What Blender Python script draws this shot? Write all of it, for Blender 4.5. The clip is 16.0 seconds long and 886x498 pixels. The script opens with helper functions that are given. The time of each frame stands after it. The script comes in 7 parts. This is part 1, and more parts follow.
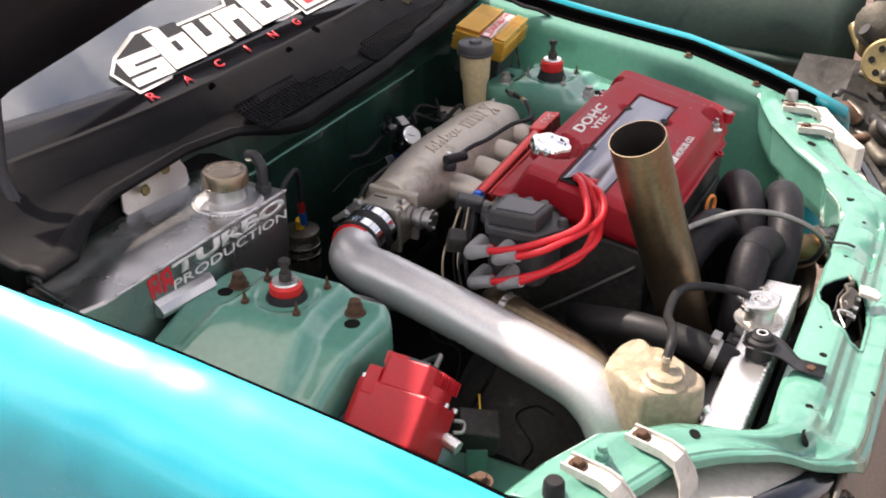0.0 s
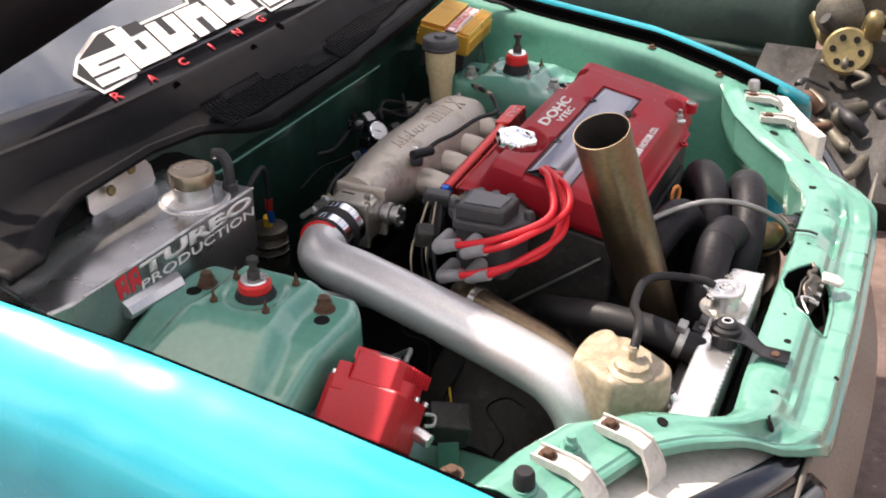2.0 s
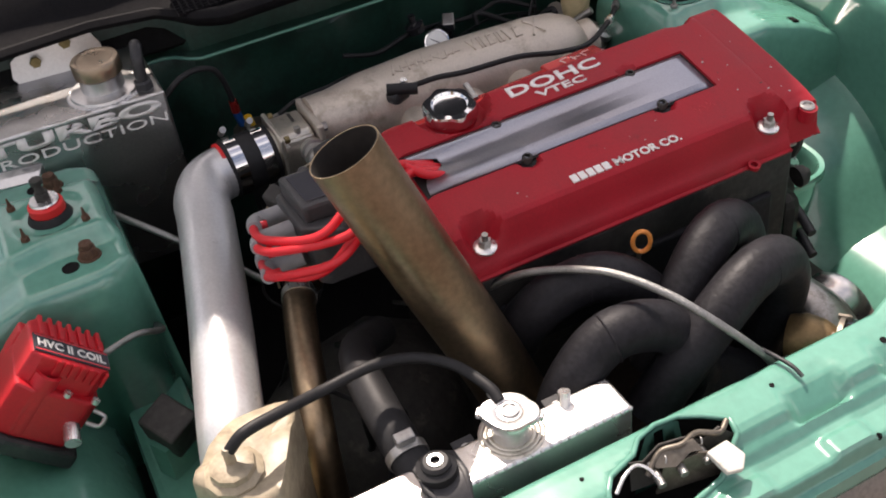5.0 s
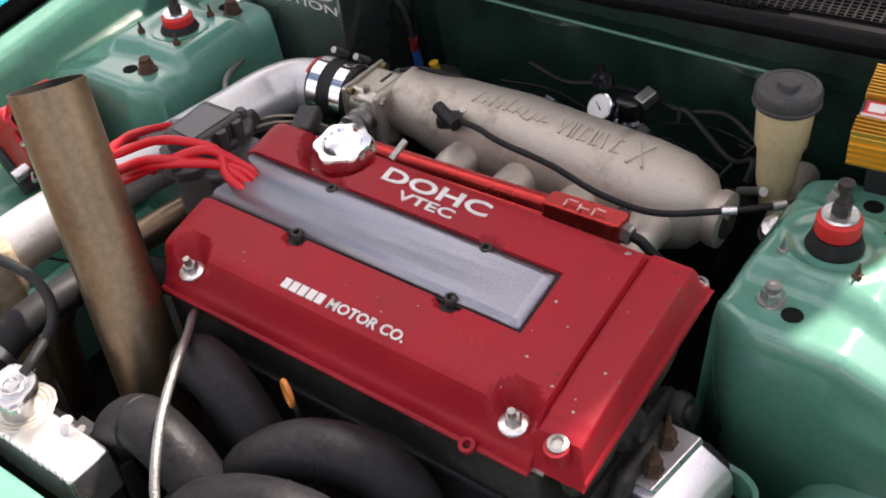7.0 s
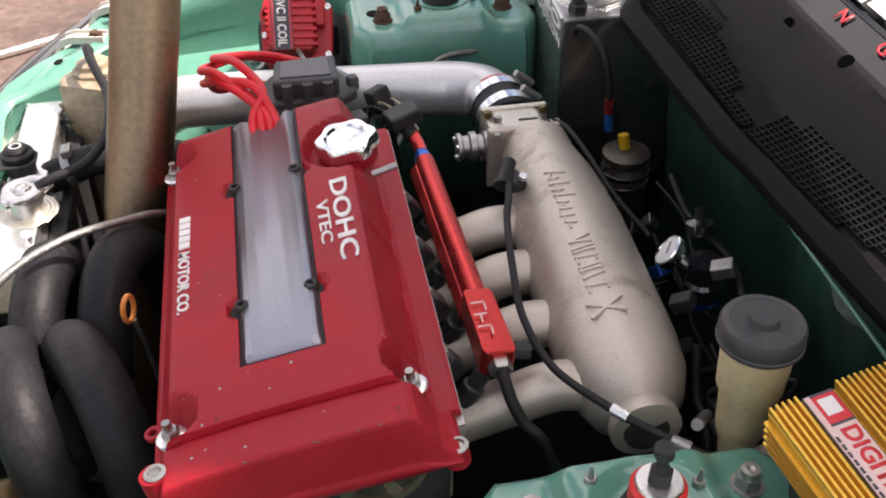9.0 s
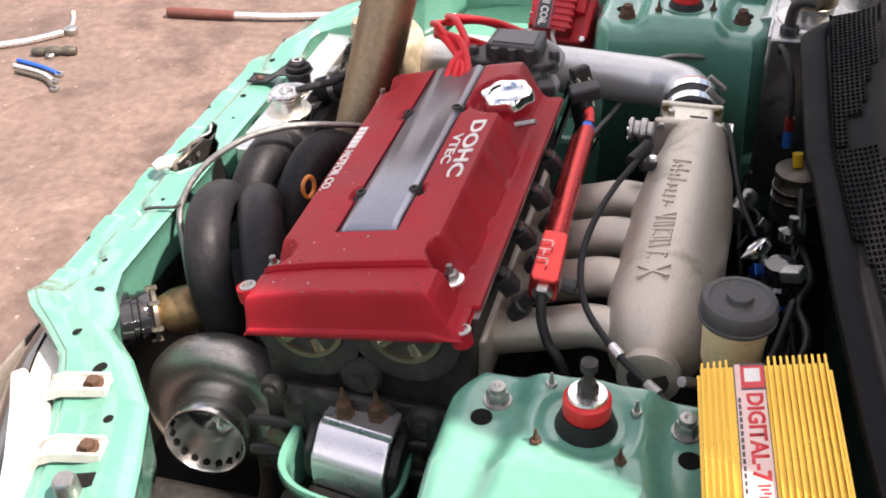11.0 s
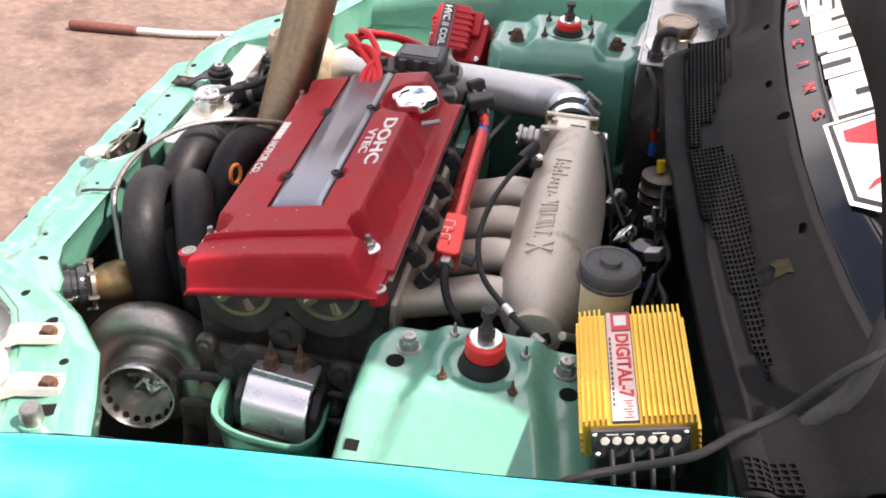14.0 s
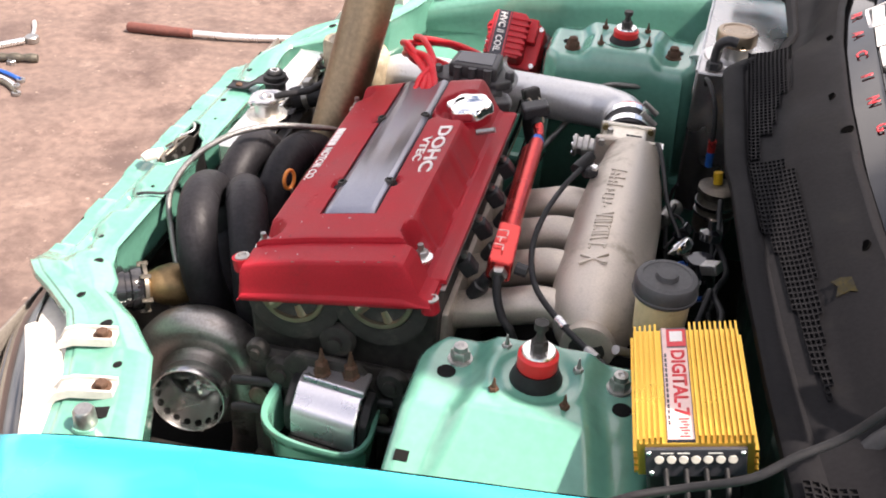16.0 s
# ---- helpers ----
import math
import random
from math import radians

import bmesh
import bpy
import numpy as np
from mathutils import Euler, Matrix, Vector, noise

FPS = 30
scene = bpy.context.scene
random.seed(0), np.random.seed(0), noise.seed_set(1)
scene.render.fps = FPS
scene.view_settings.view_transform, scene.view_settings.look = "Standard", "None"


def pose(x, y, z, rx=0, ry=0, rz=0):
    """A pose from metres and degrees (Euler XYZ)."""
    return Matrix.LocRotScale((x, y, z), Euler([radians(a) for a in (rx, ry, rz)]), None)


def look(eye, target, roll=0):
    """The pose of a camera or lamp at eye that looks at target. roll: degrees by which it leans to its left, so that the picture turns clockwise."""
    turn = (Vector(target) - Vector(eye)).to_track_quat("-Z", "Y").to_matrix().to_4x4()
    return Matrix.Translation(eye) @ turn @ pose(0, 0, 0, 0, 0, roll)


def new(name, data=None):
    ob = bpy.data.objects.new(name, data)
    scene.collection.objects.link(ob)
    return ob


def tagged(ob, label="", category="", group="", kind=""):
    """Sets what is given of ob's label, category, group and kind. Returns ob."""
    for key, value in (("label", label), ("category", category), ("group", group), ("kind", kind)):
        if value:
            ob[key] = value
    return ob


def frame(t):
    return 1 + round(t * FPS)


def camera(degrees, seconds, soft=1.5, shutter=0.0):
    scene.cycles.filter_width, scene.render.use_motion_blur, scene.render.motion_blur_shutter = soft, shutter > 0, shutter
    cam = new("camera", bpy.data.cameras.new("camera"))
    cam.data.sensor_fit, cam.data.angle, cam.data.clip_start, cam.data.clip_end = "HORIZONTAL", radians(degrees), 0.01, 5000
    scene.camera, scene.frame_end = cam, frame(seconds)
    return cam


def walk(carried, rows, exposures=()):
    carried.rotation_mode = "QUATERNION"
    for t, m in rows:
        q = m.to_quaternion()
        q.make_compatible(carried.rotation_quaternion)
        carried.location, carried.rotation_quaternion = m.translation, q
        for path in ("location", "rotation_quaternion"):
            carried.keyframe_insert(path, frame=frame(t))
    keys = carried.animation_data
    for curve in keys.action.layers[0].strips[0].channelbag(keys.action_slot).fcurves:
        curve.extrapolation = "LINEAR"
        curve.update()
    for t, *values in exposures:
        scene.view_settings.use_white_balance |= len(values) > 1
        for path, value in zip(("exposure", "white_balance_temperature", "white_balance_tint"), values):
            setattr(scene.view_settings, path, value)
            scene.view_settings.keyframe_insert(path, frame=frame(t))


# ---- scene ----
cam = camera(45.3, 16.0, 1.9)
PATH = [
    (0, (0.787, -1.574, 1.562), (-0.001, -0.013, 0.593), 0.0),
    (0.5, (0.785, -1.58, 1.572), (0.014, -0.014, 0.595), -0.3),
    (1, (0.786, -1.582, 1.568), (0.03, 0.001, 0.607), -0.3),
    (1.5, (0.79, -1.584, 1.573), (0.037, -0.003, 0.607), -0.2),
    (2, (0.794, -1.578, 1.567), (0.057, 0.003, 0.587), -0.2),
    (2.5, (0.819, -1.548, 1.563), (0.062, -0.001, 0.547), -1.6),
    (3, (0.96, -1.447, 1.563), (0.053, -0.004, 0.516), -3.4),
    (3.5, (1.102, -1.344, 1.542), (0.045, -0.007, 0.495), -5.9),
    (3.9, (1.107, -1.125, 1.539), (0.048, 0.058, 0.323), -5.0),
    (4, (1.101, -1.045, 1.542), (-0.029, 0.027, 0.288), -7.5),
    (4.5, (1.158, -0.774, 1.538), (-0.128, 0.101, 0.281), -9.6),
    (5, (1.292, -0.469, 1.568), (-0.154, 0.103, 0.31), -8.2),
    (5.2, (1.284, -0.35, 1.577), (-0.172, 0.129, 0.292), -7.7),
    (7.3, (0.841, 0.824, 1.504), (-0.125, -0.4, 0.251), -7.2),
    (7.5, (0.791, 0.871, 1.489), (-0.018, -0.487, 0.263), -7.7),
    (8, (0.606, 1.072, 1.493), (0.17, -0.447, 0.268), -4.5),
    (8.5, (0.393, 1.079, 1.472), (0.124, -0.461, 0.224), -3.5),
    (9, (0.264, 1.037, 1.486), (0.001, -0.517, 0.255), -0.8),
    (9.5, (0.1, 1.127, 1.489), (0.155, -0.422, 0.226), 1.0),
    (10, (-0.011, 1.235, 1.521), (0.263, -0.319, 0.293), -0.0),
    (10.2, (-0.036, 1.262, 1.527), (0.309, -0.293, 0.317), -1.0),
    (12.3, (-0.118, 1.252, 1.55), (0.411, -0.274, 0.371), -3.4),
    (12.5, (-0.086, 1.279, 1.552), (0.366, -0.289, 0.396), -1.4),
    (13, (-0.016, 1.338, 1.563), (0.164, -0.249, 0.359), 0.7),
    (13.5, (-0.059, 1.416, 1.582), (0.123, -0.189, 0.402), 1.5),
    (14, (-0.102, 1.47, 1.592), (0.167, -0.153, 0.454), 3.1),
    (14.5, (-0.114, 1.493, 1.592), (0.176, -0.145, 0.482), 2.8),
    (15, (-0.108, 1.489, 1.595), (0.207, -0.146, 0.486), 2.7),
    (15.5, (-0.106, 1.483, 1.593), (0.229, -0.144, 0.479), 2.2),
    (16, (-0.092, 1.459, 1.592), (0.265, -0.148, 0.457), 2.4),
]
walk(cam, [(t, look(eye, target, roll)) for t, eye, target, roll in PATH], [(0, 0.95, 7000, 20), (2.5, 0.92, 7000, 20), (4.0, 0.62, 7000, 20), (4.5, 0.47, 7000, 20), (5.0, 0.60, 7000, 20), (7.5, 1.0, 7000, 20), (9, 1.02, 7000, 20), (12.5, 1.3, 7000, 20), (16, 1.3, 7000, 20)])

# ---- light ----
world = bpy.data.worlds.new("sky")
scene.world = world
world.use_nodes = True
SUN_ELEV, SUN_ROT = radians(56), radians(-82)   # rotation counted from +y towards +x
_wn = world.node_tree.nodes
_sky = _wn.new("ShaderNodeTexSky")
_sky.sky_type, _sky.sun_disc = "NISHITA", False
_sky.sun_elevation, _sky.sun_rotation = SUN_ELEV, SUN_ROT
_sky.dust_density, _sky.air_density = 2.5, 1.0
# broken white cloud over the whole sky
_tc, _cl, _mk, _mx = _wn.new("ShaderNodeTexCoord"), _wn.new("ShaderNodeTexNoise"), _wn.new("ShaderNodeMapRange"), _wn.new("ShaderNodeMix")
_cl.inputs["Scale"].default_value, _cl.inputs["Detail"].default_value, _cl.inputs["Roughness"].default_value = 2.4, 7, 0.55
_mk.inputs[1].default_value, _mk.inputs[2].default_value = 0.43, 0.63
_mx.data_type = "RGBA"
_mx.inputs[7].default_value = (13.0, 13.1, 13.2, 1)
for a, b in ((_tc.outputs["Generated"], _cl.inputs["Vector"]), (_cl.outputs[0], _mk.inputs[0]), (_mk.outputs[0], _mx.inputs[0]), (_sky.outputs[0], _mx.inputs[6]), (_mx.outputs[2], _wn["Background"].inputs[0])):
    world.node_tree.links.new(a, b)
_wn["Background"].inputs[1].default_value = 0.085
_sun = bpy.data.lights.new("sun", "SUN")
_sun.energy, _sun.angle, _sun.color = 5.0, radians(1.5), (1.0, 0.95, 0.86)
sun = new("sun", _sun)
_d = Vector((math.sin(SUN_ROT) * math.cos(SUN_ELEV), math.cos(SUN_ROT) * math.cos(SUN_ELEV), math.sin(SUN_ELEV)))
sun.matrix_world = look(_d * 20, (0, 0, 0))

# ---- tools ----
def material(name, color, rough=0.5, metal=0.0, vary=0.18, scale=6.0, grain=90.0, bump=0.15, coat=0.0, dirt=None, dirt_at=0.62, spec=0.5):
    """Base colour with broad and fine variation, uneven roughness, fine relief and, if given, patches of dirt."""
    m = bpy.data.materials.new(name)
    m.use_nodes = True
    nt = m.node_tree
    n, k = nt.nodes, nt.links.new
    bsdf = n["Principled BSDF"]
    tc = n.new("ShaderNodeTexCoord")
    broad, fine = n.new("ShaderNodeTexNoise"), n.new("ShaderNodeTexNoise")
    broad.inputs["Scale"].default_value, broad.inputs["Detail"].default_value = scale, 5
    fine.inputs["Scale"].default_value, fine.inputs["Detail"].default_value = grain, 4
    k(tc.outputs["Object"], broad.inputs["Vector"])
    k(tc.outputs["Object"], fine.inputs["Vector"])
    add = n.new("ShaderNodeMath")
    add.operation = "ADD"
    k(broad.outputs[0], add.inputs[0])
    k(fine.outputs[0], add.inputs[1])
    ramp = n.new("ShaderNodeMapRange")
    ramp.inputs[1].default_value, ramp.inputs[2].default_value = 0.7, 1.3
    ramp.inputs[3].default_value, ramp.inputs[4].default_value = 1 - vary, 1 + vary
    k(add.outputs[0], ramp.inputs[0])
    mul = n.new("ShaderNodeVectorMath")
    mul.operation = "SCALE"
    mul.inputs[0].default_value = color
    k(ramp.outputs[0], mul.inputs["Scale"])
    out = mul.outputs[0]
    if dirt:
        patch = n.new("ShaderNodeTexNoise")
        patch.inputs["Scale"].default_value, patch.inputs["Detail"].default_value = scale * 2.3, 8
        patch.inputs["Roughness"].default_value = 0.7
        k(tc.outputs["Object"], patch.inputs["Vector"])
        edge = n.new("ShaderNodeMapRange")
        edge.inputs[1].default_value, edge.inputs[2].default_value = dirt_at - 0.06, dirt_at + 0.08
        k(patch.outputs[0], edge.inputs[0])
        mix = n.new("ShaderNodeMix")
        mix.data_type = "RGBA"
        k(edge.outputs[0], mix.inputs[0])
        k(out, mix.inputs[6])
        mix.inputs[7].default_value = (*dirt, 1)
        out = mix.outputs[2]
    k(out, bsdf.inputs["Base Color"])
    rr = n.new("ShaderNodeMapRange")
    rr.inputs[1].default_value, rr.inputs[2].default_value = 0.3, 0.7
    rr.inputs[3].default_value, rr.inputs[4].default_value = rough * 0.8, min(1, rough * 1.25)
    k(broad.outputs[0], rr.inputs[0])
    k(rr.outputs[0], bsdf.inputs["Roughness"])
    bsdf.inputs["Metallic"].default_value = metal
    bsdf.inputs["Coat Weight"].default_value = coat
    bsdf.inputs["Coat Roughness"].default_value = 0.06
    bsdf.inputs["Specular IOR Level"].default_value = spec
    if bump:
        b = n.new("ShaderNodeBump")
        b.inputs["Strength"].default_value, b.inputs["Distance"].default_value = bump, 0.002
        k(fine.outputs[0], b.inputs["Height"])
        k(b.outputs[0], bsdf.inputs["Normal"])
    return m


def thing(name, label, category, at, group=""):
    ob = new(name)
    ob.empty_display_size = 0.03
    ob.location = at
    return tagged(ob, label, category, group)


def place_of(ob):
    p = Vector((0, 0, 0))
    while ob:
        p += ob.location
        ob = ob.parent
    return p


def part(name, bm, mat, parent=None, label="", smooth=None, bevel=0.0, segs=2, thick=0.0, up=False):
    """Links a bmesh, made in world places, as one mesh under its thing; its origin sits in its middle."""
    if bm.verts:
        lo = [min(v.co[i] for v in bm.verts) for i in range(3)]
        hi = [max(v.co[i] for v in bm.verts) for i in range(3)]
        mid = Vector([(a + b) / 2 for a, b in zip(lo, hi)])
    else:
        mid = Vector((0, 0, 0))
    for v in bm.verts:
        v.co -= mid
    bmesh.ops.recalc_face_normals(bm, faces=bm.faces[:])
    if up and sum(f.normal.z * f.calc_area() for f in bm.faces) < 0:
        bmesh.ops.reverse_faces(bm, faces=bm.faces[:])
    me = bpy.data.meshes.new(name)
    bm.to_mesh(me)
    bm.free()
    me.materials.append(mat)
    ob = new(name, me)
    ob.location = mid - (place_of(parent) if parent else Vector((0, 0, 0)))
    ob.parent = parent
    if thick:
        s = ob.modifiers.new("thickness", "SOLIDIFY")
        s.thickness, s.offset = thick, -1
    if bevel:
        b = ob.modifiers.new("edges", "BEVEL")
        b.width, b.segments, b.limit_method, b.angle_limit = bevel, segs, "ANGLE", radians(28)
        b.harden_normals = False
    if smooth is not None:
        me.shade_smooth()
        me.set_sharp_from_angle(angle=radians(smooth))
    if label:
        ob["label"] = label
    return ob


def box(c, size, rot=(0, 0, 0), bm=None):
    bm = bm or bmesh.new()
    m = pose(*c, *rot) @ Matrix.Diagonal((*size, 1))
    bmesh.ops.create_cube(bm, size=1, matrix=m)
    return bm


def span(lo, hi, bm=None):
    return box([(a + b) / 2 for a, b in zip(lo, hi)], [abs(b - a) for a, b in zip(lo, hi)], bm=bm)


def axis_pose(at, way):
    """z of the pose points along way."""
    return Matrix.Translation(at) @ Vector(way).to_track_quat("Z", "Y").to_matrix().to_4x4()


def lathe(profile, at, way, n=32, bm=None, closed=False):
    """Turns (radius, height) pairs about the axis that starts at at and points along way."""
    bm = bm or bmesh.new()
    m = axis_pose(at, way)
    rings = []
    for r, h in profile:
        if r < 1e-6:
            rings.append([bm.verts.new(m @ Vector((0, 0, h)))])
        else:
            rings.append([bm.verts.new(m @ Vector((r * math.cos(a), r * math.sin(a), h))) for a in [2 * math.pi * i / n for i in range(n)]])
    pairs = list(zip(rings, rings[1:])) + ([(rings[-1], rings[0])] if closed else [])
    for a, b in pairs:
        if len(a) == len(b) == 1:
            continue
        for i in range(n):
            j = (i + 1) % n
            if len(a) == 1:
                bm.faces.new((a[0], b[i], b[j]))
            elif len(b) == 1:
                bm.faces.new((a[i], a[j], b[0]))
            else:
                bm.faces.new((a[i], a[j], b[j], b[i]))
    return bm


def rod(p, q, r, r2=None, n=16, bm=None):
    d = Vector(q) - Vector(p)
    return lathe([(0, 0), (r, 0), (r2 if r2 is not None else r, d.length), (0, d.length)], p, d, n, bm)


def hexagon(at, way, r, h, bm=None):
    return lathe([(0, 0), (r, 0), (r, h * 0.8), (r * 0.85, h), (0, h)], at, way, 6, bm)


def smooth_path(pts, steps=8):
    """Catmull-Rom through the points."""
    p = [Vector(q) for q in pts]
    p = [p[0] * 2 - p[1]] + p + [p[-1] * 2 - p[-2]]
    out = []
    for i in range(1, len(p) - 2):
        for s in range(steps):
            t = s / steps
            a, b, c, d = p[i - 1], p[i], p[i + 1], p[i + 2]
            out.append(0.5 * ((2 * b) + (c - a) * t + (2 * a - 5 * b + 4 * c - d) * t * t + (3 * b - a - 3 * c + d) * t ** 3))
    out.append(p[-2])
    return out


def hose(pts, r, n=14, steps=8, bm=None, wall=0.0, rough=0.0, seed=0):
    """A tube along a smooth path; wall leaves its ends open with that thickness."""
    bm = bm or bmesh.new()
    path = smooth_path(pts, steps)
    rng = random.Random(seed)
    radius = r if callable(r) else (lambda u: r)
    tangent = [(path[min(i + 1, len(path) - 1)] - path[max(i - 1, 0)]).normalized() for i in range(len(path))]
    up = tangent[0].orthogonal().normalized()

    def rings_of(inset):
        nonlocal up
        u = up.copy()
        rings = []
        for i, (c, t) in enumerate(zip(path, tangent)):
            u = (u - t * u.dot(t)).normalized()
            v = t.cross(u)
            rr = radius(i / (len(path) - 1)) - inset
            rings.append([bm.verts.new(c + (u * math.cos(a) + v * math.sin(a)) * rr * (1 + rough * (rng.random() - 0.5)))
                          for a in [2 * math.pi * k / n for k in range(n)]])
        for a, b in zip(rings, rings[1:]):
            for k in range(n):
                bm.faces.new((a[k], a[(k + 1) % n], b[(k + 1) % n], b[k]))
        return rings
    outer = rings_of(0)
    if wall:
        inner = rings_of(wall)
        for a, b in ((outer[0], inner[0]), (outer[-1], inner[-1])):
            for k in range(n):
                bm.faces.new((a[k], a[(k + 1) % n], b[(k + 1) % n], b[k]))
    else:
        bm.faces.new(outer[0])
        bm.faces.new(outer[-1])
    return bm


def loft(rows, closed=False, caps=False, bm=None):
    """A skin over rows of points; closed joins each row's last point to its first."""
    bm = bm or bmesh.new()
    vs = [[bm.verts.new(p) for p in row] for row in rows]
    for a, b in zip(vs, vs[1:]):
        m = len(a)
        for k in range(m if closed else m - 1):
            bm.faces.new((a[k], a[(k + 1) % m], b[(k + 1) % m], b[k]))
    if caps:
        bm.faces.new(vs[0])
        bm.faces.new(vs[-1])
    return bm


def prism(outline, z0, z1, m=None, bm=None):
    """A flat outline pulled up from z0 to z1, laid by the pose m."""
    bm = bm or bmesh.new()
    m = m or Matrix()
    a = [bm.verts.new(m @ Vector((x, y, z0))) for x, y in outline]
    b = [bm.verts.new(m @ Vector((x, y, z1))) for x, y in outline]
    bm.faces.new(a)
    bm.faces.new(b)
    for i in range(len(a)):
        j = (i + 1) % len(a)
        bm.faces.new((a[i], a[j], b[j], b[i]))
    return bm


def letters(text, size, m, depth=0.001, spacing=1.0, stretch=1.0, shear=0.0, bold=0.0):
    """Raised letters as a bmesh; m lays them: x along the line, z off the surface."""
    cu = bpy.data.curves.new("letters", "FONT")
    cu.body, cu.size, cu.extrude, cu.space_character, cu.shear = text, size, depth, spacing, shear
    cu.offset = bold
    cu.align_x, cu.align_y, cu.resolution_u = "CENTER", "CENTER", 3
    ob = bpy.data.objects.new("letters", cu)
    scene.collection.objects.link(ob)
    me = ob.evaluated_get(bpy.context.evaluated_depsgraph_get()).to_mesh()
    bm = bmesh.new()
    bm.from_mesh(me)
    bmesh.ops.transform(bm, matrix=m @ Matrix.Diagonal((stretch, 1, 1, 1)), verts=bm.verts[:])
    bpy.data.objects.remove(ob)
    bpy.data.curves.remove(cu)
    return bm


def fitted(text, width, height, m, depth=0.001, bold=0.0):
    """Letters stretched to a width and a height."""
    bm = letters(text, 1.0, Matrix(), 0.0, bold=bold)
    xs, ys = [v.co.x for v in bm.verts], [v.co.y for v in bm.verts]
    mx, my = (min(xs) + max(xs)) / 2, (min(ys) + max(ys)) / 2
    sx, sy = width / (max(xs) - min(xs)), height / (max(ys) - min(ys))
    flat = bm.faces[:]
    up = bmesh.ops.extrude_face_region(bm, geom=flat)["geom"]
    for v in up:
        if isinstance(v, bmesh.types.BMVert):
            v.co.z += depth
    for v in bm.verts:
        v.co = m @ Vector(((v.co.x - mx) * sx, (v.co.y - my) * sy, v.co.z))
    return bm


def lerp(table, x):
    """Linear reading of a table of (x, value...)."""
    if x <= table[0][0]:
        return table[0][1:]
    for a, b in zip(table, table[1:]):
        if x <= b[0]:
            f = (x - a[0]) / (b[0] - a[0])
            return tuple(p + (q - p) * f for p, q in zip(a[1:], b[1:]))
    return table[-1][1:]


# ---- materials ----
M = {}
M["ground"] = material("dusty_concrete", (0.135, 0.092, 0.076), 0.8, vary=0.34, scale=1.7, grain=30, bump=0.6, dirt=(0.078, 0.050, 0.042), dirt_at=0.56)
# pale worn grit scattered over the concrete
_gt = M["ground"].node_tree
_bs, _gc = _gt.nodes["Principled BSDF"], _gt.nodes.new("ShaderNodeTexCoord")
_old = _bs.inputs["Base Color"].links[0].from_socket
for _sc, _lo, _hi, _col in ((26.0, 0.635, 0.70, (0.30, 0.23, 0.19)), (5.5, 0.60, 0.72, (0.215, 0.155, 0.128)), (75.0, 0.62, 0.70, (0.045, 0.03, 0.026))):
    _gn, _gr, _gm = _gt.nodes.new("ShaderNodeTexNoise"), _gt.nodes.new("ShaderNodeMapRange"), _gt.nodes.new("ShaderNodeMix")
    _gn.inputs["Scale"].default_value, _gn.inputs["Detail"].default_value, _gn.inputs["Roughness"].default_value = _sc, 6, 0.65
    _gr.inputs[1].default_value, _gr.inputs[2].default_value = _lo, _hi
    _gm.data_type = "RGBA"
    _gm.inputs[7].default_value = (*_col, 1)
    for _p, _q in ((_gc.outputs["Object"], _gn.inputs["Vector"]), (_gn.outputs[0], _gr.inputs[0]), (_gr.outputs[0], _gm.inputs[0]), (_old, _gm.inputs[6])):
        _gt.links.new(_p, _q)
    _old = _gm.outputs[2]
_gt.links.new(_old, _bs.inputs["Base Color"])
M["bay"] = material("green_bay_paint", (0.100, 0.282, 0.214), 0.22, vary=0.09, scale=4, grain=90, bump=0.012, coat=0.8, dirt=(0.13, 0.335, 0.255), dirt_at=0.66)
M["teal"] = material("teal_body_paint", (0.005, 0.395, 0.49), 0.25, vary=0.07, scale=3, grain=400, bump=0.01, coat=1.0)
M["black"] = material("black_plastic", (0.022, 0.022, 0.024), 0.5, vary=0.3, scale=9, grain=220, bump=0.12, dirt=(0.05, 0.047, 0.045), dirt_at=0.64)
M["rubber"] = material("black_rubber", (0.012, 0.012, 0.013), 0.55, vary=0.3, scale=14, grain=180, bump=0.15, dirt=(0.026, 0.025, 0.024), dirt_at=0.66, spec=0.32)
M["grime"] = material("oily_cast_metal", (0.035, 0.033, 0.03), 0.6, 0.3, vary=0.4, scale=14, grain=90, bump=0.5, dirt=(0.09, 0.08, 0.07), dirt_at=0.63)
# deep shade as a colour: disc holes, openings, wells, bay bottom and cabin
M["shade"] = material("painted_deep_shade", (0.009, 0.009, 0.009), 0.9, vary=0.3, spec=0.1)
# the dark inside the scuttle holes as a colour; the wing seal wears it too
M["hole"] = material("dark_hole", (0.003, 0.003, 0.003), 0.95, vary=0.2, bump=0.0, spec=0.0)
# black for the dark reflection low on the windscreen
M["glass_dark"] = material("dark_reflection_band", (0.005, 0.005, 0.006), 0.06, vary=0.15, scale=8, bump=0.0)
M["red_wrinkle"] = material("red_wrinkle_paint", (0.33, 0.009, 0.018), 0.48, vary=0.2, scale=9, grain=520, bump=0.16, dirt=(0.23, 0.012, 0.018), dirt_at=0.66, spec=0.3)
M["plate"] = material("grey_metal_weave", (0.31, 0.315, 0.36), 0.33, 0.9, vary=0.12, scale=9, grain=500, bump=0.2)
M["white"] = material("white_paint", (0.75, 0.73, 0.7), 0.5, vary=0.06, grain=200, bump=0.02)
M["cast"] = material("cast_aluminium", (0.55, 0.49, 0.42), 0.46, 0.6, vary=0.11, scale=7, grain=380, bump=0.25, dirt=(0.36, 0.31, 0.245), dirt_at=0.6)
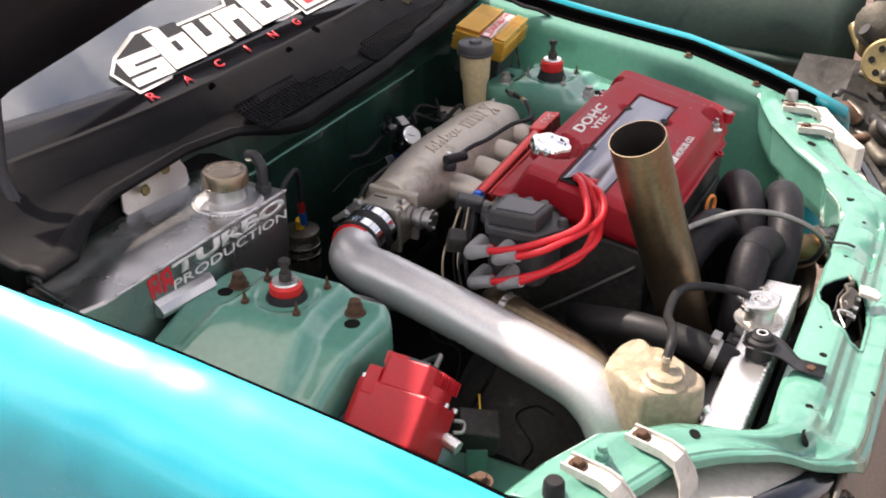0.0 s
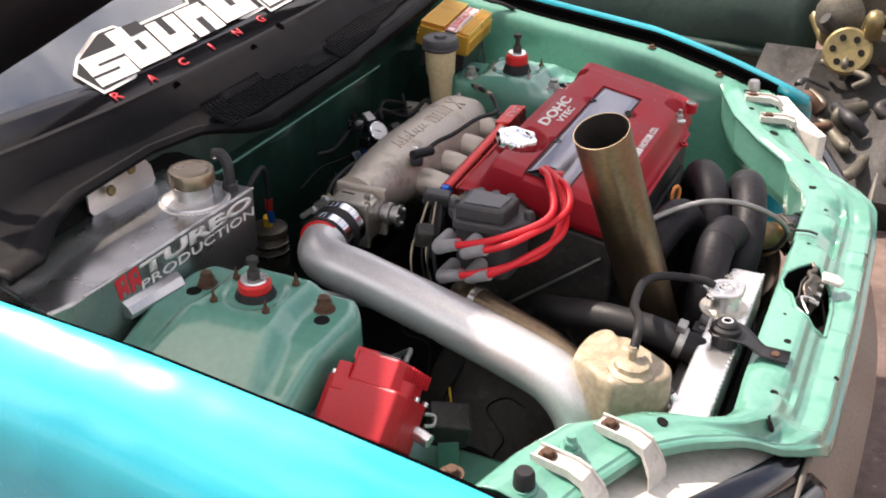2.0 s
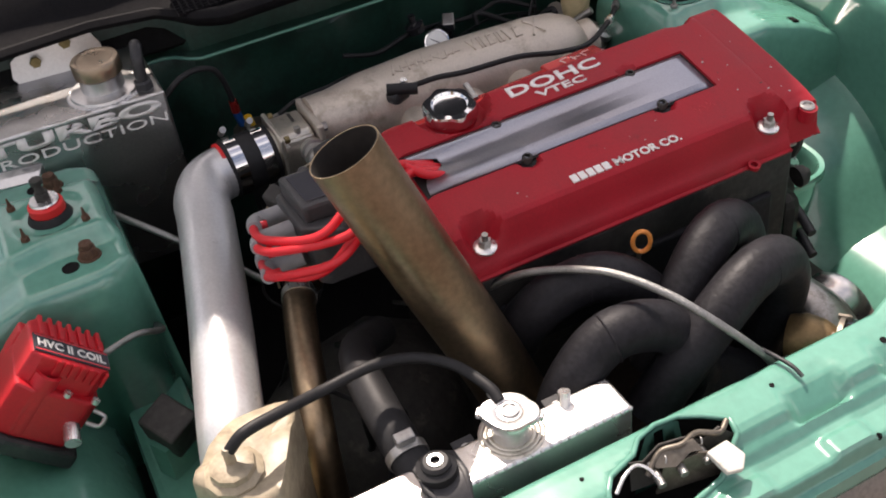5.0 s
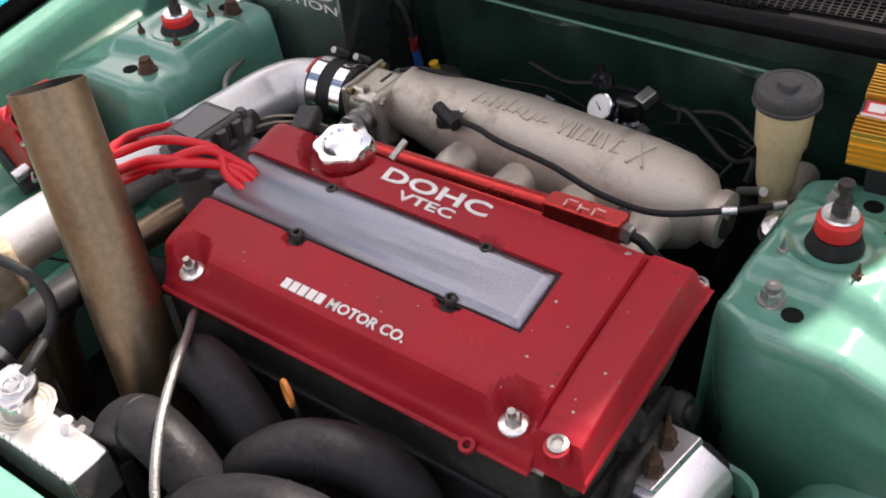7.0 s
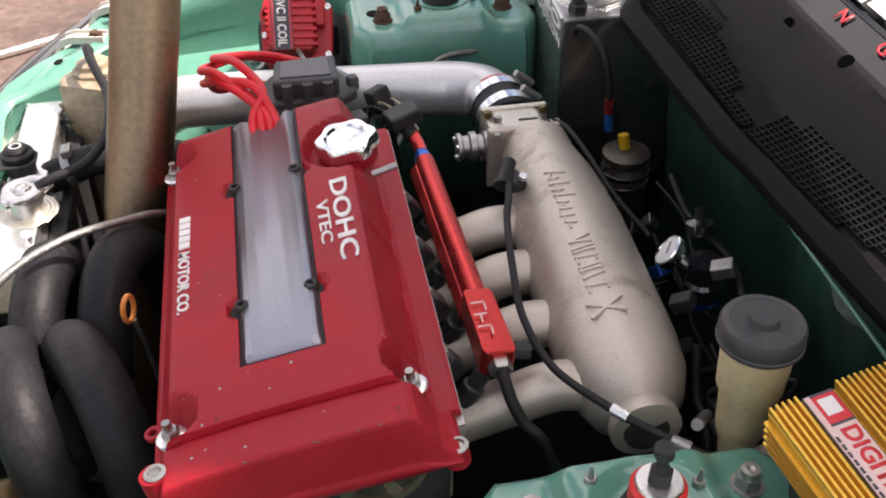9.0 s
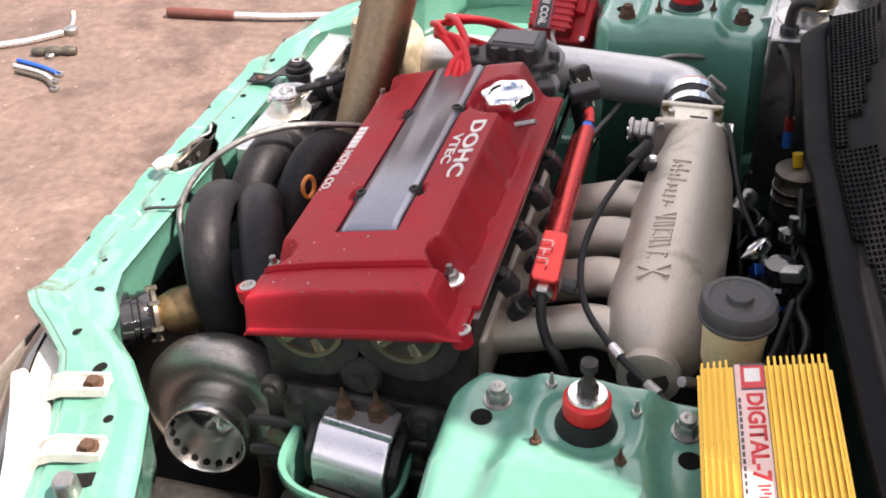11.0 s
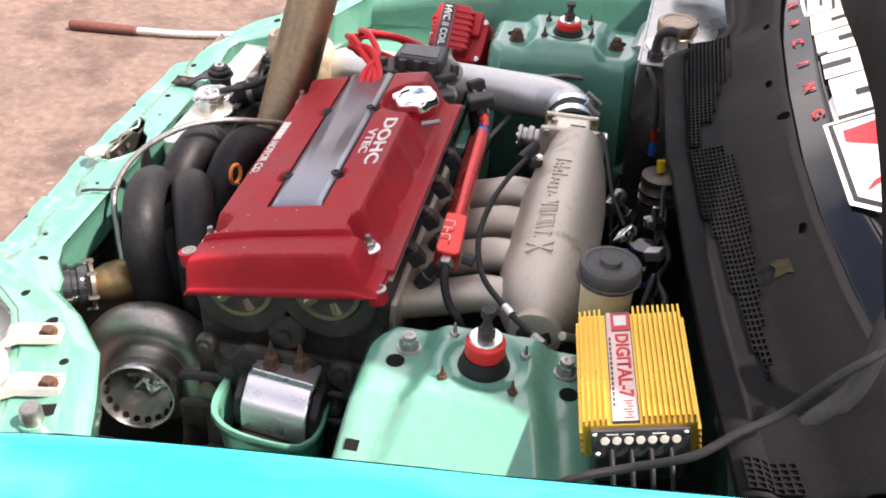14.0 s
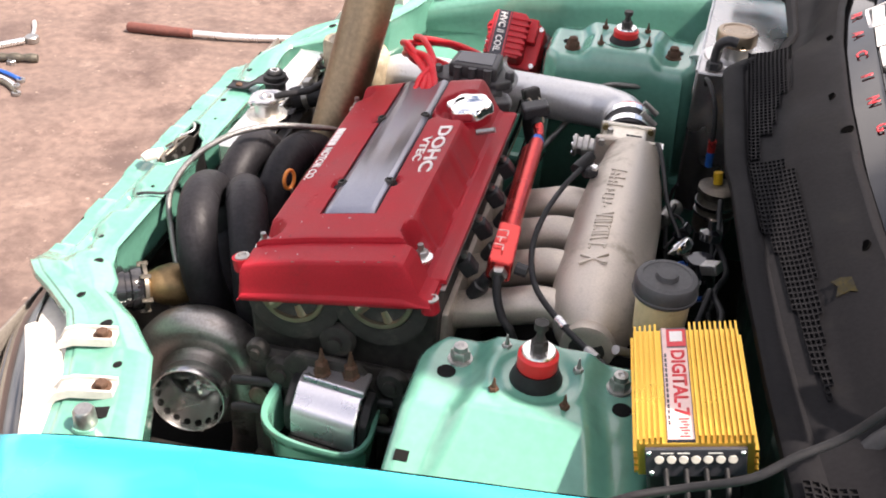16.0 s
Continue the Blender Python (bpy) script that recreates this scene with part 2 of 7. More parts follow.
M["alloy"] = material("brushed_alloy", (0.62, 0.61, 0.6), 0.33, 0.95, vary=0.08, scale=8, grain=240, bump=0.05, dirt=(0.45, 0.44, 0.42), dirt_at=0.68)
M["bright"] = material("bright_alloy", (0.8, 0.79, 0.77), 0.28, 0.9, vary=0.05, scale=10, grain=200, bump=0.06)
M["tb_alloy"] = material("machined_cast_alloy", (0.62, 0.58, 0.5), 0.34, 0.85, vary=0.12, scale=20, grain=200, bump=0.12, dirt=(0.3, 0.26, 0.2), dirt_at=0.62)
# bay green made far darker: the shade under the scuttle, put into the colour
M["firewall"] = material("shaded_green_paint", (0.012, 0.043, 0.031), 0.42, vary=0.3, scale=7, grain=110, bump=0.06, dirt=(0.009, 0.024, 0.018), dirt_at=0.53)
M["billet"] = material("billet_alloy", (0.72, 0.71, 0.75), 0.3, 0.9, vary=0.05, scale=14, grain=260, bump=0.05)
M["chrome"] = material("chrome", (0.85, 0.85, 0.85), 0.1, 1.0, vary=0.04, bump=0.0)
M["steel"] = material("dull_steel", (0.4, 0.39, 0.37), 0.38, 0.9, vary=0.2, scale=20, grain=200, bump=0.15)
M["steel_dark"] = material("tarnished_steel", (0.16, 0.14, 0.115), 0.45, 0.8, vary=0.3, scale=30, grain=180, bump=0.2)
M["rust"] = material("rusty_steel", (0.095, 0.05, 0.03), 0.75, 0.3, vary=0.35, scale=40, grain=300, bump=0.4)
M["soot"] = material("soot", (0.02, 0.016, 0.013), 0.85, vary=0.4, scale=30, bump=0.2)
M["stack"] = material("heat_tinted_steel", (0.25, 0.19, 0.125), 0.36, 0.95, vary=0.2, scale=8, grain=130, bump=0.08, dirt=(0.2, 0.15, 0.1), dirt_at=0.64)
M["header"] = material("heat_coated_pipe", (0.016, 0.0155, 0.018), 0.5, 0.1, vary=0.4, scale=18, grain=160, bump=0.35, dirt=(0.034, 0.033, 0.037), dirt_at=0.68, spec=0.2)
M["cream"] = material("yellowed_plastic", (0.33, 0.275, 0.19), 0.5, vary=0.32, scale=14, grain=90, bump=0.15, dirt=(0.225, 0.175, 0.115), dirt_at=0.58)
M["reservoir"] = material("translucent_cream_plastic", (0.52, 0.43, 0.25), 0.42, vary=0.15, scale=14, grain=120, bump=0.05, dirt=(0.36, 0.28, 0.15), dirt_at=0.64)
M["gold"] = material("gold_anodised", (0.78, 0.47, 0.08), 0.3, 0.8, vary=0.06, scale=8, grain=200, bump=0.03)
M["red_anod"] = material("red_anodised", (0.60, 0.050, 0.045), 0.28, 0.8, vary=0.08, bump=0.04)
M["red_plastic"] = material("red_plastic", (0.48, 0.010, 0.018), 0.42, vary=0.1, scale=12, grain=200, bump=0.06)
M["red_rubber"] = material("red_silicone", (0.62, 0.010, 0.02), 0.4, vary=0.06, bump=0.03)
M["red_bush"] = material("red_polyurethane", (0.65, 0.02, 0.02), 0.45, vary=0.1, bump=0.03)
M["blue_anod"] = material("blue_anodised", (0.03, 0.16, 0.6), 0.3, 0.7, vary=0.05, bump=0.0)
M["silver_paint"] = material("silver_painted_pipe", (0.6, 0.6, 0.60), 0.34, 0.6, vary=0.10, scale=9, grain=240, bump=0.03, dirt=(0.17, 0.165, 0.16), dirt_at=0.70)
M["tank"] = material("sheet_aluminium", (0.42, 0.415, 0.41), 0.26, 0.95, vary=0.12, scale=7, grain=260, bump=0.06, dirt=(0.4, 0.39, 0.38), dirt_at=0.66)
M["lamp_white"] = material("lamp_housing_plastic", (0.54, 0.52, 0.47), 0.5, vary=0.12, scale=22, bump=0.05, dirt=(0.36, 0.33, 0.28), dirt_at=0.62)
M["orange"] = material("orange_lens", (0.85, 0.16, 0.01), 0.2, vary=0.08, bump=0.0, coat=0.5)
M["yellow"] = material("yellow_plastic", (0.7, 0.42, 0.02), 0.4, vary=0.1, bump=0.0)
M["braid"] = material("braided_steel", (0.27, 0.27, 0.26), 0.4, 0.85, vary=0.25, scale=60, grain=500, bump=0.6)
M["brown"] = material("brown_leather_grip", (0.12, 0.04, 0.03), 0.7, vary=0.2, scale=30, bump=0.2)
M["beam"] = material("dusty_bare_metal", (0.24, 0.215, 0.185), 0.5, 0.6, vary=0.25, scale=7, grain=160, bump=0.2)
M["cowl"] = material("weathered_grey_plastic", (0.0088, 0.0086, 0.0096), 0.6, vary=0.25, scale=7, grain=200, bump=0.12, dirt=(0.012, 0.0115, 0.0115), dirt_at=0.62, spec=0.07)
M["bonnet"] = material("black_bonnet", (0.008, 0.0078, 0.009), 0.4, vary=0.2, scale=6, grain=200, bump=0.03, spec=0.22)
M["gloss_black"] = material("gloss_black_plastic", (0.012, 0.012, 0.014), 0.08, vary=0.1, scale=8, bump=0.0, coat=0.6)
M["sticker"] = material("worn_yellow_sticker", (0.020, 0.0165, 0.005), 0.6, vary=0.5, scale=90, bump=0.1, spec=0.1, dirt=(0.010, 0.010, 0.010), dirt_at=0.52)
M["grey_rubber"] = material("grey_rubber", (0.24, 0.24, 0.245), 0.45, vary=0.12, scale=30, bump=0.05)
M["label_dark"] = material("printed_label_dark", (0.045, 0.046, 0.055), 0.24, vary=0.05, bump=0.0)
M["label_pink"] = material("printed_label_pale", (0.7, 0.5, 0.46), 0.35, vary=0.08, bump=0.0)
M["red_print"] = material("red_print", (0.62, 0.03, 0.04), 0.4, vary=0.05, bump=0.0)
M["black_print"] = material("black_print", (0.02, 0.02, 0.02), 0.4, vary=0.05, bump=0.0)
M["dial"] = material("gauge_face", (0.75, 0.75, 0.73), 0.4, vary=0.03, bump=0.0)
M["orange_ring"] = material("orange_handle", (0.75, 0.27, 0.06), 0.45, vary=0.08, bump=0.03)
M["bare_steel"] = material("machined_steel", (0.62, 0.61, 0.6), 0.25, 0.95, vary=0.08, scale=12, grain=300, bump=0.06)
M["turbo_cast"] = material("dark_cast_housing", (0.36, 0.34, 0.32), 0.36, 0.9, vary=0.2, scale=10, grain=240, bump=0.25, dirt=(0.14, 0.125, 0.105), dirt_at=0.6)
M["bronze"] = material("bronze_cast", (0.22, 0.15, 0.075), 0.4, 0.8, vary=0.2, scale=14, grain=200, bump=0.15)
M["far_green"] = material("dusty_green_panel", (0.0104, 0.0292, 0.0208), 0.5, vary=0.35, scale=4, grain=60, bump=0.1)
M["old_metal"] = material("greasy_old_metal", (0.10, 0.09, 0.07), 0.55, 0.5, vary=0.35, scale=16, grain=120, bump=0.4)
M["pulley"] = material("zinc_yellow_pulley", (0.21, 0.165, 0.075), 0.4, 0.7, vary=0.2, scale=20, bump=0.1)
M["cap_black"] = material("faded_black_plastic", (0.045, 0.045, 0.047), 0.5, vary=0.2, scale=20, grain=200, bump=0.12, dirt=(0.08, 0.076, 0.072), dirt_at=0.62)
M["bronze_alloy"] = material("tinted_alloy", (0.32, 0.25, 0.18), 0.3, 0.9, vary=0.1, scale=30, bump=0.1)

# painted sheet metal is never quite flat: broad shallow waves under the gloss
for _key, _scale, _deep in (("bay", 9.0, 0.0032), ("teal", 3.2, 0.03), ("tank", 7.0, 0.006), ("bonnet", 5.0, 0.008)):
    _nt = M[_key].node_tree
    _bs, _co, _wv, _bp = _nt.nodes["Principled BSDF"], _nt.nodes.new("ShaderNodeTexCoord"), _nt.nodes.new("ShaderNodeTexNoise"), _nt.nodes.new("ShaderNodeBump")
    _wv.inputs["Scale"].default_value, _wv.inputs["Detail"].default_value = _scale, 2
    _bp.inputs["Strength"].default_value, _bp.inputs["Distance"].default_value = 0.8, _deep
    _nt.links.new(_co.outputs["Object"], _wv.inputs["Vector"])
    _nt.links.new(_wv.outputs[0], _bp.inputs["Height"])
    _nt.links.new(_bs.inputs["Normal"].links[0].from_socket, _bp.inputs["Normal"])
    for _in in ("Normal", "Coat Normal"):
        _nt.links.new(_bp.outputs[0], _bs.inputs[_in])

# ---- ground ----
bm = bmesh.new()
bmesh.ops.create_grid(bm, x_segments=2, y_segments=2, size=300)
ground = tagged(part("ground", bm, M["ground"]), "dusty brown concrete yard with oil stains", "ground", kind="structure")

# ---- car body ----
car = thing("car", "teal car with its bonnet off and a green engine bay", "car", (0, 0, 0.15))


def crest(x, side=-1):
    """Half width and height of the wing's inner edge; the left wing sits a little higher."""
    y, z = lerp([(-0.45, 0.775, 0.865), (-0.26, 0.772, 0.85), (0, 0.765, 0.83), (0.25, 0.762, 0.80), (0.42, 0.745, 0.76), (0.52, 0.735, 0.73), (0.60, 0.73, 0.70)], x)
    return (y + 0.004, z + 0.020 + 0.075 * max(0.0, -0.02 - x)) if side > 0 else (y, z)


def wing(side):
    rows = []
    for i in range(22):
        x = -0.95 + (1.55 if side > 0 else 1.48) * i / 21
        y, z = crest(x, side)
        drop = 0.0 if x > -0.4 else 0.02 * (-0.4 - x)
        prof = [(y - 0.005, z - 0.024), (y - 0.002, z - 0.005), (y + 0.003, z), (y + 0.020, z - 0.002), (y + 0.050, z - 0.016), (y + 0.080, z - 0.036), (y + 0.104, z - 0.062), (y + 0.119, z - 0.102),
                (y + 0.127, z - 0.16), (y + 0.126, z - 0.24), (y + 0.12, z - 0.32)]
        if side > 0:
            prof[3:8] = [(y + 0.014, z - 0.003), (y + 0.046, z - 0.024), (y + 0.078, z - 0.048), (y + 0.104, z - 0.074), (y + 0.119, z - 0.112)]
        # the wheel arch cuts the lower edge
        arch = max(0.0, 1 - ((x - 0.12) / 0.36) ** 2) ** 0.5 * 0.33 + 0.3
        low = max(0.22, min(z - 0.24, arch))
        prof += [(y + 0.118, (z - 0.32 + low) / 2 if low < z - 0.34 else z - 0.33), (y + 0.115, min(low, z - 0.335))]
        rows.append([(x, side * py, pz + drop) for py, pz in prof])
    ob = part("wing", loft(rows), M["teal"], car, "glossy teal front wing", smooth=50, thick=0.004, up=True)
    return ob


def ledge(side):
    """Painted rail between the wing and the strut tower."""
    rows = []
    for i in range(27):
        x = -0.34 + 0.86 * i / 26
        y, z = crest(x, side)
        near = math.exp(-(x / 0.17) ** 4)
        # on the left the wheel arch bulges up into the bay
        arch = 0.29 + max(0.0, 0.318 ** 2 - (x - 0.06) ** 2) ** 0.5
        low = 0.60 - 0.04 * near if side < 0 else max(0.44, arch)
        prof = [(y - 0.004, z - 0.03), (y - 0.014, z - 0.034), (y - 0.034, z - 0.044), (y - 0.042, z - 0.049), (y - 0.047, z - 0.060), (y - 0.056, z - 0.10), (y - 0.072, low + 0.03), (y - 0.085, low + 0.008), (y - 0.105, low), (0.60, low - 0.012), (0.575, low - 0.03), (0.54, min(0.50, low - 0.06)), (0.51, 0.30)]
        # the wall tucks back under the rail
        prof[5:9] = [(y - 0.049, z - 0.085), (y - 0.040, low + 0.05), (y - 0.046, low + 0.012), (y - 0.10, low)]
        rows.append([(x, side * py, pz) for py, pz in prof])
    ob = part("inner_wing", loft(rows), M["bay"], car, "green painted inner wing", smooth=35, thick=0.003, up=True)
    for x in (-0.27, 0.24, 0.40):
        y, z = crest(x, side)
        b = hexagon((x, side * (y - 0.024), z - 0.041), (0, 0, 1), 0.0065, 0.006)
        lathe([(0, 0), (0.011, 0), (0.011, 0.0018), (0, 0.0018)], (x, side * (y - 0.024), z - 0.0415), (0, 0, 1), 16, b)
        part("wing_bolt", b, M["rust"], ob)
    return ob


def flange(side):
    rows = []
    for i in range(24):
        x = -0.30 + 0.83 * i / 23
        y, z = crest(x, side)
        if side > 0:
            rows.append([(x, y - 0.004, z - 0.013), (x, y - 0.008, z - 0.015), (x, y - 0.007, z - 0.022), (x, y - 0.010, z - 0.034), (x, y - 0.018, z - 0.0385), (x, y - 0.019, z - 0.046)])
            continue
        z += 0.004
        w = 1.2
        rows.append([(x, side * (y - 0.003), z - 0.012), (x, side * (y - 0.006 * w), z - 0.013), (x, side * (y - 0.009 * w), z - 0.019), (x, side * (y - 0.013 * w), z - 0.018), (x, side * (y - 0.018 * w), z - 0.024), (x, side * (y - 0.02 * w), z - 0.038)])
    return part("wing_seal", loft(rows), M["hole"], car, "black rubber seal along the wing", smooth=40, thick=0.004)


def tower_height(x, y):
    """Pressed top of the strut tower: a flat shoulder, falling to the wing, with a raised ridge round the damper."""
    ax = abs(x)
    shoulder = 0.746 - 0.34 * max(0.0, y - 0.575) - 0.25 * max(0.0, y - 0.66)
    w = 0.052 + 0.22 * max(0.0, y - 0.53)
    top = 0.7665 - 0.52 * max(0.0, y - 0.580)
    u = max(0.0, min(1.0, (ax - w) / 0.038))
    ridge = top - (top - shoulder + 0.004) * u * u * (3 - 2 * u)
    v = max(0.0, min(1.0, (0.452 - y) / 0.02))
    ridge -= (ridge - shoulder) * v
    k = 0.004
    z = max(ridge, shoulder) + k * math.exp(-abs(ridge - shoulder) / k) * 0.4
    r = math.hypot(x, y - 0.513)
    return z - 0.004 * max(0.0, min(1.0, (0.048 - r) / 0.006))


def tower(side):
    """Strut tower: the pressed top with rounded edges and steep walls."""
    n, m = 56, 52
    rows = []
    for i in range(n + 5):
        row = []
        u = (i - 2) / n
        for j in range(m + 5):
            v = (j - 2) / m
            uc, vc = max(0.0, min(1.0, u)), max(0.0, min(1.0, v))
            x, y = -0.148 + 0.296 * uc, 0.436 + 0.30 * vc
            # rounded inner corners of the plan
            pull = max(0.0, 1 - (y - 0.436) / 0.05)
            x *= 1 - 0.20 * pull * pull
            z = tower_height(x, y)
            if side > 0:
                # a pressed ring round the left damper
                z += 0.003 * math.exp(-((math.hypot(x, y - 0.513) - 0.0575) / 0.0045) ** 2)
            edge = min(min(uc, 1 - uc) * 0.296, vc * 0.30)
            z -= 0.010 * max(0.0, 1 - edge / 0.016) ** 2
            if i in (1, n + 3) or j == 1:
                z -= 0.02
                x *= 1.02
                y -= 0.003 if j <= 1 else 0
            if i in (0, n + 4) or j == 0:
                z = 0.42
                x *= 1.08
                y -= 0.016 if j <= 1 else 0
            row.append((x, side * y, z))
        rows.append(row)
    t = part("strut_tower", loft(rows), M["bay"], car, "green strut tower with bolted damper top", smooth=50, thick=0.003, up=True)
    for x, y, mat in ((0.097, 0.485, "rust" if side < 0 else "steel"), (-0.097, 0.485 if side > 0 else 0.498, "rust" if side < 0 else "steel")):
        b = hexagon((x, side * y, 0.746), (0, 0, 1), 0.0125, 0.015)
        lathe([(0, 0), (0.0165, 0), (0.015, 0.004), (0, 0.004)], (x, side * y, 0.745), (0, 0, 1), 20, b)
        lathe([(0, 0), (0.009, 0), (0.0085, 0.008), (0.004, 0.0085), (0, 0.006)], (x, side * y, 0.760), (0, 0, 1), 12, b)
        part("tower_bolt", b, M[mat], t, smooth=30)
    for x, y in ((0.108, 0.512), (-0.104, 0.522)):
        part("tower_hole", lathe([(0, 0), (0.0115, 0), (0.0115, 0.002), (0, 0.002)], (x, side * y, 0.7455), (0, 0, 1), 20), M["shade"], t)
    if side > 0:
        part("square_hole", box((0.128, side * 0.640, tower_height(0.128, 0.640)), (0.016, 0.013, 0.004), (side * -22, 0, 0)), M["shade"], t)
    for x, y in ((0.043, 0.472), (-0.040, 0.558), (-0.047, 0.492), (0.043, 0.552)):
        z = tower_height(x, y)
        b = hexagon((x, side * y, z - 0.002), (0, 0, 1), 0.0062, 0.008)
        lathe([(0, 0), (0.0032, 0), (0.001, 0.014), (0, 0.014)], (x, side * y, z + 0.006), (0, 0, 1), 10, b)
        part("damper_nut", b, M["rust" if side < 0 or y > 0.5 else "steel"], t)
    return t


def damper_top(side):
    d = thing("damper_top", "damper rod with nut and red bush on a strut tower", "damper", (0, side * 0.51, 0.76), "damper tops on the strut towers")
    at = lambda z: (0, side * 0.513, z)
    g = 0.0 if side < 0 else 1.0
    z0 = 0.757 + 0.004 * g
    part("rubber_cup", lathe([(0, 0), (0.031, 0), (0.0315, 0.003), (0.029, 0.009), (0.0255, 0.016 + 0.004 * g), (0, 0.016 + 0.004 * g)], at(z0), (0, 0, 1)), M["rubber"], d, smooth=40)
    z1 = z0 + 0.013 + 0.006 * g
    part("bush", lathe([(0, 0), (0.0225, 0), (0.0242, 0.003), (0.0238, 0.014 + 0.006 * g), (0.021, 0.017 + 0.006 * g), (0, 0.017 + 0.006 * g)], at(z1), (0, 0, 1)), M["red_bush"], d, "red polyurethane bush", smooth=40)
    z2 = z1 + 0.017 + 0.006 * g
    part("washer", lathe([(0, 0), (0.0195, 0), (0.0202, 0.0015), (0.019, 0.004), (0, 0.004)], at(z2), (0, 0, 1)), M["bright"], d, smooth=40)
    part("nut", hexagon(at(z2 + 0.004), (0, 0, 1), 0.0105, 0.012 + 0.002 * g), M["grime"], d)
    part("rod", lathe([(0, 0), (0.006, 0), (0.006, 0.008), (0.005, 0.010), (0.005, 0.014 + 0.006 * g), (0.0085, 0.015 + 0.006 * g), (0.0085, 0.022 + 0.008 * g), (0, 0.022 + 0.008 * g)], at(z2 + 0.014), (0, 0, 1), 18), M["grime"], d, smooth=40)
    return d


for s in (1, -1):
    wing(s)
    ledge(s)
    flange(s)
    tower(s)
    damper_top(s)

# ---- front panel ----
EDGE_LEFT = [(0, 0.664, 0.800, 0.681), (0.30, 0.662, 0.795, 0.681), (0.345, 0.645, 0.785, 0.684), (0.39, 0.612, 0.745, 0.692), (0.425, 0.600, 0.70, 0.697), (0.48, 0.538, 0.64, 0.710), (0.56, 0.470, 0.59, 0.726),
             (0.64, 0.435, 0.555, 0.73), (0.72, 0.405, 0.53, 0.733)]
EDGE = [(0, 0.664, 0.800, 0.681), (0.30, 0.664, 0.797, 0.681), (0.345, 0.666, 0.792, 0.684), (0.37, 0.667, 0.782, 0.687), (0.392, 0.668, 0.762, 0.690), (0.405, 0.666, 0.742, 0.693), (0.425, 0.658, 0.722, 0.697), (0.445, 0.628, 0.700, 0.701),
        (0.459, 0.592, 0.688, 0.706), (0.481, 0.562, 0.672, 0.714), (0.50, 0.550, 0.650, 0.720), (0.52, 0.532, 0.628, 0.723), (0.56, 0.486, 0.588, 0.726), (0.64, 0.452, 0.555, 0.73), (0.72, 0.43, 0.53, 0.733)]


def ease(u):
    u = max(0.0, min(1.0, u))
    return u * u * (3 - 2 * u)


def panel_row(y):
    """Section of the front panel at y, from its rear edge to its front edge."""
    xr, xf, z = lerp(EDGE if y < 0 else EDGE_LEFT, abs(y))
    w = xf - xr
    mid = ease(((0.365 if y > 0 else 0.40) - abs(y)) / 0.07)
    sink = 0.0
    for a, b, dpt in ((0.12, 0.215, 0.016), (0.245, 0.33, 0.014), (-0.33, -0.27, 0.008)):
        sink = max(sink, dpt * ease((y - a) / 0.024) * ease((b - y) / 0.024))
    foot = (0.003 if y < 0 else 0.006) * ease(1.6 * math.sin(y * 2 * math.pi / 0.135)) * mid
    crown = (0.0035 + 0.0015 * math.sin(y * 31)) * (1 - mid)
    zf = z - 0.036 * mid - 0.007 * (1 - mid) - (0.026 * math.exp(-((y + 0.40) / 0.035) ** 2) if y < 0 else 0)
    cone = 0.008 * math.exp(-((abs(y) - 0.372) / 0.02) ** 2)
    return [(xr + 0.012, z - 0.10), (xr + 0.004, z - 0.012), (xr, z - 0.004), (xr + 0.004, z - 0.001), (xr + 0.14 * w, z + 0.6 * crown), (xr + 0.30 * w, z + crown - 0.3 * sink), (xr + 0.38 * w, z - 0.001 + 0.7 * crown - 0.8 * sink),
            (xr + 0.44 * w, z - 0.005 * mid - sink), (xr + 0.50 * w, z - 0.014 * mid - 0.002 - 0.9 * sink), (xr + 0.56 * w, 0.4 * z + 0.6 * zf + 0.5 * cone), (xr + 0.62 * w, 0.12 * z + 0.88 * zf + cone), (xr + 0.68 * w, zf + 0.5 * foot + cone), (xr + 0.74 * w, zf + foot + 0.5 * cone),
            (xr + 0.88 * w, zf + foot), (xr + 0.91 * w, zf + 0.6 * foot - 0.003), (xr + 0.945 * w, zf - 0.012 * mid - 0.004), (xf, zf - 0.014 * mid - 0.007), (xf + 0.003, zf - 0.018 - 0.022 * mid)]


LATCH = [(0.702, -0.088), (0.690, -0.052), (0.675, -0.036), (0.668, -0.010), (0.671, 0.018), (0.686, 0.042), (0.703, 0.062), (0.722, 0.058), (0.745, 0.022), (0.752, -0.020), (0.753, -0.100), (0.737, -0.110), (0.716, -0.100)]


def inside(outline, x, y):
    hit = False
    for (x0, y0), (x1, y1) in zip(outline, outline[1:] + outline[:1]):
        if (y0 > y) != (y1 > y) and x < (x1 - x0) * (y - y0) / (y1 - y0) + x0:
            hit = not hit
    return hit


def panel_height(x, y):
    return lerp(panel_row(y)[2:], x)[0]


rows = []
for i in range(361):
    y = -0.72 + 1.44 * i / 360
    sec = panel_row(y)
    fine = [(a[0] + (b[0] - a[0]) * k / 4, a[1] + (b[1] - a[1]) * k / 4) for a, b in zip(sec, sec[1:]) for k in range(4)] + [sec[-1]]
    rows.append([(x, y, z) for x, z in fine])
bm = loft(rows)
bmesh.ops.delete(bm, geom=[f for f in bm.faces if f.calc_center_median().z > 0.62 and inside(LATCH, *f.calc_center_median().xy)], context="FACES")
panel = part("front_panel", bm, M["bay"], car, "green pressed front panel over the radiator", smooth=45, thick=0.003, up=True)
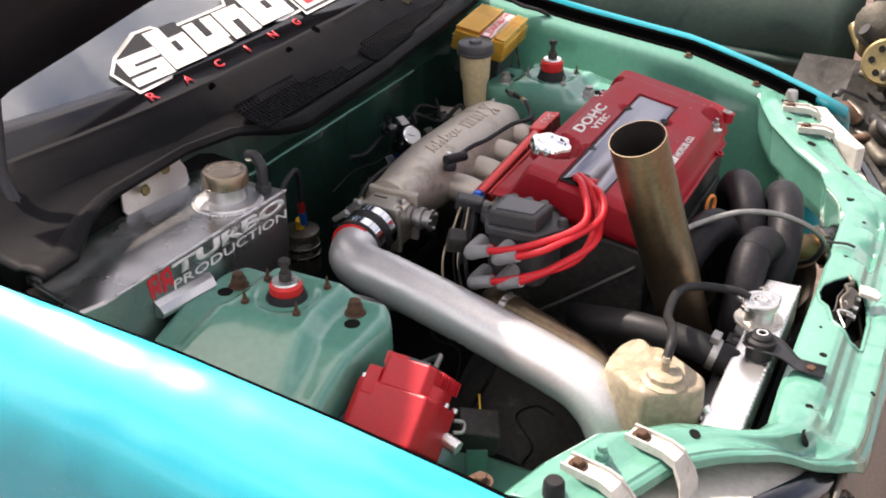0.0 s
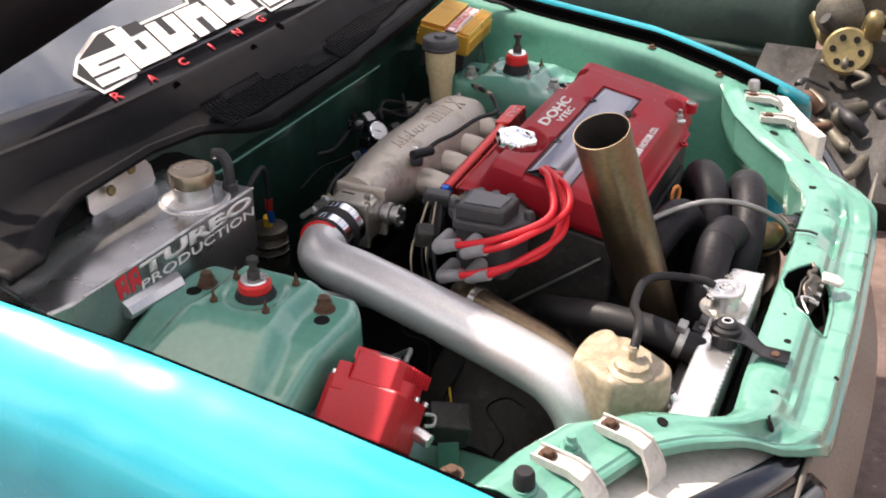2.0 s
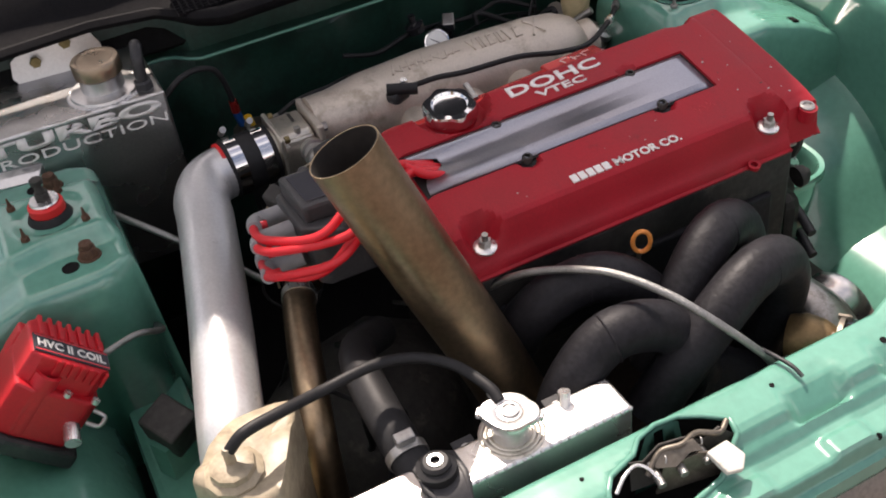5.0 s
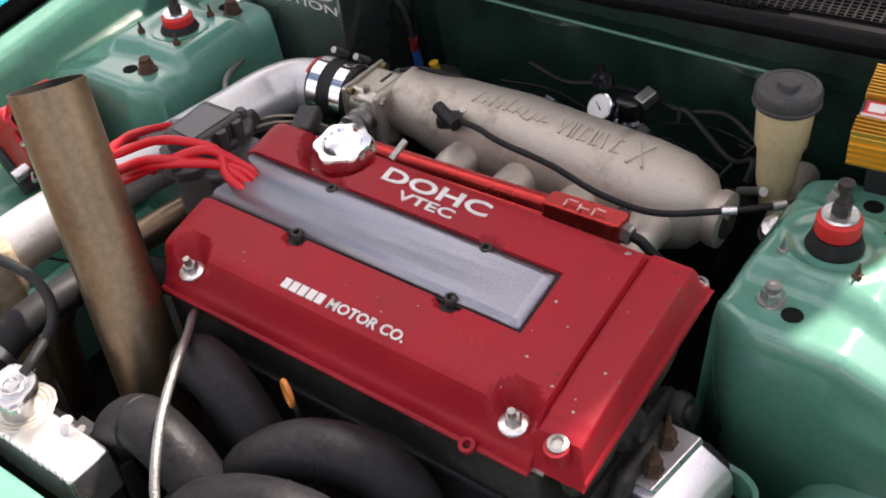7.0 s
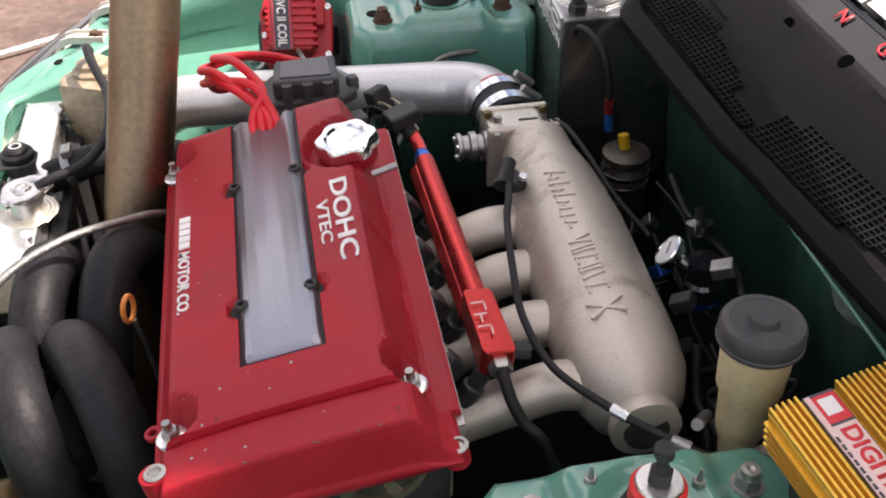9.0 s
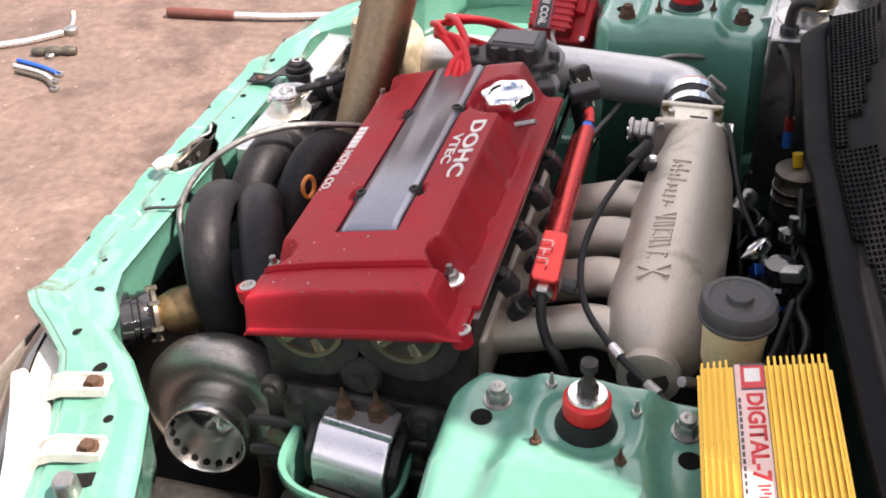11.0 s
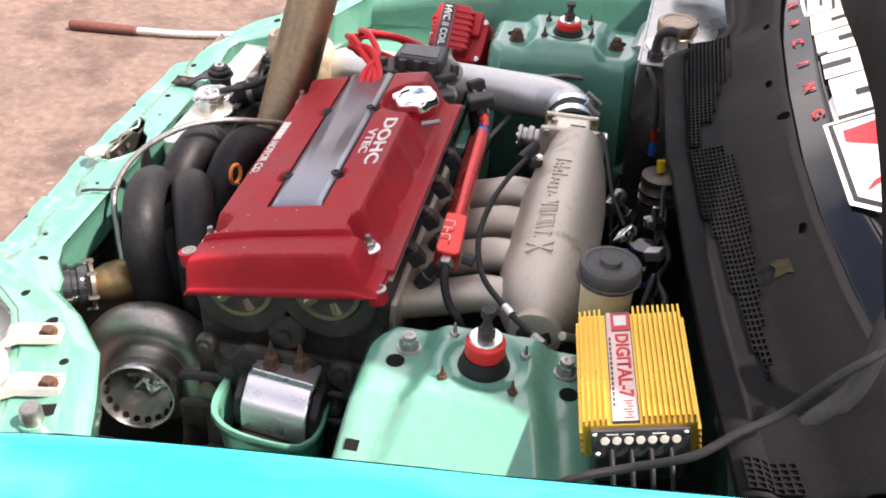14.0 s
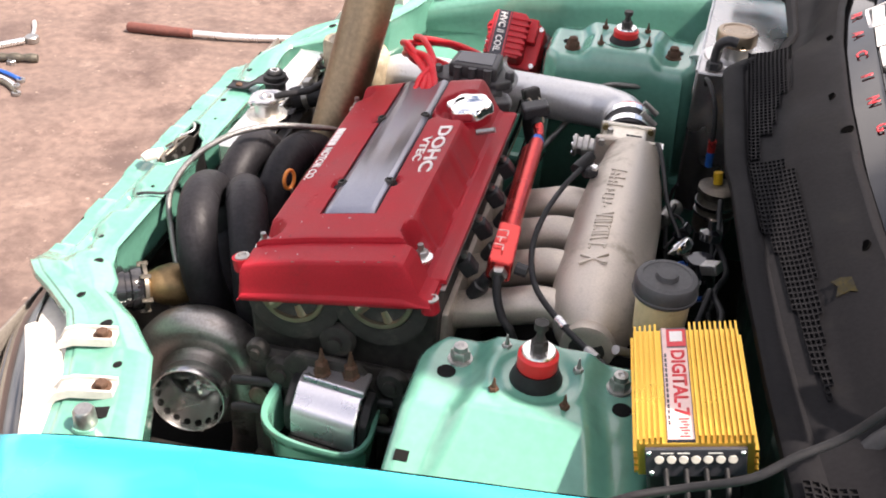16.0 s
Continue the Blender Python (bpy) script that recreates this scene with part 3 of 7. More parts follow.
rim = [(x + (x2 - x) * k / 6, y + (y2 - y) * k / 6) for (x, y), (x2, y2) in zip(LATCH, LATCH[1:] + LATCH[:1]) for k in range(6)]
part("opening_lip", hose([(x, y, panel_height(x, y) - 0.001) for x, y in rim + rim[:1]], 0.0034, 10, 2), M["bay"], panel, "rolled lip round the latch opening", smooth=60)
for x, y, r in ((0.710, -0.325, 0.0055), (0.706, -0.189, 0.0055), (0.690, -0.115, 0.0025), (0.69, 0.13, 0.003), (0.665, 0.35, 0.007), (0.783, -0.20, 0.004), (0.783, 0.20, 0.004), (0.596, -0.499, 0.0075), (0.718, -0.392, 0.0115),
                (0.64, 0.44, 0.007), (0.562, 0.51, 0.009), (0.50, 0.592, 0.006), (0.70, 0.28, 0.004)):
    z = lerp(panel_row(y)[2:], x)[0]
    tilt = (lerp(panel_row(y)[2:], x + 0.004)[0] - lerp(panel_row(y)[2:], x - 0.004)[0]) / 0.008
    part("panel_hole", lathe([(0, -0.002), (r, -0.002), (r, 0.0007), (0, 0.0007)], (x, y, z), (-tilt, 0, 1), 20), M["shade"], panel)
part("panel_slot", box((0.47, 0.675, 0.7325), (0.045, 0.018, 0.003), (0, 0, 20)), M["shade"], panel)

part("bumper_beam", loft([[(0.77 - 0.00 * abs(y), y, 0.62), (0.80 - 0.10 * y * y, y, 0.545), (0.845 - 0.25 * y * y, y, 0.47), (0.848 - 0.25 * y * y, y, 0.34), (0.70, y, 0.32)]
                                      for y in [-0.62 + 1.24 * i / 24 for i in range(25)]]), M["beam"], car, "bare metal bumper beam under the front panel", smooth=30, thick=0.004)

# ---- firewall, floor of the bay, cowl, windscreen ----
wall = []
for i in range(57):
    y = -0.70 + 1.40 * i / 56
    step = max(0.0, min(1.0, (-0.215 - y) / 0.05))
    base = -0.284 - 0.041 * step * step * (3 - 2 * step)
    bulge = 0.010 * math.cos(y * 22) + 0.005 * math.cos(y * 57 + 1)
    wall.append([(base - 0.02, y, 0.862), (base - 0.012, y, 0.850), (base - 0.012 + 0.3 * bulge, y, 0.780), (base + 0.004, y, 0.774), (base + 0.003 + bulge, y, 0.765),
                 (base + bulge, y, 0.70), (base - 0.006 - bulge, y, 0.58), (-0.288 - 0.037 * step, y, 0.40), (-0.33, y, 0.25)])
part("firewall", loft(wall), M["firewall"], car, "green painted firewall with shade darkened into its paint", smooth=40, thick=0.004)
seam = []
for i in range(60):
    y = -0.66 + 1.05 * i / 59
    step = max(0.0, min(1.0, (-0.215 - y) / 0.05))
    seam.append((-0.277 - 0.040 * step * step * (3 - 2 * step), y, 0.7735))
part("seam_flange", hose(seam, 0.0032, 8, 1), M["bay"], car, "painted seam along the firewall", smooth=60)
# sheet in the shade colour that keeps the bottom of the bay dark
part("undertray", span((-0.30, -0.66, 0.235), (0.76, 0.66, 0.25)), M["shade"], car, "near-black undertray below the engine, deep shade put into its colour")
for s in (1, -1):
    top = 0.52 if s < 0 else 0.44
    rail = span((-0.25, s * 0.43, top - 0.12), (0.62, s * 0.52, top))
    # right rail in bay green, left rail in a much darker colour
    part("chassis_rail", rail, M["bay" if s < 0 else "grime"], car, "green chassis rail" if s < 0 else "dark chassis rail", bevel=0.012)


def cowl_line(y):
    a = abs(y)
    front = lerp([(-0.755, -0.205), (-0.69, -0.205), (-0.61, -0.26), (-0.54, -0.285), (-0.36, -0.287), (-0.265, -0.26), (-0.22, -0.205), (-0.18, -0.18), (0, -0.186), (0.14, -0.192),
                  (0.18, -0.20), (0.4, -0.222), (0.58, -0.246), (0.755, -0.275)], y)[0]
    back = lerp([(0, -0.334), (0.2, -0.338), (0.35, -0.35), (0.5, -0.373), (0.63, -0.402), (0.76, -0.445)], a)[0]
    return front, back


def cowl_height(y, w):
    """Height of the scuttle at w, from 0 at its front edge to 1 at the glass."""
    z = lerp([(0, 0.880), (0.06, 0.884), (0.14, 0.884), (0.2, 0.879), (0.4, 0.888), (0.56, 0.899), (0.62, 0.911), (0.92, 0.930), (1.0, 0.938)], w)[0]
    return z - 0.012 * (y / 0.75) ** 2


rows = []
for i in range(97):
    y = -0.755 + 1.51 * i / 96
    f, b = cowl_line(y)
    lip = 0.007 + 0.007 * max(0.0, min(1.0, (y + 0.26) / 0.05))
    row = [(f + 0.002, y, cowl_height(y, 0) - lip - 0.003), (f + 0.003, y, cowl_height(y, 0) - 0.003)]
    for w in (0, 0.06, 0.14, 0.2, 0.4, 0.56, 0.62, 0.92, 1.0):
        row.append((f + (b - f) * w, y, cowl_height(y, w)))
    row.append((b - 0.012, y, cowl_height(y, 1)))
    rows.append(row)
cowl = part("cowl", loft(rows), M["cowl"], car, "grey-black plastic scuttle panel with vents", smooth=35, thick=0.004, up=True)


def vent(y0, y1, w0, w1, ny, nw, skip):
    """A grid of thin plastic bars over a dark opening in the scuttle."""
    def at(y, w, lift):
        f = lerp([(-0.4, -0.186), (0.14, -0.192), (0.58, -0.246), (0.76, -0.272)], y)[0]
        b = cowl_line(y)[1]
        return Vector((f + (b - f) * w, y, cowl_height(y, w) + lift))
    dark, bars = bmesh.new(), bmesh.new()
    for i in range(ny):
        for j in range(nw):
            a, b = y0 + (y1 - y0) * i / ny, y0 + (y1 - y0) * (i + 1) / ny
            c, d = w0 + (w1 - w0) * j / nw, w0 + (w1 - w0) * (j + 1) / nw
            if skip(i / ny, j / nw):
                continue
            e = 0.26
            # the opening, framed by four bars that stand proud of it
            q = [(a + (b - a) * e * 0.5, c + (d - c) * e * 0.5), (b - (b - a) * e * 0.5, c + (d - c) * e * 0.5), (b - (b - a) * e * 0.5, d - (d - c) * e * 0.5), (a + (b - a) * e * 0.5, d - (d - c) * e * 0.5)]
            o = [(a, c), (b, c), (b, d), (a, d)]
            lowv = [dark.verts.new(at(y, w, 0.0012)) for y, w in q]
            dark.faces.new(lowv)
            iv = [bars.verts.new(at(y, w, 0.0045)) for y, w in q]
            ib = [bars.verts.new(at(y, w, 0.001)) for y, w in q]
            ov = [bars.verts.new(at(y, w, 0.0045)) for y, w in o]
            for k in range(4):
                n2 = (k + 1) % 4
                bars.faces.new((ov[k], ov[n2], iv[n2], iv[k]))
                bars.faces.new((iv[k], iv[n2], ib[n2], ib[k]))
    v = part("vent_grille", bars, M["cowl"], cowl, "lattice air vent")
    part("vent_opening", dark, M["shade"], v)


vent(0.135, 0.60, 0.17, 0.56, 46, 11, lambda u, v: v < 0.20 * u / 0.5 and u > 0.35 or v > 1.25 - 0.75 * u or (u < 0.06 and v > 0.8))
vent(-0.24, 0.125, 0.17, 0.60, 36, 11, lambda u, v: v > 0.30 + 0.9 * (1 - u) ** 0.5 - 0.25 and u > 0.45 or (u > 0.8 and v > 0.2))
vent(0.712, 0.750, 0.04, 0.34, 5, 6, lambda u, v: False)
for x, y in ((-0.3296, -0.226), (-0.321, -0.007), (-0.336, 0.104), (-0.340, 0.372)):
    f, b = cowl_line(y)
    w = (x - f) / (b - f)
    part("scuttle_hole", lathe([(0, -0.002), (0.009, -0.002), (0.009, 0.0006), (0, 0.0006)], (x, y, cowl_height(y, w)), (0.0633 * 3 / (f - b), 0, 1) if w < 0.92 else (0.1 / (f - b), 0, 1), 20), M["hole"], cowl)
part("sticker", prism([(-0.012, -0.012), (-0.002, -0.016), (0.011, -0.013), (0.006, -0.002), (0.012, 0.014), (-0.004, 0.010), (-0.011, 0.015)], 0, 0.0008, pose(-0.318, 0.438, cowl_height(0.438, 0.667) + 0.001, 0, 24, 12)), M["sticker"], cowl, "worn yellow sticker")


def glass_point(y, u, lift=0.0):
    """On the windscreen: u metres up the glass from its lower edge."""
    b = cowl_line(y)[1]
    x = b - 0.004 - u * math.cos(radians(30))
    return Vector((x + lift * 0.5, y * (1 - 0.12 * u), 0.919 - 0.012 * (y / 0.75) ** 2 + u * math.sin(radians(30)) + lift * 0.866))


rows = [[glass_point(-0.74 + 1.48 * i / 40, 0.86 * j / 12) for j in range(13)] for i in range(41)]
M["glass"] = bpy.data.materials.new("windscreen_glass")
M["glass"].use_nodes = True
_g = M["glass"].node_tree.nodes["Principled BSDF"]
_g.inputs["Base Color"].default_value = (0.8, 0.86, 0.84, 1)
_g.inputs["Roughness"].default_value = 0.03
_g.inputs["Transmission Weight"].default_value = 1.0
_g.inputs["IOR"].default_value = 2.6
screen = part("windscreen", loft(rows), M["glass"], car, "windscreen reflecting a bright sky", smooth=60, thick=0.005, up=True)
# dark reflection along the lower glass, laid on as a black band
rows = []
for i in range(41):
    y = -0.74 + 1.48 * i / 40
    rows.append([glass_point(y, (0.074 + 0.028 * max(0.0, (abs(y) - 0.3) / 0.44)) * k / 4, 0.0022) for k in range(5)])
part("reflection_band", loft(rows), M["glass_dark"], screen, "black band for the dark reflection along the lower glass", smooth=60, thick=0.0008)
# dashboard, cabin back and floor have the dark of the interior as their colour
rows = [[(-0.30, -0.72 + 1.44 * i / 10, 0.80), (-0.40, -0.72 + 1.44 * i / 10, 0.87), (-0.75, -0.70 + 1.40 * i / 10, 0.93), (-1.05, -0.7 + 1.4 * i / 10, 0.92), (-1.1, -0.7 + 1.4 * i / 10, 0.5)] for i in range(11)]
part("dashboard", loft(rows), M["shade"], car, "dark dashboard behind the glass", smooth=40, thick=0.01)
for s in (1, -1):
    path = [glass_point(s * 0.75, u) for u in (0, 0.2, 0.4, 0.6, 0.86)]
    part("pillar", hose([p + Vector((0, s * 0.02, 0)) for p in path], 0.028, 10), M["teal"], car, smooth=60)
rows = [[(-1.05, y, 1.365 - 0.04 * y * y), (-1.3, y, 1.385 - 0.04 * y * y), (-1.9, y, 1.36 - 0.05 * y * y), (-2.3, y, 1.25 - 0.05 * y * y)] for y in [-0.68 + 1.36 * i / 12 for i in range(13)]]
part("roof", loft(rows), M["teal"], car, smooth=50, thick=0.02)
for s in (1, -1):
    part("door", loft([[(x, s * 0.87, 0.30), (x, s * 0.885, 0.6), (x, s * 0.87, 0.86), (x, s * 0.80, 0.90)] for x in (-0.96, -1.4, -2.0)]), M["teal"], car, smooth=40, thick=0.03)
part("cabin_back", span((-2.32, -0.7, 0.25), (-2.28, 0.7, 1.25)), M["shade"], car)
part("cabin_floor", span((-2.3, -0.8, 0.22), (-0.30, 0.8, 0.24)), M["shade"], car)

# ---- raised bonnet ----
bonnet = thing("bonnet", "black bonnet raised upright on its hinges", "bonnet", (-0.40, 0, 0.95))
rows = []
for i in range(41):
    y = -0.675 + 1.35 * i / 40
    lo = lerp([(-0.675, 1.025), (-0.608, 1.045), (-0.459, 1.066), (-0.305, 1.090), (-0.1, 1.095), (0.085, 1.091), (0.241, 1.101), (0.40, 1.103), (0.52, 1.08), (0.62, 1.045), (0.675, 1.03)], y)[0]
    # unseen upper edge, cut unevenly to shape the shadow cast on the bay
    hi = lerp([(-0.675, 1.50), (-0.60, 1.66), (-0.50, 1.69), (-0.33, 1.72), (-0.276, 1.755), (-0.15, 1.90), (0, 2.03), (0.1, 2.068), (0.50, 2.03), (0.590, 1.97), (0.622, 1.50), (0.645, 1.15), (0.675, 1.06)], y)[0]
    bow = 0.03 * (y / 0.66) ** 2
    rows.append([(-0.398 + 0.01 * (z - 1.0) + bow * 0.4, y * (1 - 0.10 * (z - lo)), z) for z in [lo + (hi - lo) * k / 8 for k in range(9)]])
part("panel", loft(rows), M["bonnet"], bonnet, smooth=50, thick=0.02)
for s in (1, -1):
    part("hinge", hose([(-0.335, s * 0.655, 0.875), (-0.37, s * 0.65, 0.93), (-0.385, s * 0.63, 1.0), (-0.41, s * 0.60, 1.06)], 0.011, 8), M["black"], bonnet, smooth=50)
washer = thing("washer_hose", "thin black washer hose rising to the bonnet", "hose", (-0.17, 0.73, 0.83))
part("tube", hose([(-0.10, 0.745, 0.826), (-0.127, 0.737, 0.838), (-0.172, 0.725, 0.849), (-0.226, 0.725, 0.877), (-0.262, 0.712, 0.902), (-0.300, 0.70, 0.926), (-0.336, 0.698, 0.976), (-0.375, 0.685, 1.01), (-0.40, 0.65, 1.03)], 0.0045, 10), M["rubber"], washer, smooth=60)


# ---- headlights ----
def headlight(side):
    h = thing("headlight", "headlight unit with pale plastic housing, bolted to the front panel", "headlight", (0.66, side * 0.55, 0.60), "headlights")
    line = [(0.752, 0.355, 0.622), (0.715, 0.45, 0.645), (0.665, 0.55, 0.664), (0.61, 0.65, 0.68), (0.56, 0.735, 0.69)]
    p = smooth_path(line, 6)
    hs, rim, lens = [], [], []
    for i, q in enumerate(p):
        u = i / (len(p) - 1)
        back = Vector((-0.055 - 0.02 * math.sin(u * math.pi), -0.03, 0.004))
        out = Vector((0.8, 0.45, 0)).normalized()
        f = lambda v: (v.x, side * v.y, v.z)
        hs.append([f(q + back + Vector((0, 0, -0.05))), f(q + back), f(q + back * 0.5 + Vector((0, 0, 0.003))), f(q - out * 0.006), f(q - out * 0.004 + Vector((0, 0, -0.05)))])
        rim.append([f(q - out * 0.006 + Vector((0, 0, -0.012))), f(q - out * 0.004 + Vector((0, 0, 0.004))), f(q + out * 0.008 + Vector((0, 0, 0.003))), f(q + out * 0.03 + Vector((0, 0, -0.016))), f(q + out * 0.034 + Vector((0, 0, -0.03)))])
        g = 1.0 if side > 0 else 1.0 + 0.75 * math.sin(math.pi * min(1.0, 0.22 + 0.6 * u))
        lens.append([f(q + out * 0.032 + Vector((0, 0, -0.022))), f(q + out * 0.040 * g + Vector((0, 0, -0.030))), f(q + out * 0.05 * g + Vector((0, 0, -0.055))), f(q + out * 0.055 * g + Vector((0, 0, -0.10))), f(q + out * 0.05 * g + Vector((0, 0, -0.15)))])
    hs2 = part("housing", loft(hs), M["lamp_white"], h, "pale plastic housing", smooth=35, thick=0.004)
    if side > 0:
        part("housing_top", prism([(0.650, 0.528), (0.590, 0.572), (0.542, 0.636), (0.525, 0.70), (0.530, 0.730), (0.555, 0.730), (0.590, 0.66), (0.630, 0.59), (0.662, 0.54)], 0.655, 0.716), M["lamp_white"], hs2, "pale plastic top of the housing", bevel=0.004)
    part("rim", loft(rim), M["gloss_black"], h, "glossy black rim", smooth=40, thick=0.004)
    part("lens", loft(lens), M["gloss_black"], h, "dark clear lens", smooth=50, thick=0.004)
    arms = (((0.542, 0.55, 0.728), (0.606, 0.564, 0.694)), ((0.493, 0.641, 0.733), (0.560, 0.654, 0.702)))
    for a, e in arms:
        a, e = Vector((a[0], side * a[1], a[2])), Vector((e[0], side * e[1], e[2]))
        d = Vector((e.x - a.x, e.y - a.y, 0)).normalized()
        n = Vector((-d.y, d.x, 0))
        rows = []
        for c, w in ((a - d * 0.016, 0.0135), (a + d * 0.035, 0.014), (a + d * 0.052 + Vector((0, 0, -0.006)), 0.0145), (e + Vector((0, 0, 0.004)), 0.019), (e + Vector((0.004, 0, -0.014)), 0.0235), (e + Vector((0.005, 0, -0.032)), 0.024)):
            rows.append([c + n * w + Vector((0, 0, 0.009)), c + n * (w - 0.003) + Vector((0, 0, 0.009)), c + n * (w - 0.003) + Vector((0, 0, 0.004)), c - n * (w - 0.003) + Vector((0, 0, 0.004)),
                         c - n * (w - 0.003) + Vector((0, 0, 0.009)), c - n * w + Vector((0, 0, 0.009)), c - n * w - Vector((0, 0, 0.003)), c + n * w - Vector((0, 0, 0.003))])
        arm = part("mounting_arm", loft(rows, closed=True, caps=True), M["lamp_white"], h, "pale plastic mounting arm", smooth=25)
        b = hexagon(a + Vector((0, 0, 0.004)), (0, 0, 1), 0.008, 0.009)
        lathe([(0, 0), (0.012, 0), (0.012, 0.002), (0, 0.002)], a + Vector((0, 0, 0.0035)), (0, 0, 1), 18, b)
        part("arm_bolt", b, M["rust"], arm)
    return h


def corner_lamp(side):
    c = thing("corner_lamp", "orange corner indicator lens", "indicator", (0.60, side * 0.82, 0.58), "corner lamps")
    rows = []
    for x, y, z in ((0.582, 0.795, 0.665), (0.55, 0.82, 0.66), (0.50, 0.845, 0.655)):
        rows.append([(x - 0.03, side * (y - 0.02), z), (x, side * y, z - 0.006), (x + 0.008, side * (y + 0.006), z - 0.05), (x + 0.004, side * (y + 0.004), z - 0.10)])
    part("lens", loft(rows), M["orange"], c, smooth=40, thick=0.012)


for s in (1, -1):
    headlight(s)
    corner_lamp(s)
    stop = thing("bump_stop", "black rubber bonnet stop screwed into the front panel" if s < 0 else "grey rubber bonnet stop screwed into the front panel", "bump stop", (0.484, s * 0.695, 0.735), "bonnet stops")
    part("buffer", lathe([(0, 0), (0.0135, 0), (0.0125, 0.02), (0.010, 0.024), (0, 0.024)], (0.484, s * 0.695, 0.730), (0, 0, 1), 20), M["rubber" if s < 0 else "steel"], stop, smooth=40)
    part("seat", lathe([(0, 0), (0.017, 0), (0.016, 0.004), (0, 0.004)], (0.484, s * 0.695, 0.728), (0, 0, 1), 20), M["bay"], stop, smooth=40)
b = hexagon((0.512, -0.613, 0.734), (0, 0, 1), 0.0095, 0.012)
lathe([(0, 0), (0.014, 0), (0.013, 0.003), (0, 0.003)], (0.512, -0.613, 0.7325), (0, 0, 1), 18, b)
lathe([(0, 0), (0.006, 0), (0.006, 0.008), (0, 0.008)], (0.512, -0.613, 0.746), (0, 0, 1), 12, b)
part("panel_bolt", b, M["bay"], panel, "green painted bolt")
b = hexagon((0.405, -0.722, 0.742), (0, 0, 1), 0.0085, 0.009)
lathe([(0, 0), (0.015, 0), (0.015, 0.002), (0, 0.002)], (0.405, -0.722, 0.7405), (0, 0, 1), 18, b)
part("panel_bolt", b, M["rust"], panel)

# ---- bonnet latch ----
latch = thing("bonnet_latch", "dark metal bonnet latch sunk in the front panel", "latch", (0.71, 0.0, 0.63))
grow = [(0.713 + (x - 0.713) * 1.04, -0.02 + (y + 0.02) * 1.04) for x, y in LATCH]
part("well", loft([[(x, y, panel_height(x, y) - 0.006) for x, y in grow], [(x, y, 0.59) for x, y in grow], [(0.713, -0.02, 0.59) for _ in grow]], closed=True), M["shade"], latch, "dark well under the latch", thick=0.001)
part("plate", prism([(-0.058, -0.022), (0.062, -0.022), (0.066, 0.004), (0.050, 0.020), (0.028, 0.012), (0.010, 0.022), (-0.020, 0.024), (-0.040, 0.010), (-0.056, 0.014)], -0.0015, 0.0015, pose(0.709, -0.008, 0.668, 0, 0, 82) @ pose(0, 0, 0, 74, 0, 0)), M["grime"], latch, "dark pressed latch plate", bevel=0.0008)
part("side_plate", prism([(-0.040, -0.020), (0.044, -0.020), (0.040, 0.010), (0.012, 0.018), (-0.030, 0.014)], -0.0014, 0.0014, pose(0.724, -0.004, 0.662, 0, 0, 80) @ pose(0, 0, 0, 80, 0, 0)), M["steel_dark"], latch, bevel=0.0008)
for y in (-0.040, -0.012, 0.018):
    part("pivot", rod((0.704, y, 0.672), (0.732, y - 0.004, 0.668), 0.0048), M["steel"], latch, smooth=40)
part("hook", hose([(0.716, -0.052, 0.672), (0.706, -0.030, 0.686), (0.712, -0.006, 0.690), (0.706, 0.016, 0.688), (0.714, 0.040, 0.682), (0.706, 0.056, 0.684)], 0.0034, 8), M["steel_dark"], latch, smooth=50)
part("pawl", prism([(-0.012, -0.024), (0.0, -0.028), (0.010, -0.01), (0.006, 0.012), (0.012, 0.024), (-0.004, 0.022)], -0.002, 0.002, pose(0.716, -0.014, 0.684, 20, 35, 10)), M["steel_dark"], latch, bevel=0.0006)
part("return_spring", hose([(0.712 + 0.005 * math.cos(a), -0.030 + 0.0018 * a, 0.680 + 0.005 * math.sin(a)) for a in [k * 0.7 for k in range(40)]], 0.0011, 6, 2), M["steel"], latch, smooth=60)
part("lug", prism([(-0.018, -0.014), (0.012, -0.016), (0.020, 0.0), (0.010, 0.016), (-0.014, 0.014)], -0.004, 0.004, pose(0.742, 0.030, 0.676, 0, 14, 15)), M["lamp_white"], latch, "pale worn catch lug", bevel=0.002)
part("release_lever", hose([(0.722, -0.094, 0.678), (0.712, -0.078, 0.684), (0.706, -0.060, 0.684), (0.714, -0.050, 0.681), (0.726, -0.046, 0.676)], 0.0022, 8), M["bright"], latch, smooth=50)

# ---- wheels ----
def car_wheel(x, side):
    w = part("wheel", lathe([(0, 0.0), (0.06, 0.0), (0.07, -0.02), (0.165, -0.03), (0.18, 0.0), (0.19, 0.01), (0.19, -0.16), (0, -0.16)], (x, side * 0.80, 0.29), (0, side, 0), 36), M["alloy"], car, "alloy road wheel", smooth=35)
    part("tyre", lathe([(0.185, 0.01), (0.21, 0.022), (0.262, 0.016), (0.285, -0.01), (0.29, -0.05), (0.29, -0.12), (0.28, -0.165), (0.25, -0.185), (0.185, -0.165)], (x, side * 0.80, 0.29), (0, side, 0), 40, closed=True), M["rubber"], w, "worn black tyre", smooth=40)


for s in (1, -1):
    for x in (0.06, -2.52):
        car_wheel(x, s)
    part("rear_wing", loft([[(x, s * 0.87, 0.28 + 0.34 * max(0.0, 1 - ((x + 2.52) / 0.36) ** 2) ** 0.5), (x, s * 0.885, 0.66), (x, s * 0.86, 0.88), (x, s * 0.74, 0.95)] for x in [-2.0 - 0.1 * k for k in range(13)]]), M["teal"], car, smooth=50, thick=0.01)
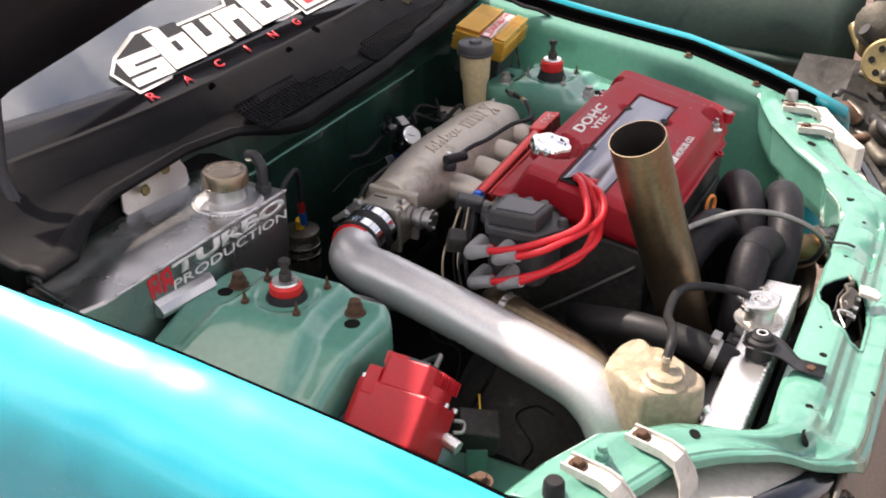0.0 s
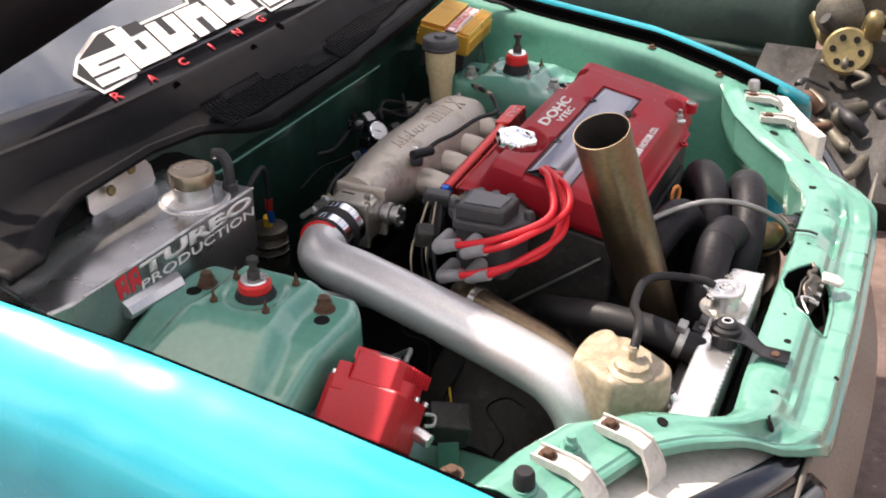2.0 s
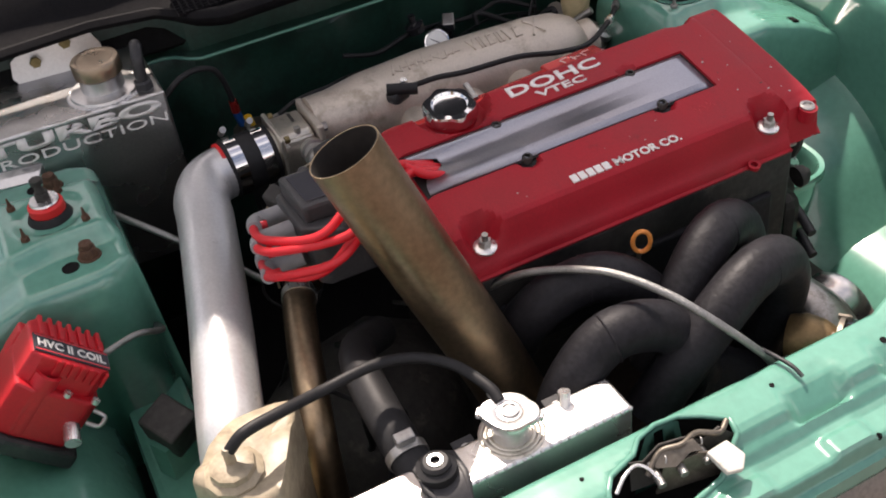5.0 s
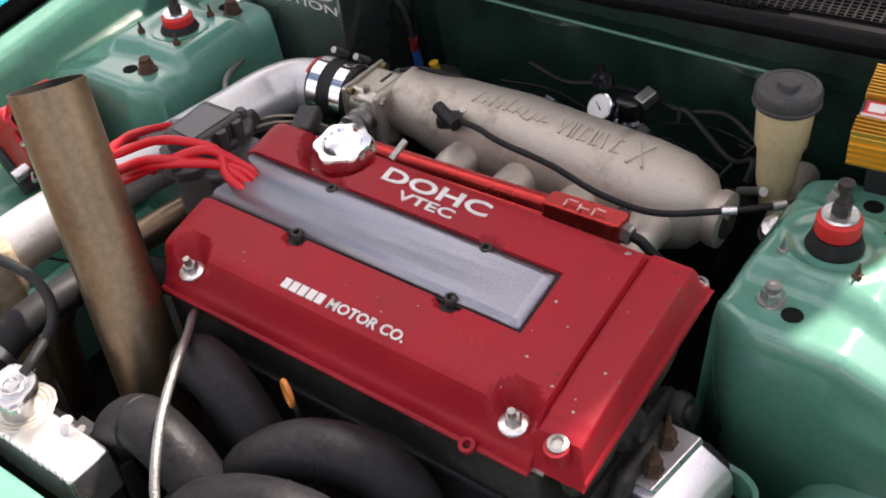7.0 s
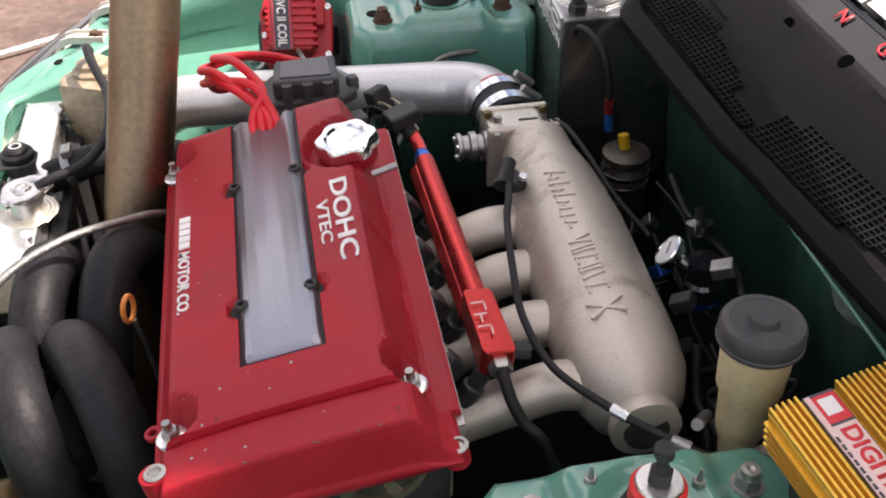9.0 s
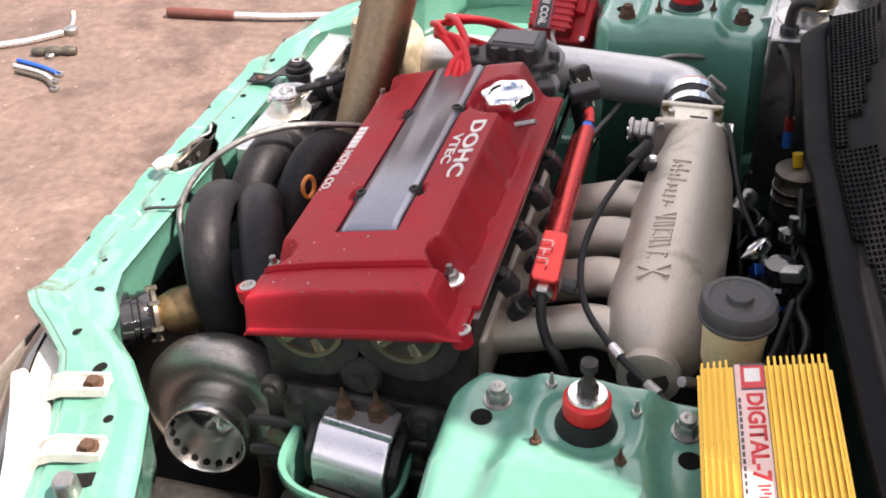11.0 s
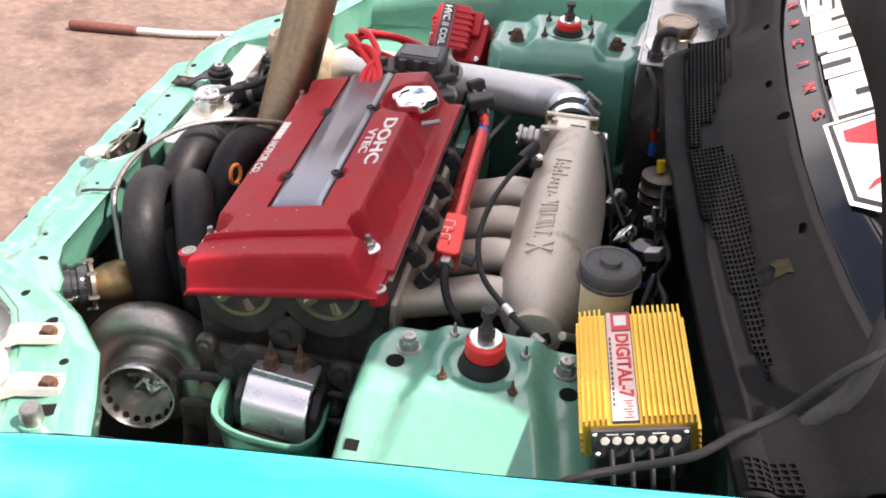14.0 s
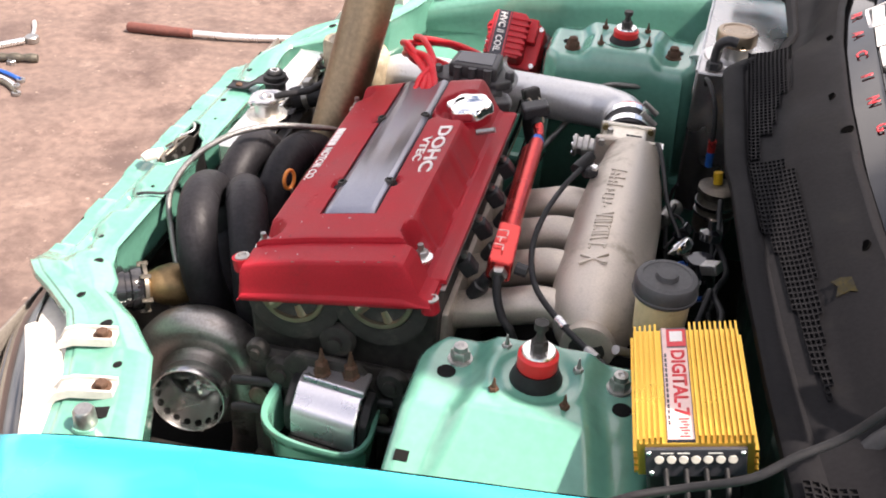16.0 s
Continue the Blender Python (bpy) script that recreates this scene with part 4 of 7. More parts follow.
part("tail_panel", loft([[(-2.3, y, 1.02), (-2.9, y, 0.98), (-3.2, y, 0.92), (-3.26, y, 0.6), (-3.22, y, 0.26)] for y in (-0.8, -0.4, 0.0, 0.4, 0.8)]), M["teal"], car, smooth=40, thick=0.02)

# ---- engine block and head ----
engine = thing("engine", "dark oily four-cylinder engine block and head", "engine", (0.27, 0.16, 0.25))
part("block", span((0.17, -0.10, 0.25), (0.40, 0.40, 0.58)), M["grime"], engine, bevel=0.02)
part("cylinder_head", loft([[(0.155, y, 0.575), (0.41, y, 0.575), (0.413, y, 0.733), (0.147, y, 0.774)] for y in (-0.108, 0.395)], closed=True, caps=True), M["grime"], engine, bevel=0.006)
part("gearbox", lathe([(0, 0), (0.13, 0), (0.17, 0.08), (0.15, 0.2), (0.08, 0.3), (0, 0.3)], (0.28, -0.08, 0.40), (0, -1, 0), 24), M["grime"], engine, smooth=40)
part("timing_cover", span((0.16, 0.395, 0.30), (0.41, 0.43, 0.64)), M["grime"], engine, bevel=0.02)

rng = random.Random(15)
for k in range(16):
    x, z = 0.175 + 0.225 * rng.random(), 0.44 + 0.2 * rng.random()
    r = rng.choice((0.008, 0.011, 0.016))
    part("boss", lathe([(0, 0), (r, 0), (r * 0.9, 0.012 + r * 0.5), (r * 0.5, 0.014 + r * 0.5), (0, 0.013 + r * 0.5)], (x, 0.428, z), (0, 1, 0.05), 14), M["grime" if k % 3 else "steel_dark"], engine, smooth=40)
for z, y in ((0.604, 0.440), (0.56, 0.448)):
    part("support_bar", hose([(0.15, y - 0.02, z), (0.20, y, z + 0.003), (0.36, y, z - 0.002), (0.43, y - 0.01, z - 0.02)], 0.007, 10), M["black"], engine, smooth=50)
part("cover_plate", prism([(0.20, 0.60), (0.24, 0.665), (0.33, 0.668), (0.37, 0.62), (0.36, 0.50), (0.21, 0.50)], -0.445, -0.43, Matrix(((1, 0, 0, 0), (0, 0, -1, 0), (0, 1, 0, 0), (0, 0, 0, 1)))), M["grime"], engine, bevel=0.006)

for cx, cz in ((0.339, 0.748), (0.220, 0.764)):
    part("back_plate", lathe([(0, 0), (0.060, 0), (0.064, 0.004), (0.064, 0.010), (0.058, 0.012), (0, 0.012)], (cx, 0.410, cz - 0.012), (0, 1, 0), 40), M["grime"], engine, smooth=40)
for cx, cz, r in ((0.196, 0.640, 0.022), (0.352, 0.622, 0.024), (0.252, 0.570, 0.030), (0.385, 0.655, 0.016)):
    part("cover_boss", lathe([(0, 0), (r, 0), (r, 0.008), (r * 0.8, 0.014), (r * 0.45, 0.015), (r * 0.4, 0.020), (0, 0.020)], (cx, 0.432, cz), (0.05, 1, 0.1), 22), M["grime"], engine, smooth=40)
part("idler", lathe([(0, 0), (0.024, 0), (0.026, 0.006), (0.022, 0.014), (0.010, 0.016), (0.010, 0.024), (0, 0.024)], (0.278, 0.412, 0.682), (0, 1, 0.1), 24), M["grime"], engine, smooth=40)

# ---- valve cover ----
cover = thing("valve_cover", "red wrinkle-painted valve cover with white lettering", "valve cover", (0.28, 0.17, 0.74))
# the engine leans, so the cover rises towards the intake side
MAIN = [(0.139, 0.0), (0.1405, 0.0065), (0.145, 0.008), (0.161, 0.009), (0.168, 0.014), (0.176, 0.028), (0.186, 0.048), (0.194, 0.063), (0.199, 0.069), (0.204, 0.0705), (0.21, 0.0705), (0.26, 0.068), (0.322, 0.0655), (0.386, 0.0598), (0.392, 0.0585),
        (0.397, 0.0545), (0.400, 0.044), (0.4035, 0.026), (0.407, 0.016), (0.411, 0.010), (0.413, 0.002), (0.4135, 0.0)]
BELT = [(0.148, 0.0), (0.1485, 0.005), (0.155, 0.008), (0.164, 0.016), (0.172, 0.034), (0.179, 0.051), (0.185, 0.0600), (0.193, 0.0634), (0.2025, 0.0637), (0.21, 0.0638), (0.26, 0.0622), (0.322, 0.0595), (0.381, 0.0535), (0.388, 0.0515),
        (0.396, 0.0500), (0.4005, 0.0485), (0.4035, 0.042), (0.4050, 0.022), (0.4070, 0.006), (0.4075, 0.0)]
NUTS = ((0.3965, 0.361, 0.030), (0.179, 0.361, 0.021), (0.401, -0.063, 0.029))
SCREWS = ((0.3275, 0.0405), (0.3255, 0.2435), (0.2600, 0.0350), (0.2575, 0.2405))


def cover_base(x):
    return 0.740 + (0.405 - x) * 0.154


def soft(u):
    u = max(0.0, min(1.0, u))
    return u * u * (3 - 2 * u)


def cover_rise(x, y):
    """Height of the cover's skin over its own sloping base."""
    h = lerp(MAIN, x)[0]
    if y > 0.3865:
        h += (lerp(BELT, x)[0] - h) * soft((y - 0.3870) / 0.0022) - 0.0034 * soft((h - 0.03) / 0.02) * math.exp(-((y - 0.3896) / 0.0013) ** 2)
    else:
        # shallow pockets between ribs on the intake wall
        wall = soft((x - 0.164) / 0.006) * soft((0.197 - x) / 0.006)
        bay = max(soft((y - a) / 0.008) * soft((b - y) / 0.008) for a, b in ((0.07, 0.135), (0.148, 0.225), (0.238, 0.325)))
        h -= 0.0055 * wall * bay
        for a, b, low in NUTS:
            d = math.hypot(x - a, y - b)
            h = min(h, low + max(0.0, h - low) * soft((d - 0.0160) / 0.013))
        d = math.hypot(x - 0.197, y - 0.001)
        h = min(h, 0.050 + max(0.0, h - 0.050) * soft((d - 0.043) / 0.013))
        if 0.2518 < x < 0.3305 and y < 0.3275:
            h -= 0.0045
        for a, b in SCREWS:
            h -= 0.0075 * soft((0.0165 - math.hypot(x - a, y - b)) / 0.004)
    # rounded far end
    h -= 0.006 * soft((-0.088 - y) / 0.020)
    return max(h, 0.0)


def cover_z(x, y):
    return cover_base(x) + cover_rise(x, y)


def on_cover(x, y, lift=0.0):
    """Pose lying on the cover's sloping top: x runs along the engine, z off the skin."""
    return pose(x, y, cover_base(x) + lerp(MAIN, x)[0] + lift, 0, 11.0, 0) @ pose(0, 0, 0, 0, 0, 90)


XS = sorted({p[0] for p in MAIN} | {p[0] for p in BELT} | {0.2500, 0.2516, 0.2520, 0.3303, 0.3307, 0.3325} | {round(0.144 + 0.0045 * k, 4) for k in range(62)})
YS = sorted({round(-0.104 + 0.005 * k, 4) for k in range(98)} | {0.3273, 0.3277, 0.3865, 0.3872, 0.3882, 0.3890, 0.3896, 0.3904, 0.3916, 0.393} | {round(0.396 + 0.006 * k, 4) for k in range(6)})
rows = []
wide = lambda x, g: 0.281 + (x - 0.281) * g
for y, f, g in ((-0.110, 0.0, 0.985), (-0.110, 0.25, 0.985), (-0.1095, 0.80, 0.985), (-0.108, 0.93, 0.988)):
    rows.append([(wide(x, g), y, cover_base(x) + f * cover_rise(x, -0.104)) for x in XS])
# the belt end is a little narrower than the rest
tuck = lambda x, y: x if y < 0.388 else max(x, 0.148 - 0.05 * (0.148 - x)) if x < 0.28 else min(x, 0.4075 + 0.05 * (x - 0.4075))
for y in YS:
    rows.append([(tuck(x, y), y, cover_base(x) + cover_rise(x, y)) for x in XS])
for y, f, g in ((0.4320, 1.0, 1.0), (0.4338, 0.985, 1.0), (0.4350, 0.955, 1.0), (0.4357, 0.91, 1.0), (0.4370, 0.66, 0.999), (0.4380, 0.40, 0.998), (0.4388, 0.19, 0.997), (0.4392, 0.165, 0.998), (0.4412, 0.125, 1.0), (0.4420, 0.08, 1.0), (0.4420, -0.03, 1.0)):
    rows.append([(wide(tuck(x, y), g), y, cover_base(tuck(x, y)) + f * cover_rise(x, 0.42)) for x in XS])
body = part("cover_shell", loft(rows), M["red_wrinkle"], cover, smooth=26, thick=0.003, up=True)
part("gasket", loft([[(x, y, cover_base(x) + dz) for x, dz in ((0.1385, 0.0), (0.1385, -0.0025), (0.411, -0.0025), (0.411, 0.0))] for y in (-0.106, 0.40)], closed=True, caps=True), M["steel"], cover, "thin steel gasket edge")
part("filler_boss", lathe([(0, 0), (0.034, 0), (0.034, 0.012), (0, 0.012)], (0.197, 0.001, 0.815), (0.15, 0, 1)), M["red_wrinkle"], cover, smooth=40)


def plate_z(x, lift):
    return cover_base(x) + lerp(MAIN, x)[0] + lift


def plate_row(y, cut, lifts):
    xs = (0.3275, 0.3235, 0.3190, 0.3070, 0.2930, 0.2790, 0.2670, 0.2630, 0.2590, 0.2550)
    return [(x, y + cut * (0.0, 0.0, 0.0, 0.15, 1.0, 1.0, 0.15, 0.0, 0.0, 0.0)[k], plate_z(x, lifts[0 if k in (0, 9) else 1 if k in (1, 8) else 2])) for k, x in enumerate(xs)]


# black sheet below the plate paints the shadow in the gap round it
part("plate_gap_shade", loft([[(x, y, plate_z(x, -0.0032)) for x in (0.2522, 0.330)] for y in (-0.098, 0.3272)]), M["rubber"], cover, "black sheet for the shadow gap round the plate", thick=0.001, up=True)
plate = part("plate", loft([plate_row(-0.093, 0.034, (-0.002, 0.0, 0.002)), plate_row(0.300, 0.0, (-0.002, 0.0, 0.002)), plate_row(0.311, 0.0, (-0.002, -0.0008, 0.0012)), plate_row(0.3235, 0.0, (-0.003, -0.003, -0.0025))]), M["plate"], cover, "grey metal plate over the spark plugs", smooth=12, thick=0.0015, up=True)
for x, y in SCREWS:
    z = plate_z(x, -0.009)
    s = part("plate_screw", lathe([(0, 0), (0.0068, 0), (0.0068, 0.011), (0.006, 0.012), (0.0036, 0.012), (0.0036, 0.006), (0, 0.006)], (x, y, z), (0.15, 0, 1), 18), M["grime"], plate, "dark socket screw", smooth=40)
    part("screw_recess", lathe([(0, 0), (0.0135, 0), (0.0130, 0.0022), (0, 0.0022)], (x, y, z), (0.15, 0, 1), 24), M["rubber"], s)


def cover_nut(x, y, z, stud):
    n = lathe([(0, 0), (0.0145, 0), (0.0145, 0.003), (0.012, 0.0045), (0, 0.0045)], (x, y, z), (0.15, 0, 1), 24)
    ob = part("cover_nut", n, M["bright"], cover, smooth=40)
    b = hexagon((x, y, z + 0.0045), (0.15, 0, 1), 0.0085, 0.009)
    if stud:
        lathe([(0, 0), (0.0045, 0), (0.004, 0.010), (0, 0.010)], (x + 0.0015, y, z + 0.0125), (0.15, 0, 1), 12, b)
    part("stud", b, M["steel"], ob)


for x, y, low in NUTS:
    cover_nut(x, y, cover_base(x) + low, True)
for x, y, z in ((0.407, 0.4145, 0.788), (0.150, 0.426, 0.782)):
    ear = part("bolt_ear", lathe([(0, 0), (0.0122, 0), (0.0118, 0.018), (0, 0.018)], (x, y, z - 0.017), (0.15, 0, 1), 20), M["red_wrinkle"], cover, smooth=40)
    part("ear_bolt", lathe([(0, 0), (0.0098, 0), (0.0098, 0.002), (0.0062, 0.003), (0.0052, 0.0005), (0, 0.0005)], (x, y, z + 0.001), (0.15, 0, 1), 20), M["steel"], ear, smooth=40)
part("side_ear", lathe([(0.0045, 0), (0.0085, 0), (0.0085, 0.005), (0.0045, 0.005)], (0.4195, 0.322, 0.738), (0.25, 0, 1), 18, closed=True), M["red_wrinkle"], cover, smooth=40)

part("lettering", fitted("DOHC", 0.139, 0.0195, on_cover(0.2165, 0.1475), 0.0016, 0.02), M["white"], body, "white raised DOHC lettering")
part("lettering", fitted("VTEC", 0.074, 0.0125, on_cover(0.2365, 0.147), 0.0016, 0.015), M["white"], body, "white raised VTEC lettering")
part("lettering", fitted("MOTOR CO.", 0.098, 0.0125, on_cover(0.3845, 0.180), 0.0016, 0.02), M["white"], body, "white raised lettering")
bars = bmesh.new()
for k in range(5):
    bmesh.ops.create_cube(bars, size=1, matrix=on_cover(0.3845, 0.0735 + 0.0115 * k, 0.0006) @ Matrix.Diagonal((0.0090, 0.0120, 0.0022, 1)))
part("lettering", bars, M["white"], body, "white raised maker's mark")
part("breather", rod((0.176, 0.0505, 0.822), (0.148, 0.051, 0.831), 0.0042), M["steel"], cover, smooth=40)
# chips and scratches in the paint
rng = random.Random(4)
for k in range(46):
    x, y = rng.uniform(0.19, 0.39), rng.uniform(0.33, 0.428) if k < 22 else rng.uniform(-0.05, 0.33)
    if 0.235 < x < 0.345 and y < 0.335 or 0.384 < y < 0.395:
        continue
    w = rng.uniform(0.0005, 0.0016)
    part("paint_chip", prism([(w * math.cos(a) * rng.uniform(0.5, 1.3), w * math.sin(a) * rng.uniform(0.5, 1.6)) for a in [k2 * 1.05 for k2 in range(6)]], -0.001, 0.0003, pose(x, y, cover_z(x, y), 0, 9, 0)), M["steel" if k % 3 else "grime"], cover)
for x, y, long in ((0.31, 0.3930, 0.004), (0.35, 0.3930, 0.005), (0.27, 0.4335, 0.008), (0.235, 0.4335, 0.004), (0.216, 0.4335, 0.006), (0.33, 0.4335, 0.007)):
    part("paint_chip", box((x, y, cover_base(x) + 0.985 * cover_rise(x, min(y, 0.42))), (long * 0.7, 0.0012, 0.0008), (0, 9, 0)), M["steel_dark"], cover)
for k in range(9):
    part("paint_scratch", box((0.352 + 0.003 * (k % 3), 0.272 + 0.0038 * k, cover_z(0.352 + 0.003 * (k % 3), 0.272 + 0.0038 * k)), (0.007 - 0.002 * (k % 2), 0.0006, 0.0005), (0, 9, 25 - 22 * (k % 4))), M["red_plastic"], cover)
cap = thing("oil_cap", "polished six-lobed metal oil filler cap", "oil cap", (0.197, 0.001, 0.826))
n = 72
rows = []
for r, h in ((0.0, 0.0), (0.9, 0.0), (1.0, 0.004), (1.0, 0.014), (0.93, 0.019), (0.70, 0.0195), (0.64, 0.016), (0.60, 0.0155), (0.0001, 0.0155)):
    rows.append([(0.197 + 0.15 * h + 0.035 * r * (1 + (0.07 * math.cos(6 * 2 * math.pi * k / n) if r > 0.75 else 0)) * math.cos(2 * math.pi * k / n),
                  0.001 + 0.035 * r * (1 + (0.07 * math.cos(6 * 2 * math.pi * k / n) if r > 0.75 else 0)) * math.sin(2 * math.pi * k / n), 0.826 + h - 0.15 * 0.035 * r * math.cos(2 * math.pi * k / n)) for k in range(n)])
part("cap_body", loft(rows, closed=True), M["chrome"], cap, smooth=35)

# ---- cam gears under the cover ----
for x, cz in ((0.339, 0.748), (0.220, 0.764)):
    g = thing("cam_gear", "spoked cam gear peeking out under the valve cover", "gear", (x, 0.415, 0.665), "cam gears")
    gy = Vector((0, 1, 0.10)).normalized()
    b = lathe([(0.037, 0), (0.046, 0), (0.046, 0.020), (0.0445, 0.0215), (0.039, 0.021), (0.036, 0.012)], (x, 0.402, cz), gy, 48, closed=True)
    part("rim", b, M["bronze_alloy"], g, smooth=30)
    teeth = bmesh.new()
    for k in range(40):
        a = 2 * math.pi * k / 40
        box((x + 0.0465 * math.cos(a), 0.4125, cz + 0.0465 * math.sin(a)), (0.003, 0.019, 0.003), (0, -math.degrees(a), 0), teeth)
    part("toothing", teeth, M["grime"], g)
    sp = bmesh.new()
    for k in range(5):
        a = 2 * math.pi * k / 5 + 0.55
        rod((x, 0.4145, cz), (x + 0.039 * math.cos(a), 0.4165, cz + 0.039 * math.sin(a)), 0.0068, 0.0095, 10, sp)
    part("spokes", sp, M["bronze_alloy"], g, smooth=40)
    part("hub", rod((x, 0.395, cz), (x, 0.426, cz), 0.017), M["grime"], g, smooth=40)
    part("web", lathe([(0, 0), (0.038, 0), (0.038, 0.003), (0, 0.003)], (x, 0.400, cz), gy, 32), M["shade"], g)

# ---- intake manifold ----
mani = thing("intake_manifold", "rough cast aluminium intake manifold with raised lettering", "intake manifold", (-0.05, 0.13, 0.65))
prof = [(0, -0.002), (0.03, -0.002), (0.036, 0.0), (0.036, 0.012), (0.032, 0.02), (0.05, 0.034), (0.062, 0.065), (0.066, 0.11), (0.066, 0.30), (0.058, 0.40), (0.048, 0.455), (0.046, 0.49), (0, 0.49)]
plen = part("plenum", lathe(prof, (-0.048, 0.372, 0.705), (-0.02, -1, 0.03), 40), M["cast"], mani, smooth=50)
part("end_plug", lathe([(0, 0), (0.024, 0), (0.024, 0.004), (0.021, 0.006), (0, 0.004)], (-0.048, 0.37, 0.706), (0.0, 1, 0.12), 28), M["grime"], plen, smooth=40)
rng = random.Random(9)


def on_plenum(y, a, turn=0.0):
    """Pose on the plenum at y, a degrees from its top towards the engine; x of the pose runs along the engine."""
    d = 0.372 - y
    r = lerp([(p[1], p[0]) for p in prof[5:-1]], d)[0]
    c = Vector((-0.048 - 0.02 * d, y, 0.705 + 0.03 * d))
    n = Vector((math.sin(radians(a)), 0, math.cos(radians(a))))
    return Matrix.Translation(c + n * r) @ Matrix(((0, -n.z, n.x), (1, 0, 0), (0, n.x, n.z))).to_4x4() @ pose(0, 0, 0, 0, 0, turn)


def stroke(y, a, long, turn, wide=0.0045):
    bars = bmesh.new()
    bmesh.ops.create_cube(bars, size=1, matrix=on_plenum(y, a, turn) @ Matrix.Diagonal((wide * 0.68, long, 0.0038, 1)))
    part("raised_bar", bars, M["cast"], plen, bevel=0.0008)


for k in range(9):
    y = 0.020 + 0.0125 * k
    stroke(y, 14 if k not in (0, 2, 4) else 10, 0.026 if k in (0, 2, 4) else 0.015, rng.uniform(-28, -8))
    stroke(y + 0.006, 18 + rng.uniform(-4, 4), 0.010, rng.uniform(50, 110), 0.0035)
for k in range(6):
    y = 0.150 + 0.0155 * k
    stroke(y, 13, 0.026, (14, 0, -8, 0, 8, -12)[k])
    if k in (0, 1, 3):
        stroke(y + 0.0055, 13, 0.026, (-14, 0, 0, 0)[k])
    if k in (2, 3, 5):
        stroke(y + 0.004, 22, 0.010, 90, 0.004)
        stroke(y + 0.004, 4, 0.010, 90, 0.004)
for t2 in (30, -30):
    stroke(0.262, 13, 0.044, t2, 0.0055)
for y in (0.025, 0.115, 0.205, 0.30):
    part("runner", hose([(-0.055, y + 0.01, 0.70), (0.02, y, 0.708), (0.07, y, 0.696), (0.15, y, 0.672)], 0.0265, 18), M["cast"], mani, smooth=60)
part("head_flange", span((0.142, -0.03, 0.63), (0.155, 0.36, 0.71)), M["cast"], mani, bevel=0.004)

throttle = thing("throttle_body", "machined alloy throttle body", "throttle body", (-0.04, -0.15, 0.70))
part("housing", prism([(-0.040, -0.036), (0.034, -0.036), (0.042, -0.026), (0.042, 0.022), (0.030, 0.038), (-0.030, 0.038), (-0.044, 0.026), (-0.044, -0.028)], -0.024, 0.026, Matrix.Translation((-0.042, -0.155, 0.712)) @ Matrix(((1, 0, 0), (0, 0, -1), (0, 1, 0))).to_4x4()), M["tb_alloy"], throttle, bevel=0.005, segs=3)
part("flange", box((-0.042, -0.122, 0.712), (0.098, 0.011, 0.09)), M["cast"], throttle, bevel=0.004)
part("casting", box((-0.042, -0.152, 0.709), (0.081, 0.044, 0.070)), M["tb_alloy"], throttle, bevel=0.006, segs=3)
part("inlet_flange", box((-0.042, -0.181, 0.712), (0.092, 0.008, 0.084)), M["tb_alloy"], throttle, bevel=0.003)
for x in (-0.080, -0.004):
    for z in (0.676, 0.748):
        part("flange_bolt", hexagon((x, -0.116, z), (0, 1, 0), 0.007, 0.006), M["steel"], throttle)
        part("socket_bolt", lathe([(0, 0), (0.0055, 0), (0.0055, 0.007), (0.003, 0.007), (0.003, 0.003), (0, 0.003)], (x, -0.176, z), (0, 1, 0), 14), M["pulley"], throttle, "brass-tinted bolt", smooth=40)
part("neck", lathe([(0, 0), (0.037, 0), (0.037, 0.04), (0, 0.04)], (-0.042, -0.18, 0.712), (0, -1, 0)), M["tb_alloy"], throttle, smooth=40)
valve = part("air_valve", lathe([(0, 0), (0.019, 0), (0.019, 0.008), (0.015, 0.01), (0.015, 0.017), (0.0195, 0.019), (0.0195, 0.027), (0.015, 0.029), (0.015, 0.037), (0.019, 0.039), (0.019, 0.044), (0, 0.044)], (0.0, -0.14, 0.722), (1, 0, 0), 24), M["steel"], throttle, "ribbed air valve", smooth=40)
for a in (0.6, 2.7, 4.8):
    part("valve_screw", rod((0.040, -0.14 + 0.014 * math.cos(a), 0.722 + 0.014 * math.sin(a)), (0.047, -0.14 + 0.014 * math.cos(a), 0.722 + 0.014 * math.sin(a)), 0.003), M["bright"], valve)
part("throttle_drum", lathe([(0, 0), (0.026, 0), (0.026, 0.003), (0.021, 0.005), (0.021, 0.008), (0.026, 0.010), (0.026, 0.013), (0, 0.013)], (-0.088, -0.155, 0.712), (-1, 0, 0), 28), M["steel"], throttle, "cable drum", smooth=40)
part("stop_lever", prism([(-0.004, -0.03), (0.006, -0.03), (0.012, 0.0), (0.006, 0.03), (-0.006, 0.024)], -0.0015, 0.0015, pose(-0.103, -0.155, 0.72, 0, 90, 0)), M["bright"], throttle)
part("cable", hose([(-0.094, -0.155, 0.738), (-0.10, -0.12, 0.748), (-0.11, -0.06, 0.745), (-0.125, 0.02, 0.73), (-0.15, 0.08, 0.71)], 0.0035, 8), M["rubber"], throttle, "black throttle cable", smooth=60)
part("top_port", rod((-0.014, -0.152, 0.746), (-0.014, -0.152, 0.756), 0.005), M["steel"], throttle, smooth=40)
part("top_recess", box((-0.054, -0.148, 0.7495), (0.026, 0.005, 0.003)), M["grime"], throttle, bevel=0.001)

